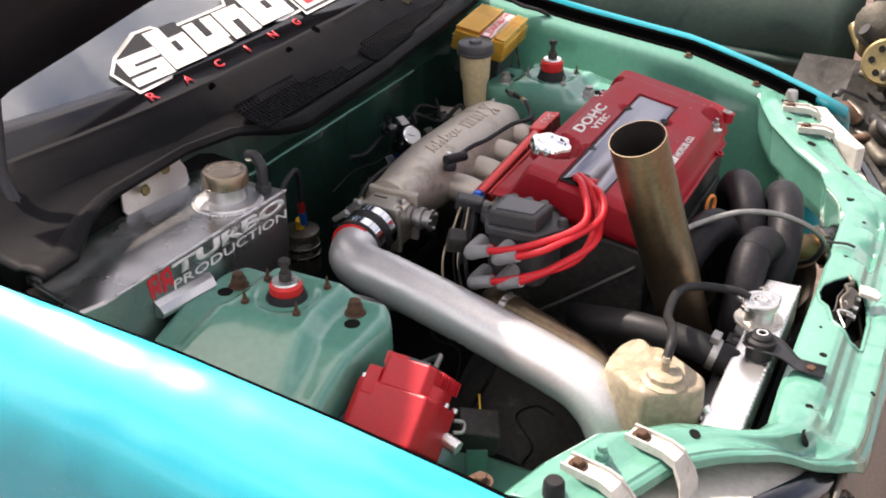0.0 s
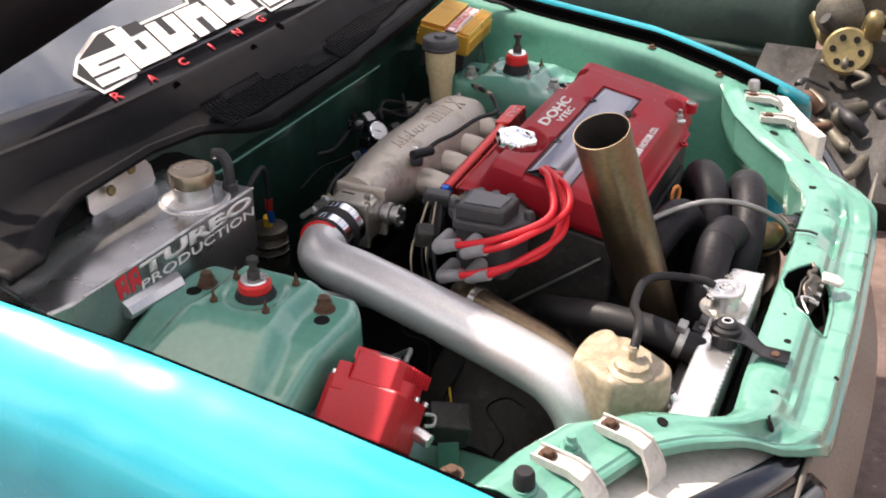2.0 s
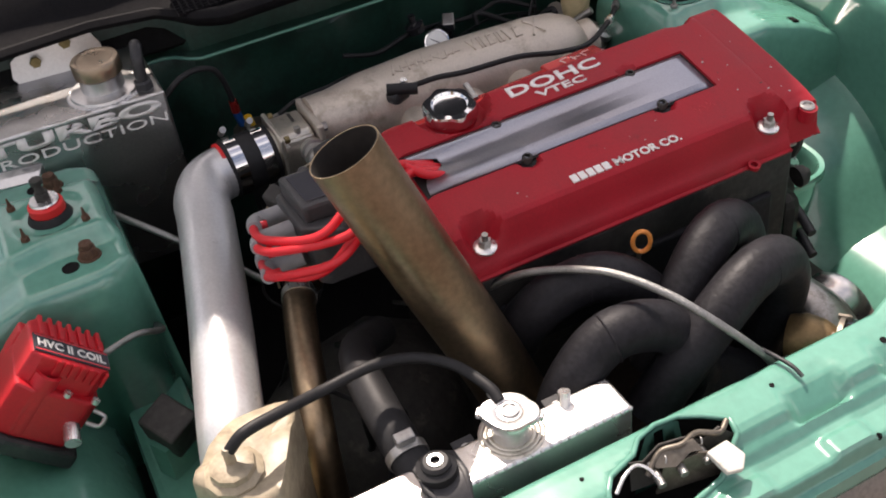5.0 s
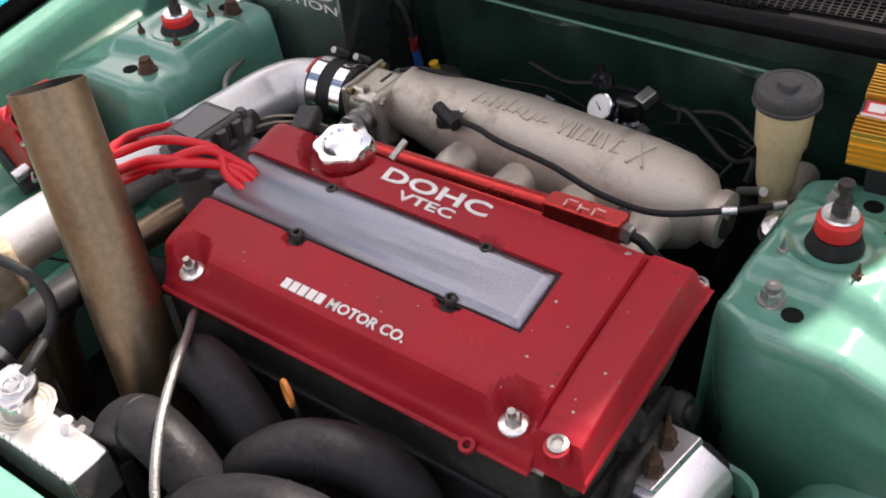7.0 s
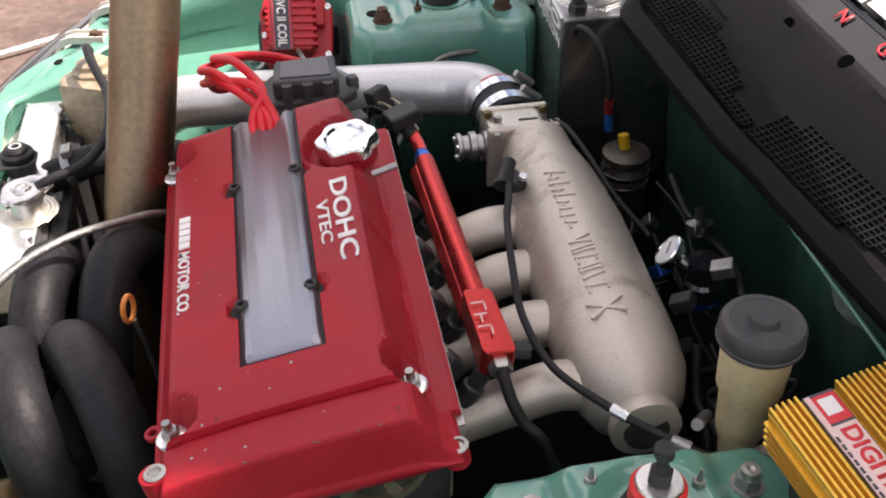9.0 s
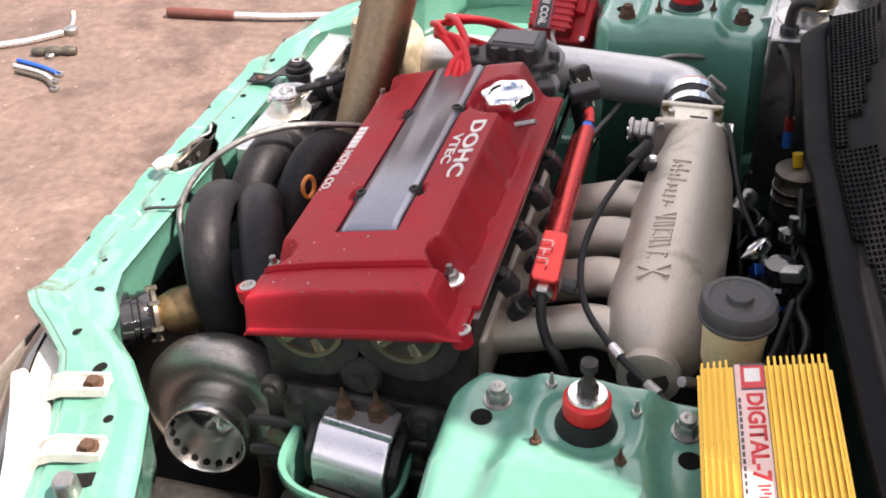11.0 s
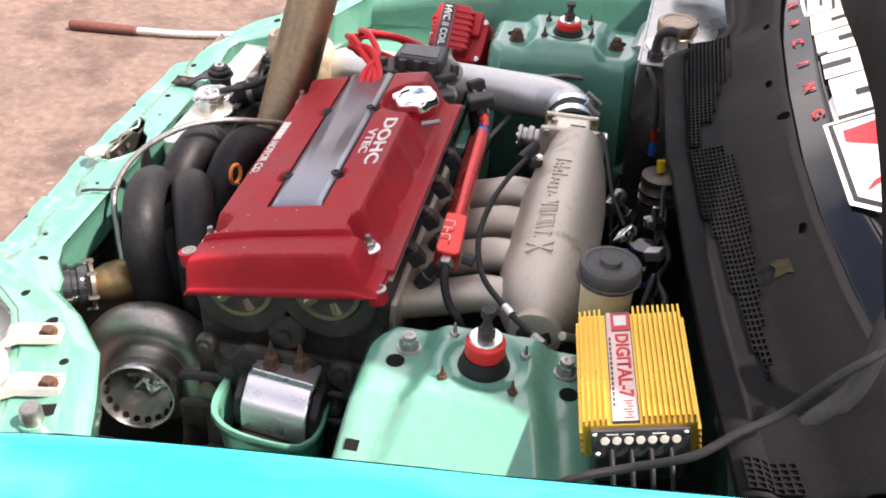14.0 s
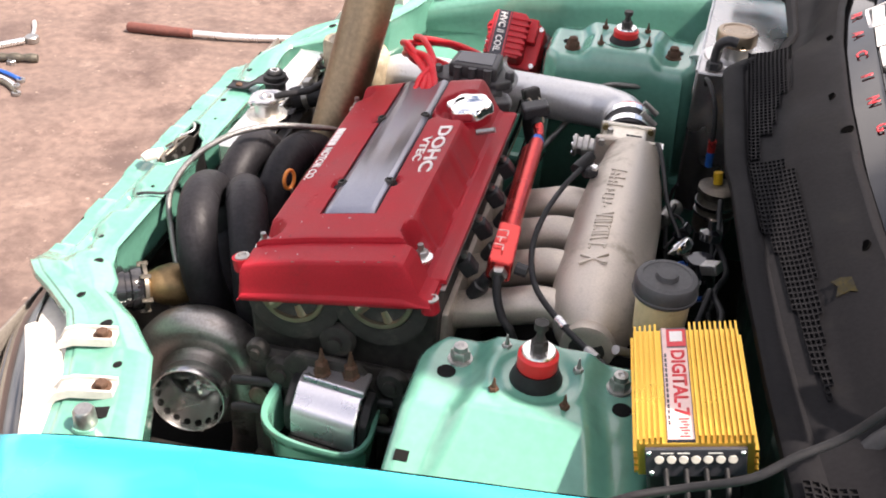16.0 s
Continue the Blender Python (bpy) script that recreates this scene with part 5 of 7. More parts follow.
coupler = thing("hose_coupler", "black silicone coupler with two polished clamps", "hose", (-0.04, -0.22, 0.69))
part("sleeve", lathe([(0.037, 0), (0.0425, 0), (0.0435, 0.004), (0.0435, 0.07), (0.0425, 0.074), (0.037, 0.074)], (-0.042, -0.19, 0.713), (0.06, -1, 0), closed=True), M["rubber"], coupler, smooth=40)
part("liner", lathe([(0.037, 0), (0.0415, 0), (0.0415, 0.006), (0.037, 0.006)], (-0.0376, -0.263, 0.713), (0.06, -1, 0), closed=True), M["red_bush"], coupler, smooth=40)
for o in (0.008, 0.05):
    c = part("clamp", lathe([(0.0435, 0), (0.0455, 0), (0.0455, 0.018), (0.0435, 0.018)], (-0.042 + 0.06 * o, -0.19 - o, 0.713), (0.06, -1, 0), closed=True), M["chrome"], coupler, smooth=40)
    part("clamp_bolt", rod((-0.085, -0.199 - o, 0.745), (-0.06, -0.199 - o, 0.765), 0.005), M["steel"], c)

pipe = thing("intake_pipe", "silver painted intake pipe bending across the bay", "pipe", (0.2, -0.36, 0.65))
part("tube", hose([(-0.038, -0.225, 0.713), (-0.034, -0.265, 0.713), (-0.02, -0.298, 0.712), (0.018, -0.318, 0.711), (0.068, -0.327, 0.709), (0.238, -0.365, 0.697), (0.389, -0.403, 0.683), (0.436, -0.416, 0.668),
                        (0.468, -0.426, 0.635), (0.482, -0.43, 0.58), (0.485, -0.43, 0.30)], 0.0395, 28, 10), M["silver_paint"], pipe, smooth=60)

# ---- exhaust ----
stack = thing("exhaust_stack", "open heat-tinted steel exhaust stack", "exhaust pipe", (0.50, -0.08, 0.45))
STACK = [(0.407, -0.212, 0.972), (0.4375, -0.159, 0.82), (0.468, -0.105, 0.67), (0.50, -0.05, 0.50), (0.51, 0.0, 0.40)]
tube = part("tube", hose(STACK, 0.0415, 40, 6, wall=0.0012), M["stack"], stack, smooth=50)
part("soot_lining", hose(STACK, 0.0402, 40, 6, wall=0.0006), M["soot"], stack, "sooty black lining", smooth=50)

headers = thing("exhaust_manifold", "black coated tubular exhaust manifold", "exhaust manifold", (0.52, 0.15, 0.50))
for pts in ([(0.585, 0.04, 0.59), (0.588, 0.115, 0.682), (0.573, 0.188, 0.722), (0.556, 0.247, 0.712), (0.544, 0.276, 0.66), (0.538, 0.272, 0.60), (0.535, 0.245, 0.53)],
            [(0.535, 0.085, 0.60), (0.526, 0.130, 0.688), (0.502, 0.185, 0.730), (0.476, 0.240, 0.720), (0.460, 0.276, 0.668), (0.460, 0.274, 0.60), (0.465, 0.25, 0.54)],
            [(0.560, -0.075, 0.575), (0.558, -0.055, 0.65), (0.556, -0.010, 0.702), (0.560, 0.035, 0.714), (0.566, 0.085, 0.69), (0.573, 0.115, 0.63), (0.575, 0.14, 0.53)],
            [(0.42, -0.06, 0.60), (0.448, -0.035, 0.68), (0.469, 0.010, 0.722), (0.482, 0.060, 0.722), (0.493, 0.108, 0.675), (0.502, 0.135, 0.61), (0.515, 0.17, 0.53)]):
    tube = part("primary_tube", hose(pts, 0.0305, 24, 8), M["header"], headers, smooth=60)
    a, b = Vector(pts[2]), Vector(pts[3])
    c = a.lerp(b, 0.35) + Vector((0, 0, 0.004))
    part("weld", lathe([(0.0302, -0.0022), (0.0320, 0), (0.0302, 0.0022)], c, b - a, 24), M["header"], tube, smooth=60)
part("collector", hose([(0.56, 0.10, 0.60), (0.56, 0.2, 0.52), (0.55, 0.27, 0.46)], 0.05, 20), M["header"], headers, smooth=60)
part("port_flange", span((0.408, -0.06, 0.60), (0.42, 0.36, 0.68)), M["header"], headers, bevel=0.004)

# ---- turbocharger ----
turbo = thing("turbocharger", "cast turbocharger with a machined open inlet", "turbocharger", (0.53, 0.32, 0.40))
AX = Vector((-0.14, 0.985, 0.10)).normalized()
TC = Vector((0.511, 0.422, 0.514))
inlet = part("inlet", lathe([(0.050, -0.085), (0.054, -0.058), (0.054, -0.020), (0.0555, -0.016), (0.0555, -0.003), (0.0545, 0.0), (0.0532, 0.0), (0.0515, -0.004), (0.0475, -0.022), (0.038, -0.044), (0.0315, -0.062), (0.0305, -0.080), (0, -0.080)], TC, AX, 56), M["bare_steel"], turbo, "machined inlet ring", smooth=35)
m = axis_pose(TC, AX)
for k in range(18):
    a = 2 * math.pi * k / 18
    p = m @ Vector((0.0502 * math.cos(a), 0.0502 * math.sin(a), -0.0135))
    d = (m.to_3x3() @ Vector((-math.cos(a), -math.sin(a), 0.25))).normalized()
    part("surge_slot", lathe([(0, 0), (0.0052, 0), (0.0052, 0.003), (0, 0.003)], p, d, 14), M["shade"], inlet)
wheel = bmesh.new()
lathe([(0.013, -0.079), (0.011, -0.062), (0.0075, -0.052), (0.0055, -0.045), (0.0045, -0.0445), (0, -0.043)], TC, AX, 24, wheel)
part("compressor_nut", wheel, M["bright"], turbo, "bright compressor nut", smooth=40)
for k in range(7):
    a = 2 * math.pi * k / 7
    blade = loft([[m @ Vector((r * math.cos(a + t), r * math.sin(a + t), h)) for r, t, h in row] for row in
                  (((0.009, 0.0, -0.050), (0.017, 0.10, -0.049), (0.0265, 0.25, -0.051), (0.0305, 0.32, -0.052)),
                   ((0.010, 0.25, -0.058), (0.018, 0.35, -0.057), (0.027, 0.50, -0.058), (0.0308, 0.58, -0.059)),
                   ((0.012, 0.70, -0.070), (0.020, 0.85, -0.068), (0.0275, 1.0, -0.068), (0.0308, 1.1, -0.068)))])
    part("compressor_blade", blade, M["bright"], turbo, smooth=50, thick=0.0011)
hub = TC - AX * 0.088
vol = []
m2 = axis_pose(hub, AX)
for k in range(49):
    a = 2 * math.pi * k / 44 + 4.1
    rr = 0.031 + 0.008 * k / 48
    cr = 0.066 + 0.010 * k / 48
    vol.append([m2 @ Vector(((cr + rr * math.cos(b)) * math.cos(a), (cr + rr * math.cos(b)) * math.sin(a), rr * math.sin(b))) for b in [2 * math.pi * i / 18 for i in range(18)]])
housing = part("volute", loft(vol, closed=True, caps=True), M["turbo_cast"], turbo, "cast compressor housing", smooth=60)
part("face", lathe([(0.0537, 0.066), (0.0545, 0.046), (0.0555, 0.041), (0.0575, 0.037), (0.0585, 0.033), (0.063, 0.031), (0.066, 0.028), (0.060, 0.0), (0.0, 0.0)], hub, AX, 56), M["turbo_cast"], turbo, smooth=50)
part("outlet", hose([hub + Vector((-0.070, 0.010, 0.02)), hub + Vector((-0.082, 0.014, -0.04)), hub + Vector((-0.080, 0.014, -0.12)), hub + Vector((-0.06, 0.01, -0.2))], 0.036, 22), M["turbo_cast"], turbo, "cast outlet pipe", smooth=60)
part("lug", rod(m2 @ Vector((0.02, 0.09, 0.0)), m2 @ Vector((0.02, 0.09, 0.010)), 0.008), M["turbo_cast"], housing, smooth=40)
bars = bmesh.new()
for k in range(6):
    box(hub + Vector((-0.078 + 0.001 * k, 0.0495, -0.010 - 0.010 * k)), (0.020, 0.003, 0.0035), (0, 15, 0), bars)
part("raised_mark", bars, M["turbo_cast"], turbo)
part("core", lathe([(0, 0), (0.045, 0), (0.04, 0.10), (0.07, 0.11), (0.08, 0.16), (0.05, 0.2), (0, 0.2)], hub - AX * 0.01, -AX, 24), M["header"], turbo, smooth=40)

waste = thing("wastegate", "black wastegate with a bronze body and bolted flange", "wastegate", (0.62, 0.31, 0.55))
WA = Vector((0.70, 0.50, 0.10)).normalized()
W0 = Vector((0.598, 0.268, 0.60))
part("body", lathe([(0, -0.02), (0.03, -0.02), (0.034, 0.0), (0.03, 0.02), (0.022, 0.036), (0.028, 0.04)], W0, WA, 28), M["bronze"], waste, "bronze cast body", smooth=50)
fl = part("flange", lathe([(0, 0), (0.037, 0), (0.037, 0.006), (0, 0.006)], W0 + WA * 0.04, WA, 32), M["steel_dark"], waste, smooth=40)
part("can", lathe([(0, 0), (0.033, 0), (0.035, 0.004), (0.035, 0.018), (0.032, 0.02), (0.032, 0.027), (0.0365, 0.029), (0.0365, 0.044), (0.033, 0.046), (0.033, 0.052), (0.036, 0.054), (0.035, 0.068), (0.026, 0.074), (0, 0.074)], W0 + WA * 0.046, WA, 32), M["gloss_black"], waste, "black cap with ribs", smooth=40)
mw = axis_pose(W0 + WA * 0.036, WA)
for k in range(6):
    a = 2 * math.pi * k / 6
    part("flange_bolt", hexagon(mw @ Vector((0.036 * math.cos(a), 0.036 * math.sin(a), 0.0)), WA, 0.004, 0.016), M["steel_dark"], fl)

# ---- radiator ----
rad = thing("radiator", "polished alloy radiator with filler cap", "radiator", (0.62, -0.23, 0.25))
part("top_tank", span((0.589, -0.436, 0.628), (0.642, -0.018, 0.689)), M["bright"], rad, "bright alloy top tank", bevel=0.004, segs=3)
weld = bmesh.new()
rng = random.Random(2)
for k in range(38):
    lathe([(0, 0), (0.0028, 0), (0.002, 0.0014), (0, 0.0018)], (0.6405 + rng.uniform(-0.0005, 0.0005), -0.432 + 0.0111 * k, 0.6875), (0.6, 0, 1), 8, weld)
part("weld_seam", weld, M["alloy"], rad)
part("core", span((0.593, -0.432, 0.25), (0.640, -0.022, 0.628)), M["grime"], rad)
# added sheet that fills the gap to the front panel with painted shade
part("gap_shade", span((0.6475, -0.43, 0.27), (0.6625, -0.02, 0.622)), M["shade"], rad, "added black sheet for the shade in the gap before the radiator")
part("fan_shroud", span((0.566, -0.43, 0.28), (0.588, -0.02, 0.650)), M["black"], rad, bevel=0.004)
for y in (-0.405, -0.195, -0.08):
    tab = part("shroud_tab", box((0.582, y, 0.672), (0.026, 0.026, 0.003), (0, 12, 0)), M["black"], rad, bevel=0.001)
    part("tab_hole", lathe([(0, 0), (0.005, 0), (0.005, 0.002), (0, 0.002)], (0.582, y, 0.6725), (0.2, 0, 1), 14), M["steel"], tab)
neck = part("filler_neck", lathe([(0, 0), (0.0225, 0), (0.0215, 0.004), (0.0208, 0.018), (0.0245, 0.021), (0.0250, 0.026), (0.0240, 0.028), (0, 0.028)], (0.603, -0.148, 0.689), (0, 0, 1), 36), M["alloy"], rad, "welded filler neck", smooth=40)
weld = bmesh.new()
for ring_r, big in ((0.0235, 0.0042), (0.0290, 0.0040), (0.0340, 0.0034)):
    hose([(0.603 + ring_r * math.cos(a), -0.148 + ring_r * math.sin(a), 0.6885) for a in [2 * math.pi * k / 24 for k in range(25)]], big, 8, 3, bm=weld, rough=0.22, seed=int(ring_r * 1e4))
for v in weld.verts:
    v.co.z = 0.6885 + (v.co.z - 0.6885) * 0.55
part("weld_ring", weld, M["tb_alloy"], neck, "rough tinted weld ring", smooth=60)
part("overflow_spout", rod((0.588, -0.150, 0.712), (0.568, -0.153, 0.724), 0.0045), M["bright"], neck, smooth=40)
n = 60
rows = []
for r, h in ((0.0, -0.004), (0.90, -0.004), (0.93, -0.001), (1.0, 0.0), (1.0, 0.0045), (0.95, 0.0065), (0.60, 0.0072), (0.52, 0.0060), (0.44, 0.0062), (0.38, 0.0095), (0.30, 0.0095), (0.26, 0.0068), (0.0001, 0.0068)):
    ring = []
    for k in range(n):
        a = 2 * math.pi * k / n
        ear = 0.24 * max(0.0, math.cos(a - 0.95) ** 2 - 0.62) / 0.38 + 0.02 if r > 0.92 else 0
        ring.append((0.603 + 0.0262 * r * (1 + ear) * math.cos(a), -0.148 + 0.0262 * r * (1 + ear) * math.sin(a), 0.7180 + h))
    rows.append(ring)
pcap = part("radiator_cap", loft(rows, closed=True), M["bare_steel"], rad, "plain steel pressure cap", smooth=35)
for a in (0.95, 0.95 + math.pi):
    part("cap_ear", prism([(0.0, -0.007), (0.007, -0.005), (0.008, 0.005), (0.0, 0.007)], -0.004, 0.0025, pose(0.603 + 0.029 * math.cos(a), -0.148 + 0.029 * math.sin(a), 0.7190, 0, 0, math.degrees(a))), M["bare_steel"], pcap, bevel=0.001)
part("bleed_plug", rod((0.598, -0.078, 0.687), (0.594, -0.076, 0.704), 0.0070), M["bright"], rad, smooth=40)
part("drain_stub", rod((0.594, -0.405, 0.684), (0.585, -0.404, 0.694), 0.007), M["bright"], rad, smooth=40)

rb = thing("radiator_bracket", "black radiator bracket with a rubber bush", "bracket", (0.66, -0.243, 0.68))
bush = part("bush", lathe([(0, 0), (0.021, 0), (0.022, 0.004), (0.0215, 0.012), (0.016, 0.015), (0.016, 0.018), (0.013, 0.021), (0.008, 0.021), (0.007, 0.017), (0, 0.017)], (0.624, -0.246, 0.7070), (0, 0, 1), 32), M["rubber"], rb, smooth=40)
part("ring", lathe([(0.0055, 0), (0.0085, 0), (0.0085, 0.003), (0.0055, 0.003)], (0.624, -0.246, 0.7265), (0, 0, 1), 20, closed=True), M["bright"], bush, smooth=40)
part("pin", rod((0.624, -0.246, 0.688), (0.624, -0.246, 0.710), 0.0195), M["rubber"], rb)
rows = []
for x, z, w in ((0.600, 0.7075, 0.013), (0.610, 0.7075, 0.025), (0.638, 0.7075, 0.0255), (0.652, 0.704, 0.022), (0.662, 0.698, 0.018), (0.672, 0.690, 0.016), (0.680, 0.686, 0.015), (0.716, 0.6845, 0.0165)):
    rows.append([(x, -0.243 - w, z + 0.003), (x, -0.243 - w * 0.75, z), (x, -0.243 + w * 0.75, z), (x, -0.243 + w, z + 0.003)])
part("strap", loft(rows), M["black"], rb, smooth=25, thick=0.003)
part("bracket_bolt", hexagon((0.697, -0.243, 0.6845), (0, 0, 1), 0.007, 0.007), M["rust"], rb)

uh = thing("radiator_hose", "black rubber radiator hose with steel clamp", "hose", (0.47, -0.25, 0.65))
part("tube", hose([(0.60, -0.253, 0.665), (0.572, -0.255, 0.676), (0.52, -0.257, 0.690), (0.44, -0.252, 0.690), (0.375, -0.235, 0.672), (0.33, -0.19, 0.64)], 0.0225, 18), M["rubber"], uh, smooth=60)
cl = part("clamp", lathe([(0.0228, 0), (0.0245, 0), (0.0245, 0.011), (0.0228, 0.011)], (0.568, -0.2555, 0.678), (-1, -0.03, 0.25), 24, closed=True), M["steel"], uh, smooth=40)
part("clamp_ear", box((0.563, -0.2555, 0.708), (0.014, 0.022, 0.012), (0, 12, 0)), M["steel"], cl, bevel=0.002)

cp = thing("charge_pipe", "brown-tinged alloy pipe below the intake pipe", "pipe", (0.33, -0.285, 0.64))
part("tube", hose([(0.20, -0.235, 0.66), (0.235, -0.26, 0.672), (0.32, -0.288, 0.664), (0.40, -0.31, 0.648), (0.45, -0.325, 0.60), (0.46, -0.33, 0.45)], 0.0215, 18), M["stack"], cp, smooth=60)
part("collar", lathe([(0.0218, 0), (0.0235, 0), (0.0235, 0.012), (0.0218, 0.012)], (0.235, -0.26, 0.672), (0.9, -0.3, -0.05), 24, closed=True), M["bright"], cp, smooth=40)

# ---- ignition box ----
amp_box = thing("ignition_box", "gold finned ignition amplifier box beside the strut tower", "ignition box", (-0.17, 0.56, 0.80))
RB = pose(-0.171, 0.566, 0.829, 0, 10, 6.5)


def on_box(lo, hi, bm=None):
    c = [(a + b) / 2 for a, b in zip(lo, hi)]
    bm = bm or bmesh.new()
    bmesh.ops.create_cube(bm, size=1, matrix=RB @ Matrix.Translation(c) @ Matrix.Diagonal((*[abs(b - a) for a, b in zip(lo, hi)], 1)))
    return bm


case = part("case", on_box((-0.058, -0.092, -0.030), (0.058, 0.090, 0.014)), M["gold"], amp_box, bevel=0.0015)
for k in range(10):
    x = -0.055 + 0.0056 * k
    part("fin", on_box((x - 0.0011, -0.092, 0.013), (x + 0.0011, 0.090, 0.0245)), M["gold"], case)
for k in range(5):
    x = 0.0335 + 0.0056 * k
    part("fin", on_box((x - 0.0011, -0.092, 0.013), (x + 0.0011, 0.090, 0.0225 - 0.0006 * k)), M["gold"], case)
for k in range(4):
    part("side_fin", on_box((-0.0615, -0.092, -0.026 + 0.009 * k), (-0.0575, 0.090, -0.023 + 0.009 * k)), M["gold"], case)
    part("side_fin", on_box((0.0575, -0.092, -0.026 + 0.009 * k), (0.0615, 0.090, -0.023 + 0.009 * k)), M["gold"], case)
lab = part("label", on_box((-0.0005, -0.091, 0.0135), (0.0275, 0.089, 0.0175)), M["label_dark"], amp_box, "printed label strip")
part("print", on_box((0.0215, -0.090, 0.0176), (0.0265, 0.088, 0.0180)), M["label_pink"], lab)
part("print", on_box((0.0005, -0.055, 0.0176), (0.0215, 0.088, 0.0179)), M["label_pink"], lab)
part("print", on_box((0.0005, -0.088, 0.0176), (0.0215, -0.058, 0.0179)), M["red_print"], lab, "red maker's mark on the label")
part("print", on_box((0.004, -0.084, 0.0179), (0.018, -0.066, 0.0182)), M["white"], lab)
part("print", fitted("DIGITAL-7", 0.105, 0.0155, RB @ pose(0.0105, 0.002, 0.0179, 0, 0, 90), 0.0004, 0.03), M["red_print"], lab, "red DIGITAL-7 print")
bars = bmesh.new()
for k in range(7):
    on_box((0.004 + 0.002 * (k % 2), 0.058 + 0.0042 * k, 0.0179), (0.015 - 0.002 * (k % 3), 0.0605 + 0.0042 * k, 0.0183), bars)
part("print", bars, M["red_print"], lab)
bars = bmesh.new()
for k in range(14):
    on_box((0.0228, -0.045 + 0.0082 * k, 0.0180), (0.0252, -0.039 + 0.0082 * k, 0.0183), bars)
part("print", bars, M["label_dark"], lab)
end = part("end_panel", on_box((-0.050, 0.090, -0.028), (0.050, 0.095, 0.010)), M["label_dark"], amp_box, "black terminal panel", bevel=0.001)
for k in range(7):
    x = -0.036 + 0.012 * k
    me = RB @ Vector((x, 0.0948, -0.003))
    part("terminal_window", lathe([(0, 0), (0.0048, 0), (0.0044, 0.0018), (0, 0.002)], me, RB.to_3x3() @ Vector((0, 1, 0.2)), 16), M["lamp_white"], end, smooth=40)
for x, z in ((-0.046, 0.005), (0.046, 0.005), (-0.03, -0.022), (0.044, -0.022)):
    part("panel_screw", lathe([(0, 0), (0.003, 0), (0.002, 0.002), (0, 0.002)], RB @ Vector((x, 0.095, z)), RB.to_3x3() @ Vector((0, 1, 0)), 12), M["chrome"], end, smooth=40)
bars = bmesh.new()
for x0, x1 in ((0.022, 0.034), (0.006, 0.018), (-0.026, -0.012)):
    on_box((x0, 0.095, 0.0045), (x1, 0.0953, 0.0058), bars)
part("print", bars, M["white"], end)
for k in range(4):
    x = 0.03 - 0.02 * k
    p0 = RB @ Vector((x, 0.094, -0.018))
    part("lead", hose([p0, p0 + Vector((-0.005, 0.025, -0.012)), p0 + Vector((-0.008, 0.035, -0.05)), p0 + Vector((0.02, 0.0, -0.11))], 0.0028, 8), M["rubber"], end, smooth=60)
part("bracket", on_box((-0.05, -0.07, -0.09), (0.05, 0.07, -0.0305)), M["black"], amp_box, "black mounting bracket", bevel=0.004)

# ---- fluid reservoir ----
res = thing("fluid_reservoir", "cream fluid reservoir with a black screw cap", "reservoir", (-0.13, 0.40, 0.69))
part("bottle", lathe([(0, 0), (0.016, 0), (0.018, 0.02), (0.023, 0.035), (0.0245, 0.05), (0.0265, 0.085), (0.031, 0.095), (0.0325, 0.13), (0.0335, 0.15), (0, 0.15)], (-0.131, 0.397, 0.684), (0, 0, 1), 32), M["reservoir"], res, smooth=40)
rcap = part("cap", lathe([(0, 0), (0.037, 0), (0.0385, 0.003), (0.0385, 0.02), (0.036, 0.0245), (0.030, 0.0255), (0.029, 0.0245), (0.014, 0.0245), (0.0125, 0.030), (0, 0.031)], (-0.131, 0.397, 0.832), (0, 0, 1), 44), M["cap_black"], res, "faded black screw cap", smooth=35)
part("cap_rib", lathe([(0.0384, 0), (0.0395, 0.001), (0.0395, 0.004), (0.0384, 0.005)], (-0.131, 0.397, 0.834), (0, 0, 1), 44), M["cap_black"], rcap, smooth=40)
mc = thing("master_cylinder", "cast metal master cylinder below the reservoir", "cylinder", (-0.13, 0.40, 0.66))
part("body", rod((-0.22, 0.405, 0.675), (-0.085, 0.42, 0.675), 0.02), M["cast"], mc, smooth=40)
part("banjo", lathe([(0, 0), (0.017, 0), (0.017, 0.012), (0.009, 0.014), (0.009, 0.022), (0, 0.022)], (-0.087, 0.42, 0.68), (0.4, 0.2, 1), 20), M["bright"], mc, smooth=40)

# ---- alloy tank ----
tank = thing("alloy_tank", "welded sheet aluminium tank with a round filler", "tank", (-0.22, -0.52, 0.55))
part("body", prism([(-0.140, -0.302), (-0.160, -0.700), (-0.172, -0.735), (-0.31, -0.70), (-0.322, -0.302)], 0.53, 0.812), M["tank"], tank, bevel=0.004)
part("filler_ring", lathe([(0, 0), (0.052, 0), (0.050, 0.006), (0.044, 0.0075), (0.032, 0.009), (0.0315, 0.028), (0.034, 0.03), (0, 0.03)], (-0.2, -0.378, 0.811), (0, 0, 1), 40), M["alloy"], tank, "welded filler ring", smooth=35)
part("filler_cap", lathe([(0, 0), (0.0345, 0), (0.036, 0.002), (0.036, 0.021), (0.034, 0.024), (0.028, 0.0245), (0.026, 0.023), (0, 0.023)], (-0.2, -0.378, 0.842), (0, 0, 1), 40), M["bronze_alloy"], tank, "knurled round cap", smooth=35)
weld = bmesh.new()
rng = random.Random(5)
for k in range(46):
    a = 2 * math.pi * k / 46
    lathe([(0, 0), (0.0045, 0), (0.003, 0.002), (0, 0.0025)], (-0.2 + 0.053 * math.cos(a), -0.378 + 0.053 * math.sin(a), 0.8115), (0, 0, 1), 8, weld)
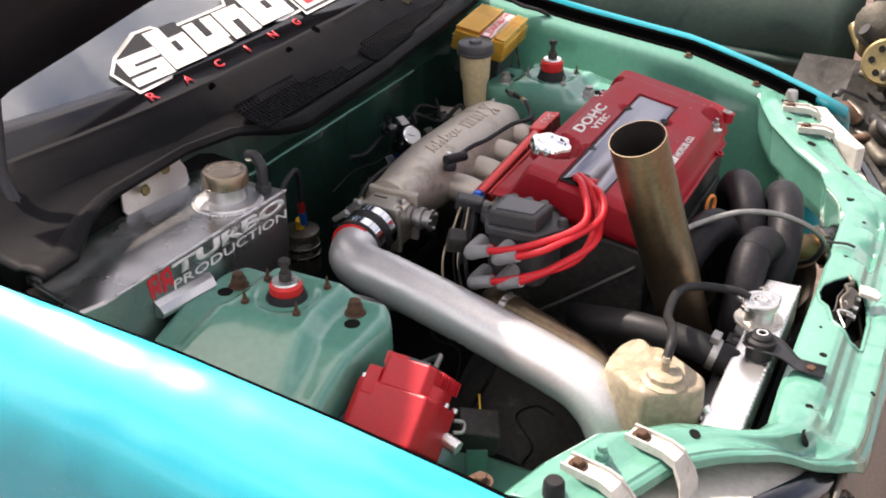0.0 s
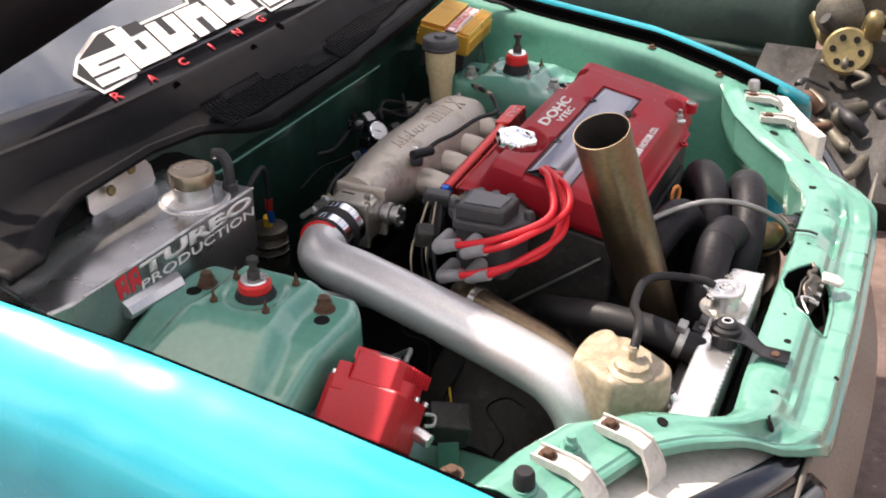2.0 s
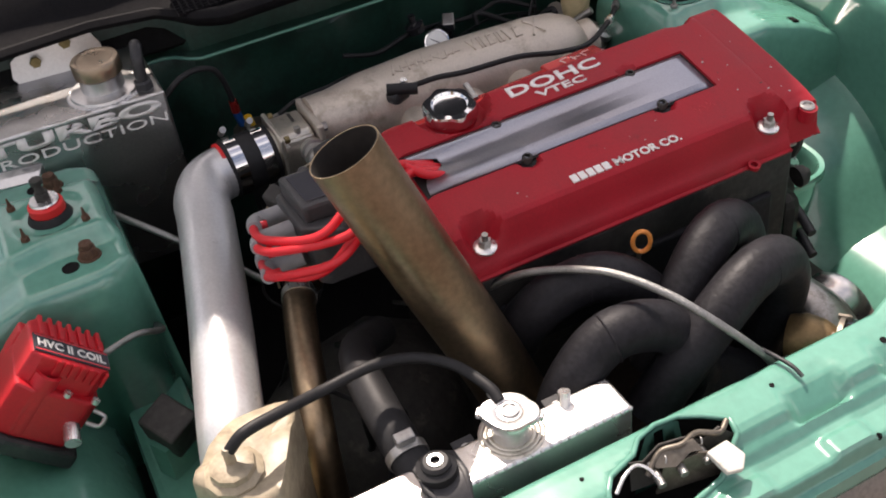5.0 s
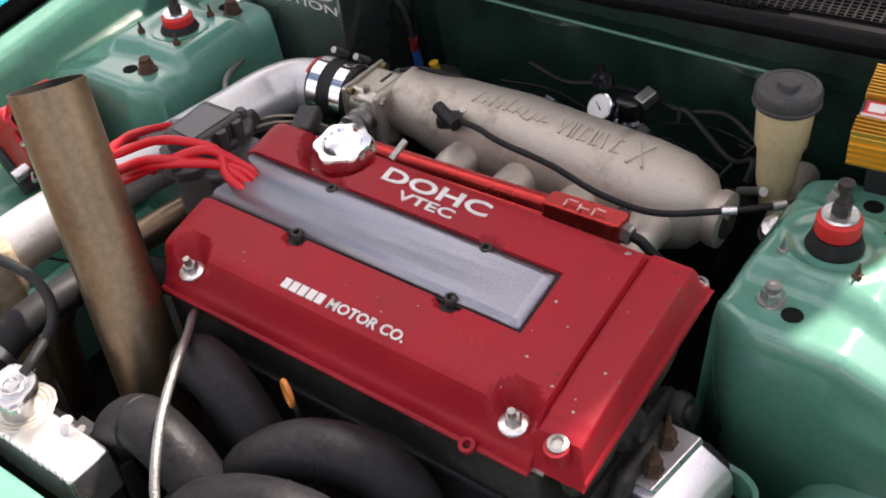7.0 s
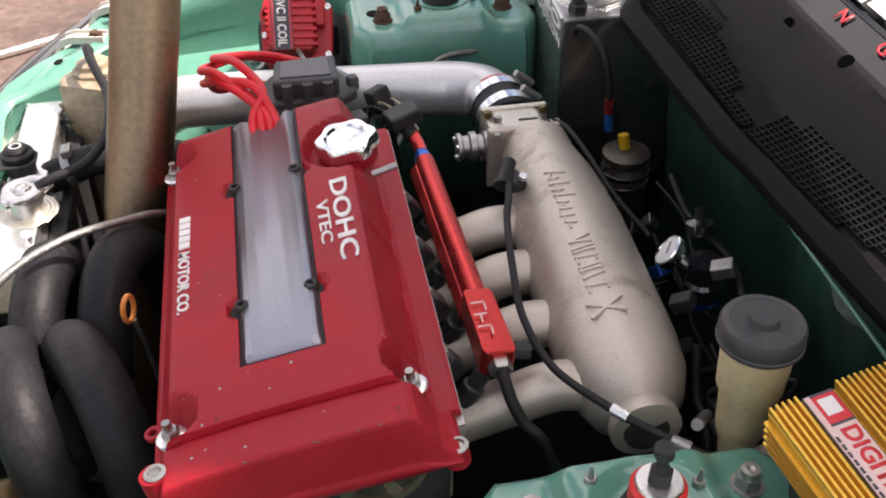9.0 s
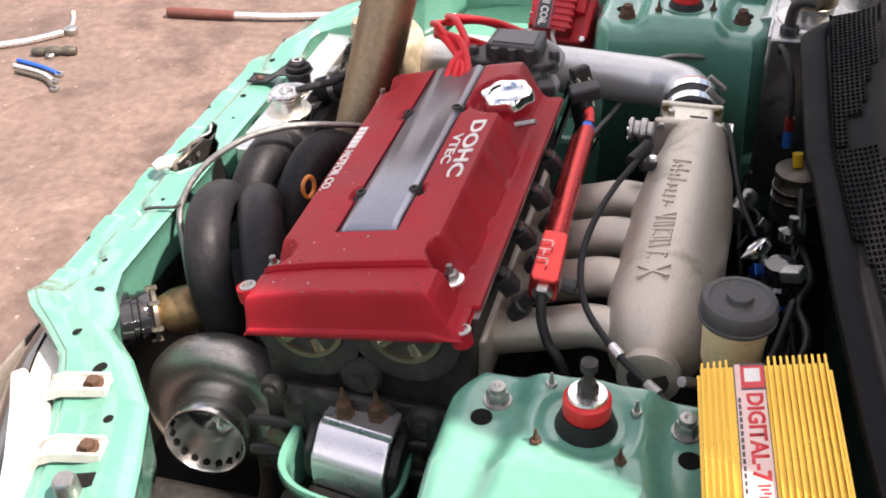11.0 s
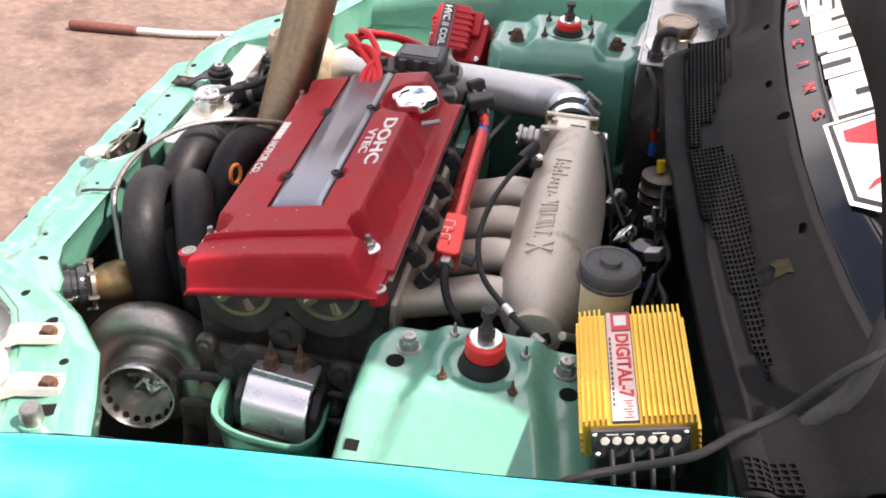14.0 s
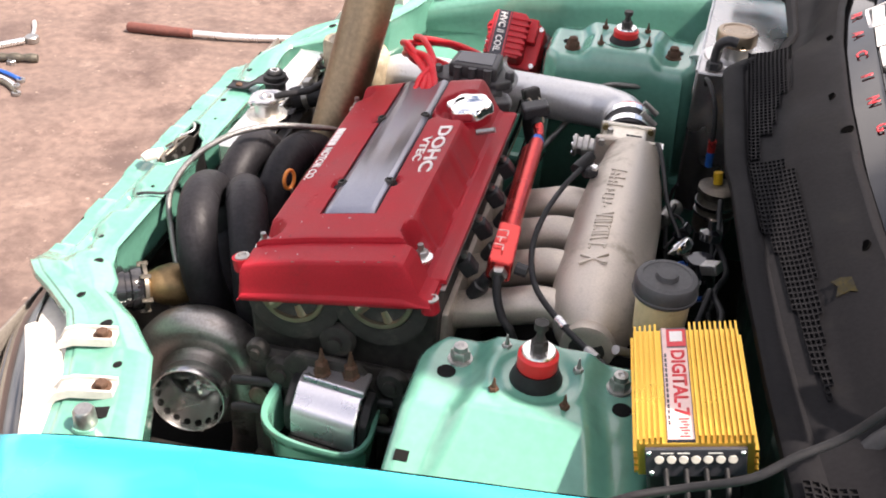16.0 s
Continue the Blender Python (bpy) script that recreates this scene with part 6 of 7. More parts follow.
hose([(-0.1402, -0.304, 0.8110), (-0.1460, -0.42, 0.8112), (-0.1525, -0.55, 0.8110), (-0.1590, -0.68, 0.8112)], 0.0026, 8, 16, bm=weld, rough=0.25, seed=3)
part("weld_seam", weld, M["alloy"], tank)
tab = part("mounting_tab", prism([(-0.06, 0), (0.055, 0.0), (0.07, 0.012), (0.07, 0.035), (0.058, 0.058), (0.040, 0.062), (-0.04, 0.055), (-0.065, 0.04), (-0.07, 0.015)], -0.002, 0.002, pose(-0.300, -0.425, 0.806, 78, 0, 84)), M["alloy"], tank, "alloy mounting tab with two bolts")
for y, z in ((-0.455, 0.842), (-0.405, 0.858)):
    part("tab_bolt", hexagon((-0.299, y, z), (1, 0.05, 0.15), 0.009, 0.007), M["pulley"], tab, "yellow zinc bolt")
br = part("elbow_fitting", hose([(-0.168, -0.325, 0.812), (-0.168, -0.325, 0.835), (-0.172, -0.322, 0.858), (-0.185, -0.318, 0.868), (-0.20, -0.316, 0.866)], 0.009, 12), M["black"], tank, "black elbow fitting", smooth=50)
part("fitting_nut", hexagon((-0.168, -0.325, 0.812), (0, 0, 1), 0.014, 0.014), M["black"], br)
part("lettering", fitted("TURBO", 0.262, 0.0225, pose(-0.1465, -0.4425, 0.7945, 90, 0, 87.1), 0.0008, 0.045), M["white"], tank, "pale TURBO lettering")
part("lettering", fitted("PRODUCTION", 0.266, 0.0145, pose(-0.1463, -0.4415, 0.7720, 90, 0, 87.1), 0.0008, 0.0), M["white"], tank, "pale PRODUCTION lettering")
mark, holes = bmesh.new(), bmesh.new()
for yc in (-0.6105, -0.5855):
    xc = -0.140 + 0.05 * (yc + 0.302)
    box((xc, yc, 0.789), (0.002, 0.021, 0.034), (10, 0, -2.9), mark)
    box((xc + 0.0004, yc + 0.001, 0.795), (0.002, 0.006, 0.008), (10, 0, -2.9), holes)
    box((xc + 0.0004, yc + 0.001, 0.776), (0.002, 0.006, 0.009), (10, 0, -2.9), holes)
logo = part("maker_mark", mark, M["red_print"], tank, "red maker's mark")
part("mark_gap", holes, M["tank"], logo)
foot = loft([[(-0.151 - 0.0045 * s, -0.499 - 0.118 * s, 0.758 + 0.010 * s), (-0.138 - 0.008 * s, -0.505 - 0.112 * s, 0.755 + 0.006 * s), (-0.125 - 0.014 * s, -0.513 - 0.104 * s, 0.748 + 0.003 * s), (-0.128 - 0.014 * s, -0.513 - 0.104 * s, 0.742), (-0.152 - 0.0045 * s, -0.499 - 0.118 * s, 0.742)] for s in [q / 12 for q in range(13)]], closed=True, caps=True)
part("front_foot", foot, M["alloy"], tank, "rough welded foot", bevel=0.001)

# ---- ignition coil ----
coil = thing("ignition_coil", "red plastic ignition coil on the inner wing", "ignition coil", (0.22, -0.58, 0.60))
cb = Vector((0.05, 0.69, -0.72)).normalized()
ca = (Vector((1, -0.04, 0)) - cb * cb.x).normalized()
cn = ca.cross(cb)
CM = Matrix.Translation((0.233, -0.576, 0.768)) @ Matrix((ca, cb, cn)).transposed().to_4x4()


def on_coil(lo, hi, bm=None):
    c = [(a + b) / 2 for a, b in zip(lo, hi)]
    bm = bm or bmesh.new()
    bmesh.ops.create_cube(bm, size=1, matrix=CM @ Matrix.Translation(c) @ Matrix.Diagonal((*[abs(b - a) for a, b in zip(lo, hi)], 1)))
    return bm


body = part("housing", prism([(-0.066, 0.012), (-0.052, 0.0), (0.046, -0.002), (0.052, 0.02), (0.052, 0.09), (0.040, 0.104), (-0.050, 0.104), (-0.062, 0.09)], -0.112, -0.040, CM), M["red_plastic"], coil, bevel=0.004)
part("upper_block", prism([(-0.034, 0.008), (-0.026, -0.001), (0.034, -0.001), (0.040, 0.012), (0.040, 0.086), (0.032, 0.097), (-0.028, 0.097), (-0.034, 0.088)], -0.044, -0.001, CM), M["red_plastic"], body, bevel=0.003)
part("end_block", on_coil((-0.052, -0.001, -0.062), (-0.030, 0.05, -0.022)), M["red_plastic"], body, bevel=0.003)
for k in range(7):
    part("rib", on_coil((-0.038, 0.010 + 0.0125 * k, -0.014), (0.0, 0.0155 + 0.0125 * k, 0.003)), M["red_plastic"], body, bevel=0.001)
    part("rib", on_coil((0.038, 0.030 + 0.010 * k, -0.020), (0.043, 0.034 + 0.010 * k, -0.001)), M["red_plastic"], body)
tower_ = part("terminal_boss", lathe([(0, 0), (0.0175, 0), (0.0165, 0.085), (0.012, 0.086), (0.0115, 0.068), (0, 0.068)], CM @ Vector((0.036, 0.030, -0.108)), cn, 24), M["red_plastic"], body, smooth=40)
part("terminal", lathe([(0, 0), (0.0045, 0), (0.0045, 0.015), (0, 0.016)], CM @ Vector((0.036, 0.030, -0.040)), cn, 14), M["pulley"], tower_, "brass terminal", smooth=40)
lab = part("label", on_coil((0.001, 0.001, -0.001), (0.033, 0.096, 0.0015)), M["label_dark"], coil, "black label on the coil")
lm = CM @ Matrix.Translation((0.017, 0.0485, 0.0016)) @ pose(0, 0, 0, 0, 0, 90)
part("print", fitted("HVC II COIL", 0.086, 0.015, lm, 0.0005, 0.03), M["white"], lab, "white HVC II COIL print")
bars = on_coil((0.0025, 0.002, 0.0014), (0.0045, 0.095, 0.0018))
on_coil((0.0295, 0.002, 0.0014), (0.0315, 0.095, 0.0018), bars)
part("print", bars, M["red_print"], lab)
for x, y in ((-0.058, 0.014), (0.047, 0.060), (0.046, 0.096), (-0.054, 0.094)):
    part("coil_screw", lathe([(0, 0), (0.005, 0), (0.005, 0.006), (0.0025, 0.006), (0.002, 0.003), (0, 0.003)], CM @ Vector((x, y, -0.041)), cn, 14), M["bright"], body, smooth=40)
part("plug", rod(CM @ Vector((0.050, 0.085, -0.078)), CM @ Vector((0.074, 0.088, -0.084)), 0.010), M["bright"], coil, "metal plug", smooth=40)
part("clip", hose([CM @ Vector((0.048, 0.10, -0.05)), CM @ Vector((0.058, 0.112, -0.048)), CM @ Vector((0.062, 0.11, -0.06)), CM @ Vector((0.054, 0.098, -0.066))], 0.003, 8), M["steel"], coil, smooth=50)
part("bracket", prism([(-0.095, 0.02), (-0.06, -0.012), (0.05, -0.012), (0.062, 0.02), (0.062, 0.112), (-0.07, 0.112), (-0.095, 0.06)], -0.135, -0.111, CM), M["black"], coil, "black mounting bracket", bevel=0.006)
part("foot", span((0.16, -0.66, 0.50), (0.24, -0.60, 0.69)), M["black"], coil, bevel=0.004)

# ---- small grey solenoid beside the coil ----
sol = thing("relay_box", "scuffed grey metal relay beside the chassis rail", "relay", (0.27, -0.47, 0.58))
part("case", box((0.285, -0.47, 0.59), (0.06, 0.05, 0.045), (12, 10, 30)), M["grime"], sol, bevel=0.004)
part("bracket", box((0.285, -0.475, 0.545), (0.03, 0.05, 0.06), (0, 0, 30)), M["bay"], sol)

# ---- overflow bottle ----
bottle = thing("overflow_bottle", "yellowed plastic coolant overflow bottle", "bottle", (0.51, -0.40, 0.50))
out = [(0.440, -0.385), (0.446, -0.352), (0.463, -0.335), (0.49, -0.345), (0.574, -0.388), (0.590, -0.408), (0.583, -0.434), (0.535, -0.472), (0.512, -0.474), (0.448, -0.42)]
rows = []
cx, cy = 0.51, -0.40
for z, g in ((0.50, 0.74), (0.505, 0.84), (0.60, 0.86), (0.65, 0.91), (0.668, 0.985), (0.705, 1.0), (0.727, 0.995), (0.734, 0.98), (0.738, 0.95), (0.7390, 0.75), (0.7395, 0.4)):
    g *= 0.93
    rows.append([(cx + (q.x - cx) * g, cy + (q.y - cy) * g, z + (-0.34 * max(0.0, 0.492 - q.x) - 0.06 * max(0.0, q.x - 0.50)) * (1 if z > 0.65 else 0) - 0.010 * math.exp(-((q.x - 0.494) / 0.010) ** 2) * (1 if z > 0.70 else 0)) for q in smooth_path([(*p, 0) for p in out + out[:1]], 4)[:-1]])
part("shell", loft(rows, closed=True, caps=True), M["cream"], bottle, smooth=65)
ring = part("lid", lathe([(0, 0), (0.031, 0), (0.032, 0.006), (0.028, 0.009), (0.025, 0.010), (0.024, 0.017), (0.020, 0.019), (0.010, 0.020), (0, 0.022)], (0.534, -0.430, 0.7325), (0.05, -0.03, 1), 10), M["cream"], bottle, "moulded lid", smooth=35)
part("nipple", lathe([(0, 0), (0.006, 0), (0.0055, 0.012), (0.0065, 0.014), (0.0045, 0.020), (0, 0.020)], (0.534, -0.430, 0.753), (0, 0, 1), 16), M["cream"], ring, "moulded hose nipple", smooth=40)
oh = thing("overflow_hose", "thin black hose from the bottle to the radiator", "hose", (0.56, -0.3, 0.72))
part("tube", hose([(0.534, -0.428, 0.768), (0.533, -0.408, 0.782), (0.522, -0.365, 0.777), (0.503, -0.314, 0.762), (0.496, -0.253, 0.759), (0.501, -0.207, 0.749), (0.524, -0.172, 0.738), (0.566, -0.153, 0.731), (0.585, -0.150, 0.724)], 0.0065, 12, 10), M["rubber"], oh, smooth=60)


# ---- distributor and plug leads ----
dist = thing("distributor", "dark distributor with a lidded cap", "distributor", (0.235, -0.16, 0.70))
part("body", lathe([(0, 0), (0.042, 0), (0.046, 0.02), (0.046, 0.05), (0, 0.05)], (0.235, -0.112, 0.745), (0, -1, 0), 28), M["grime"], dist, smooth=40)
capd = part("cap", prism([(0.188, -0.232), (0.196, -0.240), (0.270, -0.236), (0.280, -0.225), (0.282, -0.150), (0.268, -0.135), (0.200, -0.138), (0.186, -0.155)], 0.700, 0.790, pose(0, 0, 0)), M["cap_black"], dist, "ribbed black cap", bevel=0.008, segs=3)
part("flange", prism([(0.166, -0.212), (0.180, -0.226), (0.192, -0.250), (0.276, -0.246), (0.288, -0.226), (0.304, -0.206), (0.304, -0.182), (0.286, -0.166), (0.190, -0.168), (0.168, -0.186)], 0.784, 0.799), M["cap_black"], capd, bevel=0.003)
part("lid_frame", prism([(0.191, -0.242), (0.271, -0.237), (0.276, -0.178), (0.191, -0.175)], 0.797, 0.824), M["cap_black"], capd, bevel=0.005)
part("lid", prism([(0.201, -0.233), (0.262, -0.229), (0.266, -0.186), (0.200, -0.184)], 0.815, 0.8258), M["label_dark"], capd, bevel=0.001)
for x, y in ((0.172, -0.208), (0.297, -0.199)):
    part("cap_screw", lathe([(0, 0), (0.0085, 0), (0.0085, 0.014), (0.006, 0.018), (0, 0.018)], (x, y + 0.006, 0.792), (0, 0, 1), 14), M["cap_black"], capd, smooth=40)
for x in (0.206, 0.232, 0.258):
    part("rib", rod((x, -0.171, 0.790), (x, -0.173, 0.821), 0.007), M["cap_black"], capd, smooth=40)
    part("rib", rod((x, -0.137, 0.71), (x, -0.137, 0.772), 0.007), M["cap_black"], capd, smooth=40)
part("clamp_boss", lathe([(0, 0), (0.016, 0), (0.011, 0.02), (0.006, 0.026), (0, 0.026)], (0.236, -0.138, 0.775), (0, 0.9, 0.4), 20), M["grime"], dist, smooth=40)
part("side_plug", box((0.176, -0.150, 0.772), (0.03, 0.026, 0.02), (0, 0, 20)), M["cap_black"], dist, bevel=0.004)

ENDS = ((0.212, -0.283, 0.778), (0.262, -0.293, 0.786), (0.22, -0.286, 0.728), (0.269, -0.292, 0.744))
leads = thing("plug_leads", "four bright red plug leads with grey boots", "plug leads", (0.27, -0.18, 0.80))
for i, e in enumerate(ENDS):
    e = Vector(e)
    boot = part("boot", hose([e + Vector((-0.030, 0.048, -0.014)), e + Vector((-0.033, 0.020, -0.016)), e + Vector((-0.030, 0.004, -0.014)), e + Vector((-0.016, -0.002, -0.006)), e + Vector((0.006, -0.007, 0.004))], lambda u: 0.0118 - 0.0045 * max(0.0, u - 0.45), 18, 8), M["grey_rubber"], leads, "grey rubber boot", smooth=50)
    tip = e + Vector((0.004, -0.008, 0.003))
    mid = [(0.282, -0.290, 0.806), (0.312, -0.287, 0.808), (0.296, -0.292, 0.762), (0.322, -0.280, 0.776)][i]
    bend = [(0.346, -0.238, 0.834), (0.362, -0.214, 0.832), (0.348, -0.246, 0.784), (0.364, -0.226, 0.806)][i]
    top = [(0.318, -0.172, 0.861), (0.344, -0.165, 0.852), (0.352, -0.182, 0.838), (0.334, -0.160, 0.842)][i]
    dive = [(0.288, -0.118, 0.848), (0.303, -0.120, 0.838), (0.316, -0.126, 0.843), (0.298, -0.122, 0.852)][i]
    part("lead", hose([e + Vector((0.0, 0.01, 0)), tip, mid, bend, top, dive, (0.302 - 0.008 * i, -0.088, 0.830), (0.303 - 0.010 * i, -0.052, 0.814)], 0.0056, 12, 8), M["red_rubber"], leads, smooth=60)

# ---- fuel rail and injectors ----
rail = thing("fuel_rail", "red anodised fuel rail with a square end block", "fuel rail", (0.095, 0.12, 0.73))
a, b = Vector((0.0985, -0.070, 0.752)), Vector((0.0885, 0.215, 0.758))
part("bar", lathe([(0, 0), (0.0115, 0), (0.0125, 0.001), (0.0125, (b - a).length), (0, (b - a).length)], a, b - a, 24), M["red_anod"], rail, smooth=40)
part("bar_side", loft([[(x + (0.0985 - 0.0100 * (y + 0.070) / 0.285) - 0.0985, y, z) for x, z in ((0.0985, 0.742), (0.119, 0.739), (0.119, 0.748), (0.1125, 0.7545), (0.0985, 0.760))] for y in (-0.060, 0.215)], closed=True, caps=True), M["red_anod"], rail, bevel=0.001)
part("end_block", prism([(-0.013, -0.055), (0.014, -0.055), (0.0165, -0.050), (0.0175, 0.038), (0.0145, 0.044), (-0.014, 0.044), (-0.017, 0.040), (-0.0155, -0.048)], -0.016, 0.015, pose(0.0875, 0.262, 0.757, 0, -6, 2)), M["red_anod"], rail, bevel=0.003)
bars = bmesh.new()
for k in range(3):
    box((0.094, 0.235 + 0.018 * k, 0.7765), (0.014, 0.0018, 0.001), (0, -6, 10), bars)
    box((0.087 + 0.007 * (k % 2), 0.242 + 0.018 * k, 0.7765), (0.0018, 0.011, 0.001), (0, -6, 0), bars)
part("maker_mark", bars, M["label_pink"], rail, "engraved maker's mark")
fit_ = part("fitting", lathe([(0, 0), (0.012, 0), (0.012, 0.012), (0.009, 0.013), (0.009, 0.022), (0, 0.022)], a + Vector((0, 0.002, 0)), a - b, 6), M["blue_anod"], rail, "blue anodised fitting")
part("hose_end", hose([a + Vector((0, -0.02, 0)), a + Vector((0.002, -0.036, 0.002)), a + Vector((0.006, -0.052, 0.006))], 0.0085, 12), M["red_anod"], fit_, smooth=50)
part("side_plug", rod((0.066, 0.285, 0.752), (0.05, 0.287, 0.750), 0.009, n=8), M["black"], rail)
fh = thing("fuel_hose", "black fuel hoses at the ends of the rail", "hose", (0.08, 0.30, 0.70))
part("tube", hose([(0.0855, 0.308, 0.755), (0.084, 0.325, 0.75), (0.08, 0.338, 0.735), (0.07, 0.35, 0.715), (0.055, 0.36, 0.70), (0.04, 0.365, 0.66)], 0.0062, 12), M["rubber"], fh, smooth=60)
part("swivel", hexagon((0.0855, 0.302, 0.755), (0, 1, -0.1), 0.0125, 0.014), M["steel"], fh)
part("tube", hose([(0.106, -0.118, 0.758), (0.112, -0.135, 0.762), (0.12, -0.15, 0.76), (0.13, -0.165, 0.74), (0.12, -0.18, 0.68)], 0.0085, 12), M["rubber"], fh, smooth=60)
for y in (0.025, 0.115, 0.205, 0.30):
    inj = thing("injector", "black fuel injector with a red ring", "injector", (0.115, y, 0.70), "fuel injectors")
    d = Vector((0.55, 0, -1)).normalized()
    p = Vector((0.100, y, 0.742))
    part("body", lathe([(0, 0), (0.009, 0), (0.009, 0.018), (0.012, 0.02), (0.012, 0.042), (0.008, 0.045), (0.008, 0.06), (0, 0.06)], p, d, 16), M["black"], inj, smooth=40)
    part("ring", lathe([(0.008, 0), (0.0115, 0), (0.0115, 0.006), (0.008, 0.006)], p + d * 0.05, d, 16, closed=True), M["red_bush"], inj, smooth=40)
    part("connector", box((0.132, y - 0.012, 0.745), (0.022, 0.022, 0.026), (0, 35, 10)), M["black"], inj, bevel=0.003)
    part("screw", rod((0.137, y - 0.012, 0.758), (0.139, y - 0.012, 0.766), 0.005), M["steel"], inj)

# ---- engine mount ----
mount = thing("engine_mount", "billet alloy engine mount in a green cup", "engine mount", (0.27, 0.50, 0.50))


def mount_block(prof, x0, x1):
    """A y-z profile pulled along x, with a small yaw."""
    return loft([[(x, y - 0.14 * (x - 0.27), z) for y, z in prof] for x in (x0, x1)], closed=True, caps=True)


part("billet", mount_block([(0.440, 0.641), (0.470, 0.641), (0.474, 0.640), (0.500, 0.624), (0.5055, 0.619), (0.509, 0.611), (0.511, 0.588), (0.509, 0.575), (0.44, 0.575)], 0.226, 0.318), M["billet"], mount, "bright billet block", smooth=30, bevel=0.002)
part("top_plate", mount_block([(0.430, 0.640), (0.472, 0.6415), (0.469, 0.649), (0.430, 0.650)], 0.224, 0.312), M["billet"], mount, "machined top plate", bevel=0.0015)
for x, y in ((0.289, 0.452), (0.250, 0.448)):
    nut = part("mount_nut", lathe([(0, 0), (0.0125, 0), (0.0125, 0.003), (0.0105, 0.005), (0.0095, 0.018), (0.006, 0.021), (0, 0.021)], (x, y, 0.6495), (0, 0.05, 1), 6), M["rust"], mount, "rusty nut")
    part("mount_stud", lathe([(0, 0), (0.0055, 0), (0.0015, 0.022), (0, 0.022)], (x, y, 0.6695), (0, 0.05, 1), 10), M["rust"], nut)
for x0, x1 in ((0.212, 0.225), (0.319, 0.332)):
    part("rubber_side", mount_block([(0.445, 0.634), (0.472, 0.632), (0.496, 0.616), (0.502, 0.59), (0.498, 0.57), (0.445, 0.57)], x0, x1), M["rubber"], mount, bevel=0.003)
cup = [(0.214, 0.450), (0.210, 0.495), (0.218, 0.524), (0.242, 0.540), (0.305, 0.543), (0.338, 0.530), (0.352, 0.502), (0.352, 0.450)]
rows = []
for z, g in ((0.48, 0.80), (0.56, 0.93), (0.592, 0.955), (0.601, 0.965), (0.605, 0.985), (0.606, 1.03), (0.607, 1.085), (0.604, 1.10), (0.594, 1.105)):
    rows.append([(0.27 + (q[0] - 0.27) * g, 0.49 + (q[1] - 0.49) * g - 0.10 * (q[0] - 0.27), z + 0.06 * (q[0] - 0.27)) for q in smooth_path([(*c, 0) for c in cup], 4)])
part("cup", loft(rows), M["bay"], mount, "green painted mounting cup", smooth=30, thick=0.003)
part("arm", prism([(0.20, 0.40), (0.33, 0.40), (0.312, 0.445), (0.224, 0.445)], 0.605, 0.639), M["grime"], mount, bevel=0.006)
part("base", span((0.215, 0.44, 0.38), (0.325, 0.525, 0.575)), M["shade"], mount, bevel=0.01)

# ---- hoses and lines ----
vac = thing("vacuum_hose", "thin black vacuum hose over the intake runners", "hose", (0.03, 0.2, 0.75))
part("tube", hose([(0.014, 0.030, 0.774), (0.022, 0.065, 0.778), (0.033, 0.105, 0.778), (0.046, 0.187, 0.780), (0.050, 0.254, 0.766), (0.034, 0.317, 0.752), (-0.004, 0.378, 0.752), (-0.035, 0.410, 0.748), (-0.066, 0.436, 0.743), (-0.088, 0.452, 0.736), (-0.10, 0.455, 0.70)], 0.0042, 10), M["rubber"], vac, smooth=60)
part("connector", rod((-0.006, 0.380, 0.752), (-0.018, 0.393, 0.7505), 0.006), M["bright"], vac)
part("connector", rod((-0.050, 0.423, 0.7455), (-0.064, 0.434, 0.7435), 0.0065), M["steel"], vac)
sensor = thing("air_sensor", "black sensor bolted to the manifold", "sensor", (0.005, 0.02, 0.74))
part("body", box((0.004, 0.005, 0.762), (0.024, 0.034, 0.02), (0, 0, 25)), M["black"], sensor, bevel=0.006)
part("plug", rod((0.022, 0.03, 0.772), (0.004, -0.012, 0.776), 0.009), M["rubber"], sensor, smooth=40)
part("bolt", hexagon((-0.006, 0.02, 0.772), (0, 0, 1), 0.006, 0.006), M["bright"], sensor)
breather = thing("drain_line", "thin steel line running down beside the block", "pipe", (0.3, -0.11, 0.62))
part("tube", hose([(0.395, -0.11, 0.706), (0.325, -0.116, 0.652), (0.253, -0.12, 0.596), (0.19, -0.12, 0.55)], 0.0032, 8), M["braid"], breather, smooth=60)
braid = thing("braided_line", "braided steel oil line arching over the exhaust tubes", "hose", (0.55, 0.1, 0.7))
part("tube", hose([(0.40, -0.075, 0.705), (0.429, -0.045, 0.735), (0.464, -0.010, 0.754), (0.520, 0.033, 0.769), (0.577, 0.071, 0.761), (0.627, 0.110, 0.730), (0.650, 0.150, 0.685), (0.636, 0.185, 0.635), (0.612, 0.225, 0.600), (0.585, 0.27, 0.57), (0.565, 0.315, 0.56)], 0.0049, 12, 8), M["braid"], braid, smooth=60)
part("cable_tie", hose([(0.648, 0.150, 0.690), (0.660, 0.156, 0.688), (0.684, 0.162, 0.688), (0.700, 0.164, 0.684)], 0.0025, 8), M["black"], braid, smooth=60)
dip = thing("dipstick", "orange dipstick ring beside the exhaust tubes", "dipstick", (0.455, 0.115, 0.70))
part("handle", hose([(0.456 + 0.0045 * math.cos(a), 0.122 + 0.0100 * math.cos(a), 0.730 + 0.016 * math.sin(a)) for a in [2 * math.pi * k / 12 for k in range(13)]], 0.003, 10, 4), M["orange_ring"], dip, smooth=60)
part("rod", hose([(0.453, 0.122, 0.714), (0.448, 0.12, 0.68), (0.44, 0.12, 0.60)], 0.003, 8), M["steel"], dip, smooth=60)
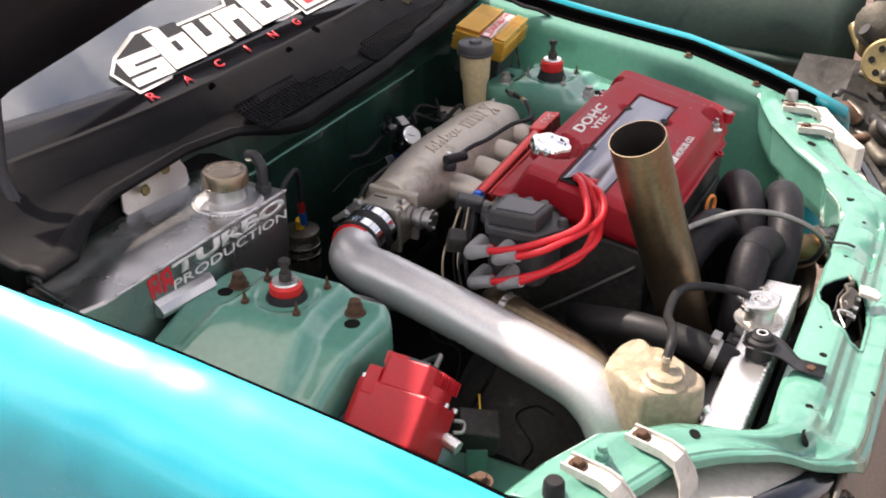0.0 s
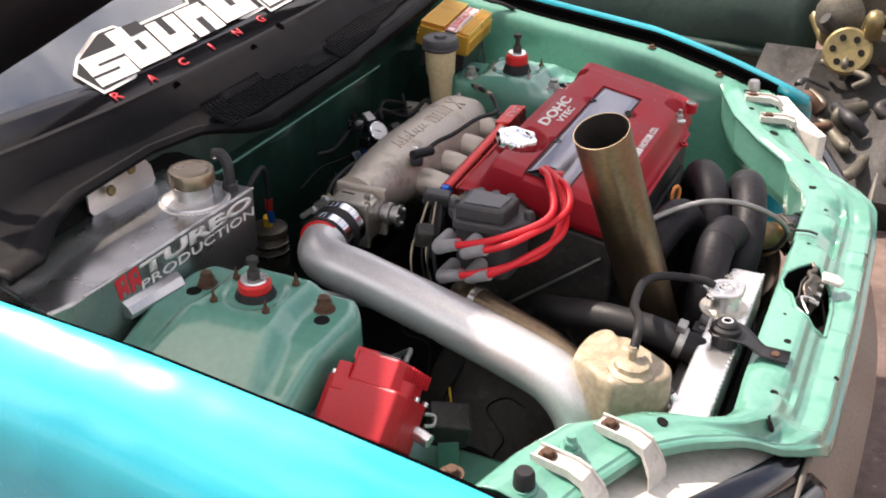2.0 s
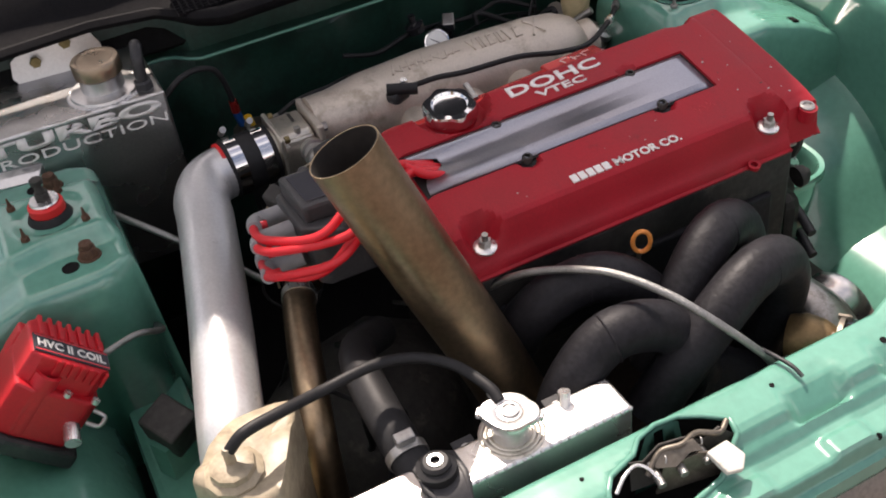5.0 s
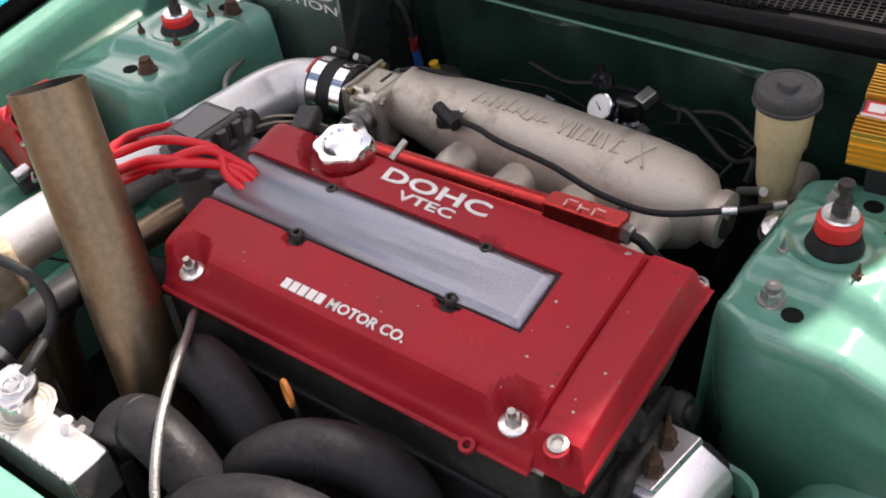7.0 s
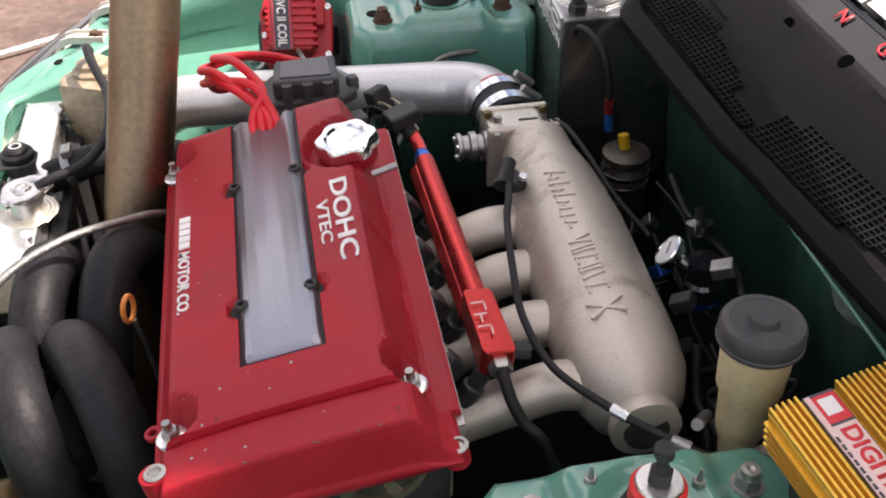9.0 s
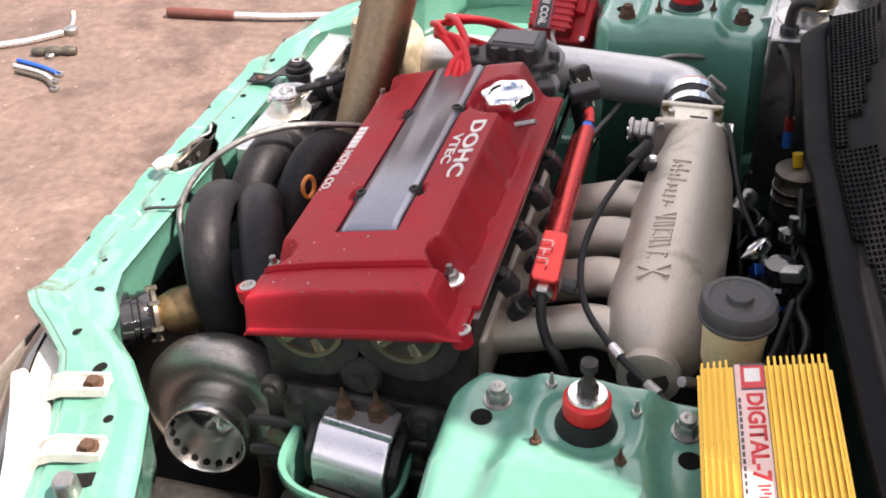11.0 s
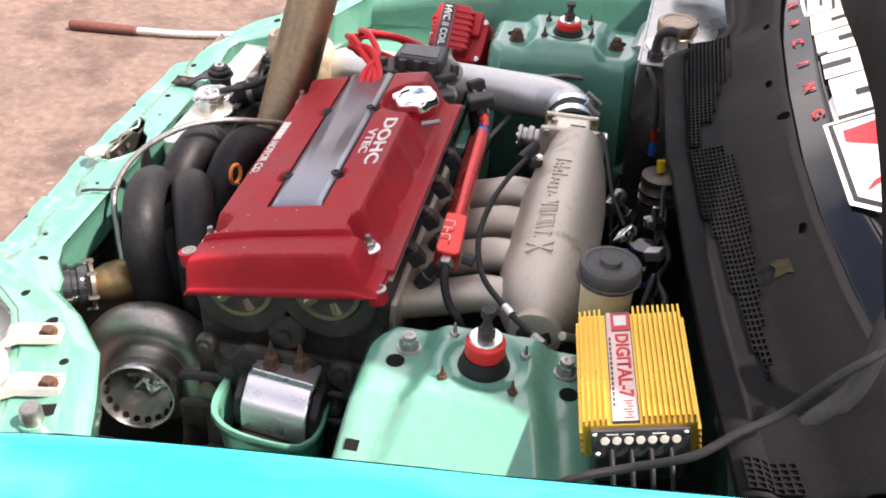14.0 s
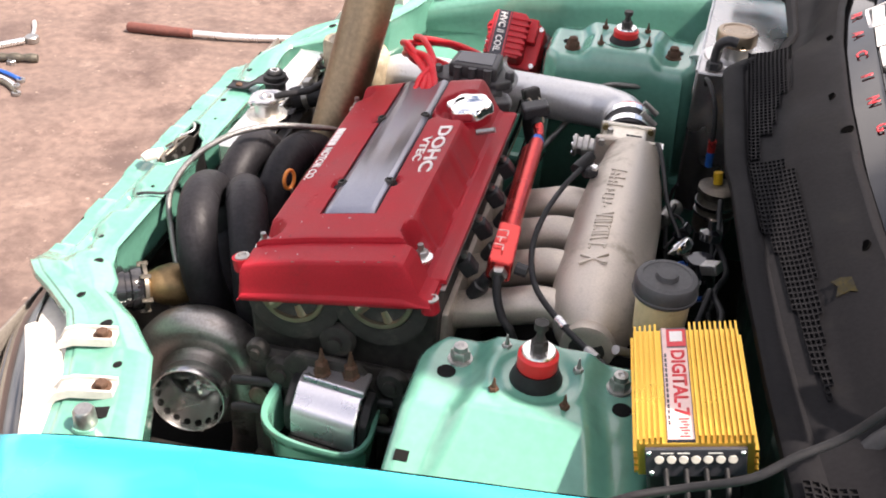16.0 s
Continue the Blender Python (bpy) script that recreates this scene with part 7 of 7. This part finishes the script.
gauge = thing("pressure_gauge", "small round pressure gauge on a black regulator", "gauge", (-0.17, 0.15, 0.70))
GA = Vector((0.75, -0.25, 0.62)).normalized()
g = part("case", lathe([(0, 0), (0.0195, 0), (0.0205, 0.004), (0.0205, 0.012), (0.0185, 0.013), (0.0178, 0.0105), (0, 0.0105)], Vector((-0.156, 0.145, 0.730)), GA, 32), M["chrome"], gauge, smooth=35)
part("dial", lathe([(0, 0), (0.0177, 0), (0.0177, 0.0006), (0, 0.0006)], Vector((-0.156, 0.145, 0.730)) + GA * 0.0108, GA, 28), M["dial"], g, "white dial")
mg = axis_pose(Vector((-0.156, 0.145, 0.730)) + GA * 0.0118, GA)
part("needle", prism([(-0.001, -0.004), (0.001, -0.004), (0.0004, 0.012), (-0.0004, 0.012)], 0, 0.0005, mg @ pose(0, 0, 0, 0, 0, 60)), M["black_print"], g)
part("regulator", lathe([(0, 0), (0.022, 0), (0.022, 0.02), (0.018, 0.024), (0.018, 0.05), (0, 0.05)], (-0.185, 0.17, 0.69), (0.1, 0, 1), 24), M["gloss_black"], gauge, smooth=40)
part("stem", rod((-0.182, 0.165, 0.715), (-0.16, 0.147, 0.727), 0.006), M["steel"], gauge)
part("vacuum_cap", lathe([(0, 0), (0.016, 0), (0.016, 0.012), (0.006, 0.016), (0.006, 0.03), (0, 0.03)], (-0.19, 0.125, 0.745), (0, -0.2, 1), 20), M["gloss_black"], gauge, smooth=40)
can = thing("filter_canister", "grey canister with steel bands by the firewall", "canister", (-0.208, -0.175, 0.60))
part("body", lathe([(0, 0), (0.031, 0), (0.033, 0.004), (0.033, 0.060), (0.030, 0.064), (0.030, 0.070), (0.034, 0.073), (0.034, 0.082), (0.022, 0.087), (0, 0.087)], (-0.208, -0.175, 0.58), (0, 0, 1), 28), M["steel_dark"], can, smooth=40)
for z in (0.612, 0.630):
    part("band", lathe([(0.033, 0), (0.0352, 0), (0.0352, 0.006), (0.033, 0.006)], (-0.208, -0.175, z), (0, 0, 1), 28, closed=True), M["chrome"], can, smooth=40)
part("fitting", rod((-0.206, -0.178, 0.667), (-0.203, -0.182, 0.687), 0.008), M["yellow"], can, "yellow fitting")
part("stand", span((-0.233, -0.20, 0.40), (-0.183, -0.15, 0.58)), M["black"], can)
al = thing("tank_line", "thin black line with red fitting from the alloy tank", "hose", (-0.16, -0.25, 0.70))
part("tube", hose([(-0.16, -0.303, 0.79), (-0.158, -0.275, 0.812), (-0.165, -0.245, 0.815), (-0.175, -0.218, 0.80), (-0.182, -0.205, 0.765), (-0.185, -0.20, 0.72)], 0.0045, 12), M["rubber"], al, smooth=60)
part("fitting", rod((-0.1845, -0.201, 0.735), (-0.185, -0.20, 0.714), 0.007, n=8), M["red_anod"], al, "red anodised fitting")
part("fitting", rod((-0.185, -0.20, 0.714), (-0.185, -0.195, 0.688), 0.0065, n=8), M["blue_anod"], al, "blue anodised fitting")
wl = thing("coil_lead", "black coil lead and thin wires in the bay", "wiring", (0.12, -0.45, 0.62))
part("tube", hose([(0.232, -0.515, 0.695), (0.225, -0.47, 0.70), (0.20, -0.44, 0.672), (0.15, -0.435, 0.635), (0.10, -0.45, 0.618), (0.075, -0.455, 0.645), (0.07, -0.44, 0.70)], 0.0042, 10), M["braid"], wl, smooth=60)
part("tube", hose([(-0.05, -0.44, 0.705), (0.03, -0.40, 0.71), (0.08, -0.33, 0.66), (0.12, -0.28, 0.62)], 0.005, 10), M["braid"], wl, smooth=60)
part("wire", hose([(0.255, -0.40, 0.60), (0.275, -0.43, 0.55), (0.285, -0.435, 0.50), (0.29, -0.43, 0.44)], 0.0018, 8), M["yellow"], wl, "yellow wire", smooth=60)
for k in range(6):
    rng = random.Random(20 + k)
    x, y = rng.uniform(0.05, 0.4), rng.uniform(-0.46, -0.2)
    pts = [(x, y, 0.62)]
    for j in range(5):
        x, y = x + rng.uniform(-0.05, 0.05), y + rng.uniform(-0.05, 0.05)
        pts.append((x, max(-0.48, y), 0.59 - 0.05 * j + rng.uniform(-0.01, 0.03)))
    part("wire", hose(pts, rng.uniform(0.002, 0.005), 8), M["rubber"], wl, smooth=60)
loom = thing("wiring_loom", "bundled wires and plugs at the end of the engine", "wiring", (0.12, -0.2, 0.72))
rng = random.Random(31)
for k in range(7):
    o = Vector((rng.uniform(-0.008, 0.008), rng.uniform(-0.006, 0.006), rng.uniform(-0.006, 0.006)))
    part("wire", hose([Vector(p) + o * (1 + 0.5 * j) for j, p in enumerate(((0.105, -0.12, 0.765), (0.12, -0.16, 0.775), (0.135, -0.205, 0.765), (0.14, -0.24, 0.735), (0.15, -0.25, 0.69), (0.17, -0.25, 0.62)))], 0.0018, 6), M["rubber" if k % 4 else "cream"], loom, smooth=60)
part("plug", box((0.135, -0.235, 0.752), (0.03, 0.026, 0.034), (20, 10, 30)), M["grime"], loom, bevel=0.004)
part("plug", box((0.115, -0.145, 0.775), (0.045, 0.03, 0.022), (0, 10, 20)), M["black"], loom, bevel=0.004)
rng = random.Random(77)
clut = thing("firewall_loom", "dark hoses, plugs and pipes along the firewall", "wiring", (-0.17, 0.2, 0.6))
for k in range(12):
    y = rng.uniform(-0.1, 0.34)
    x = rng.uniform(-0.205, -0.135)
    z = rng.uniform(0.62, 0.74)
    pts = [(x, y, z)]
    for j in range(4):
        x, y, z = min(-0.13, max(-0.205, x + rng.uniform(-0.03, 0.03))), y + rng.uniform(-0.02, 0.09), z + rng.uniform(-0.07, 0.03)
        pts.append((x, min(0.36, y), max(0.5, z)))
    part("tube", hose(pts, rng.uniform(0.0025, 0.0055), 8), M["rubber"], clut, smooth=60)
for k in range(8):
    p = (rng.uniform(-0.20, -0.14), rng.uniform(0.05, 0.3), rng.uniform(0.60, 0.74))
    part("plug", box(p, (0.02, 0.026, 0.016), (rng.uniform(0, 60), 0, rng.uniform(0, 90))), M[("gloss_black", "grime", "steel", "blue_anod")[k % 4]], clut, bevel=0.002)
for k in range(5):
    z, x = 0.60 + 0.030 * k, -0.212 + rng.uniform(-0.012, 0.012)
    y0, y1 = rng.uniform(-0.12, 0.12), rng.uniform(0.30, 0.50)
    pts = [(x + rng.uniform(-0.012, 0.016), y0 + (y1 - y0) * j / 6, z + rng.uniform(-0.022, 0.022)) for j in range(7)]
    part("tube", hose(pts, rng.uniform(0.002, 0.0045), 8, 5), M["rubber"], clut, smooth=60)
part("pipe", rod((-0.115, 0.36, 0.70), (-0.085, 0.40, 0.735), 0.006), M["steel"], clut)
part("pipe", rod((-0.14, -0.09, 0.66), (-0.12, -0.03, 0.665), 0.014), M["steel"], clut, smooth=40)

# ---- windscreen lettering ----
def on_glass(y, u, lift=0.006):
    """Pose on the windscreen: x runs to the car's left, y up the glass."""
    y, u = 1.025 * y + 0.024, u + 0.021
    p = glass_point(y, u, lift)
    ex = (glass_point(y + 0.01, u) - glass_point(y - 0.01, u)).normalized()
    ey = (glass_point(y, u + 0.01) - glass_point(y, u - 0.01)).normalized()
    return Matrix.Translation(p) @ Matrix((ex, ey, ex.cross(ey))).transposed().to_4x4()


def decal(outline, lift, name, mat, label=""):
    """A flat outline of (y, u) points bent onto the glass."""
    bm = bmesh.new()
    vs = [bm.verts.new(glass_point(1.025 * y + 0.024, u + 0.021, lift)) for y, u in outline]
    bm.faces.new(vs)
    bmesh.ops.triangulate(bm, faces=bm.faces[:])
    return part(name, bm, M[mat], screen, label, thick=0.0004)


def slanted(y0, y1, u0, u1, lean=0.02):
    return [(y0, u0), (y1, u0), (y1 + lean, u1), (y0 + lean, u1)]


decal([(-0.365, 0.082), (-0.352, 0.026), (-0.335, 0.026), (0.13, 0.045), (0.135, 0.15), (-0.02, 0.145), (-0.03, 0.130), (-0.20, 0.128), (-0.215, 0.145), (-0.26, 0.145), (-0.27, 0.112), (-0.33, 0.112)], 0.0045, "decal", "white", "white outlined maker's mark on the glass")
decal([(-0.359, 0.080), (-0.347, 0.032), (-0.335, 0.032), (0.125, 0.051), (0.129, 0.144), (-0.018, 0.139), (-0.028, 0.124), (-0.203, 0.122), (-0.218, 0.139), (-0.255, 0.139), (-0.265, 0.106), (-0.328, 0.106)], 0.0052, "decal", "black_print")
for k, (y0, w, top) in enumerate(((-0.345, 0.085, 0.102), (-0.255, 0.078, 0.134), (-0.172, 0.078, 0.118), (-0.088, 0.078, 0.12), (-0.004, 0.108, 0.136))):
    b = 0.038 + 0.018 * (y0 + 0.345) / 0.46
    decal(slanted(y0, y0 + w, b, top, 0.010), 0.0058, "decal", "white")
    for f0, f1, v0, v1 in (((0.30, 1.0, 0.60, 0.68), (0.0, 0.68, 0.30, 0.38)), ((0.45, 0.62, 0.35, 0.60), (0.5, 1.02, 0.72, 1.0)), ((0.36, 0.60, 0.45, 1.0), (0.9, 1.0, 0.0, 0.2)), ((0.36, 0.60, 0.0, 0.55), (0.9, 1.0, 0.8, 1.0)), ((0.45, 0.62, 0.35, 0.60), (0.5, 1.02, 0.72, 1.0)))[k]:
        decal(slanted(y0 + w * f0 + 0.010 * v0, y0 + w * f1 + 0.010 * v0, b + (top - b) * v0, b + (top - b) * v1, 0.010 * (v1 - v0)), 0.0064, "decal", "black_print")
decal([(0.118, 0.03), (0.31, 0.03), (0.355, 0.07), (0.34, 0.20), (0.29, 0.215), (0.125, 0.15)], 0.0066, "decal", "white")
decal([(0.124, 0.036), (0.306, 0.036), (0.348, 0.073), (0.334, 0.195), (0.288, 0.209), (0.131, 0.146)], 0.0070, "decal", "black_print")
decal([(0.130, 0.042), (0.300, 0.042), (0.340, 0.076), (0.327, 0.190), (0.285, 0.202), (0.138, 0.141)], 0.0074, "decal", "white")
decal([(0.150, 0.052), (0.178, 0.052), (0.252, 0.140), (0.278, 0.065), (0.294, 0.054), (0.328, 0.082), (0.315, 0.178), (0.281, 0.190), (0.262, 0.17), (0.192, 0.096), (0.168, 0.135), (0.146, 0.125)], 0.0078, "decal", "red_print", "red numeral shape on the glass")
for k, ch in enumerate("RACING"):
    part("decal", fitted(ch, 0.019 if ch != "I" else 0.006, 0.0175, on_glass(-0.338 + 0.083 * k, 0.012 + 0.003 * k, 0.005), 0.0005, 0.02), M["red_print"], screen, "red RACING lettering")

# ---- tools on the ground ----
breaker = thing("breaker_bar", "breaker bar with a worn brown grip on the ground", "tool", (1.5, -1.84, 0.0))
g0, g1, g2 = Vector((1.85, -1.825, 0.019)), Vector((1.60, -1.842, 0.019)), Vector((0.88, -2.09, 0.014))
part("grip", lathe([(0, 0), (0.016, 0), (0.019, 0.006), (0.0185, 0.16), (0.0165, 0.17), (0.0175, 0.18), (0.017, 0.245), (0.012, 0.25), (0, 0.25)], g0, g1 - g0, 20), M["brown"], breaker, "worn brown grip", smooth=40)
part("shaft", hose([g1, (1.40, -1.875, 0.016), (1.15, -1.96, 0.013), g2], 0.0125, 12), M["bright"], breaker, smooth=60)
rat = thing("ratchet", "chrome ratchet with an angled head on the ground", "tool", (2.2, -1.6, 0.0))
part("handle", hose([(2.36, -1.45, 0.012), (2.228, -1.528, 0.012), (2.14, -1.61, 0.013)], 0.012, 12), M["bright"], rat, smooth=60)
part("head", lathe([(0, 0), (0.022, 0), (0.024, 0.004), (0.024, 0.02), (0.02, 0.024), (0, 0.024)], (2.122, -1.631, 0.002), (0, 0, 1), 20), M["steel"], rat, smooth=40)
part("extension", hose([(2.125, -1.64, 0.016), (2.16, -1.71, 0.014), (2.198, -1.771, 0.012)], 0.008, 10), M["bright"], rat, smooth=60)
joint = thing("socket_joint", "greasy jointed socket on the ground", "tool", (2.08, -1.47, 0.0))
part("body", hose([(2.16, -1.455, 0.014), (2.09, -1.47, 0.017), (2.015, -1.492, 0.014)], lambda u: 0.011 + 0.006 * abs(math.sin(u * 9)), 12, 8), M["old_metal"], joint, smooth=40)
part("nut", hexagon((2.09, -1.45, 0.002), (0, 0, 1), 0.016, 0.014), M["steel"], joint)
for k, (x, y) in enumerate(((2.06, -1.37), (2.05, -1.335), (2.02, -1.30))):
    s = thing("spanner", ("blue-handled", "chrome", "dark steel")[k] + " spanner lying on the ground", "tool", (x, y, 0.0), "tools on the ground")
    part("shaft", hose([(x + 0.12, y - 0.03, 0.008), (x, y, 0.008), (x - 0.07, y + 0.03 + 0.01 * k, 0.008)], 0.0075, 10), M[("blue_anod", "bright", "old_metal")[k]], s, smooth=60)
    part("jaw", lathe([(0.007, 0), (0.014, 0), (0.014, 0.009), (0.007, 0.009)], (x - 0.075, y + 0.032 + 0.01 * k, 0.003), (0, 0, 1), 14, closed=True), M["steel"], s, smooth=30)

# ---- an old engine and a green body shell beyond the car ----
old = thing("old_engine", "greasy old engine with a yellow zinc pulley", "engine", (0.85, 2.35, 0.0))
part("block", span((0.50, 2.15, 0.03), (1.30, 2.75, 0.46)), M["old_metal"], old, bevel=0.03)
part("head", span((0.56, 2.2, 0.46), (1.2, 2.7, 0.60)), M["old_metal"], old, bevel=0.02)
pl = part("pulley", lathe([(0, 0), (0.018, 0), (0.018, 0.012), (0.03, 0.012), (0.034, 0.006), (0.058, 0.006), (0.062, 0.0), (0.075, 0.0), (0.078, 0.008), (0.074, 0.016), (0.078, 0.024), (0.07, 0.03), (0, 0.022)], (0.585, 2.02, 0.42), (-0.1, -0.9, 0.45), 40), M["pulley"], old, "yellow zinc pulley", smooth=35)
mp = axis_pose((0.585, 2.02, 0.42), (-0.1, -0.9, 0.45))
for k in range(6):
    a = 2 * math.pi * k / 6
    part("pulley_hole", lathe([(0, 0), (0.011, 0), (0.011, 0.012), (0, 0.012)], mp @ Vector((0.045 * math.cos(a), 0.045 * math.sin(a), 0.018)), Vector((-0.1, -0.9, 0.45)), 14), M["shade"], pl)
part("shaft", rod((0.585, 2.04, 0.41), (0.60, 2.20, 0.33), 0.05), M["old_metal"], old, smooth=40)
rng = random.Random(8)
for k in range(26):
    c = Vector((rng.uniform(0.42, 1.25), rng.uniform(1.98, 2.15), rng.uniform(0.06, 0.58)))
    part("fitting", hose([c, c + Vector((rng.uniform(-0.08, 0.08), rng.uniform(-0.03, 0.05), rng.uniform(-0.08, 0.08))), c + Vector((rng.uniform(-0.1, 0.1), 0.12, rng.uniform(-0.1, 0.1)))], rng.uniform(0.008, 0.03), 10), M[("old_metal", "grime", "rust", "old_metal", "pulley", "steel_dark")[k % 6]], old, smooth=50)
part("belt_cover", lathe([(0, 0), (0.07, 0), (0.08, 0.03), (0.03, 0.06), (0, 0.06)], (0.53, 2.16, 0.50), (0, -1, 0.3), 20), M["old_metal"], old, smooth=40)
part("sump", loft([[(x, 1.62, 0.0), (x, 1.60, 0.10), (x, 1.70, 0.22 + 0.05 * math.sin(x * 17)), (x, 2.0, 0.30 + 0.04 * math.sin(x * 29)), (x, 2.2, 0.36)] for x in [0.30 + 0.09 * q for q in range(12)]]), M["grime"], old, "greasy sump and gearbox", smooth=40, thick=0.01)
for k in range(34):
    c = Vector((rng.uniform(0.34, 1.25), rng.uniform(1.58, 1.95), 0.0))
    c.z = 0.10 + 0.55 * max(0.0, c.y - 1.6) + rng.uniform(0.0, 0.06)
    part("fitting", hose([c, c + Vector((rng.uniform(-0.07, 0.07), rng.uniform(-0.03, 0.03), rng.uniform(0.0, 0.06))), c + Vector((rng.uniform(-0.12, 0.12), 0.10, rng.uniform(-0.06, 0.06)))], rng.uniform(0.006, 0.024), 10), M[("old_metal", "grime", "rust", "grime", "black", "steel_dark")[k % 6]], old, smooth=50)
shell = thing("green_body_shell", "dusty dark green body panel standing on the ground", "car part", (-0.3, 2.75, 0.0))
rows = []
for k in range(21):
    x = -1.6 + 2.05 * k / 20
    dent = 0.03 * math.sin(x * 9) * math.sin(x * 4 + 1)
    rows.append([(x, 2.42 + dent, 0.02), (x, 2.36 + dent, 0.25), (x, 2.38 - dent, 0.42), (x, 2.46, 0.56), (x, 2.75, 0.66), (x, 3.2, 0.68)])
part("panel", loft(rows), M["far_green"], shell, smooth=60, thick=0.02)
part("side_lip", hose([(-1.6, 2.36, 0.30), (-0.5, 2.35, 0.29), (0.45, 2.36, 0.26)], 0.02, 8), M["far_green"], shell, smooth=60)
for x in (-1.2, 0.1):
    part("support", span((x, 2.5, 0.0), (x + 0.2, 3.0, 0.3)), M["old_metal"], shell)
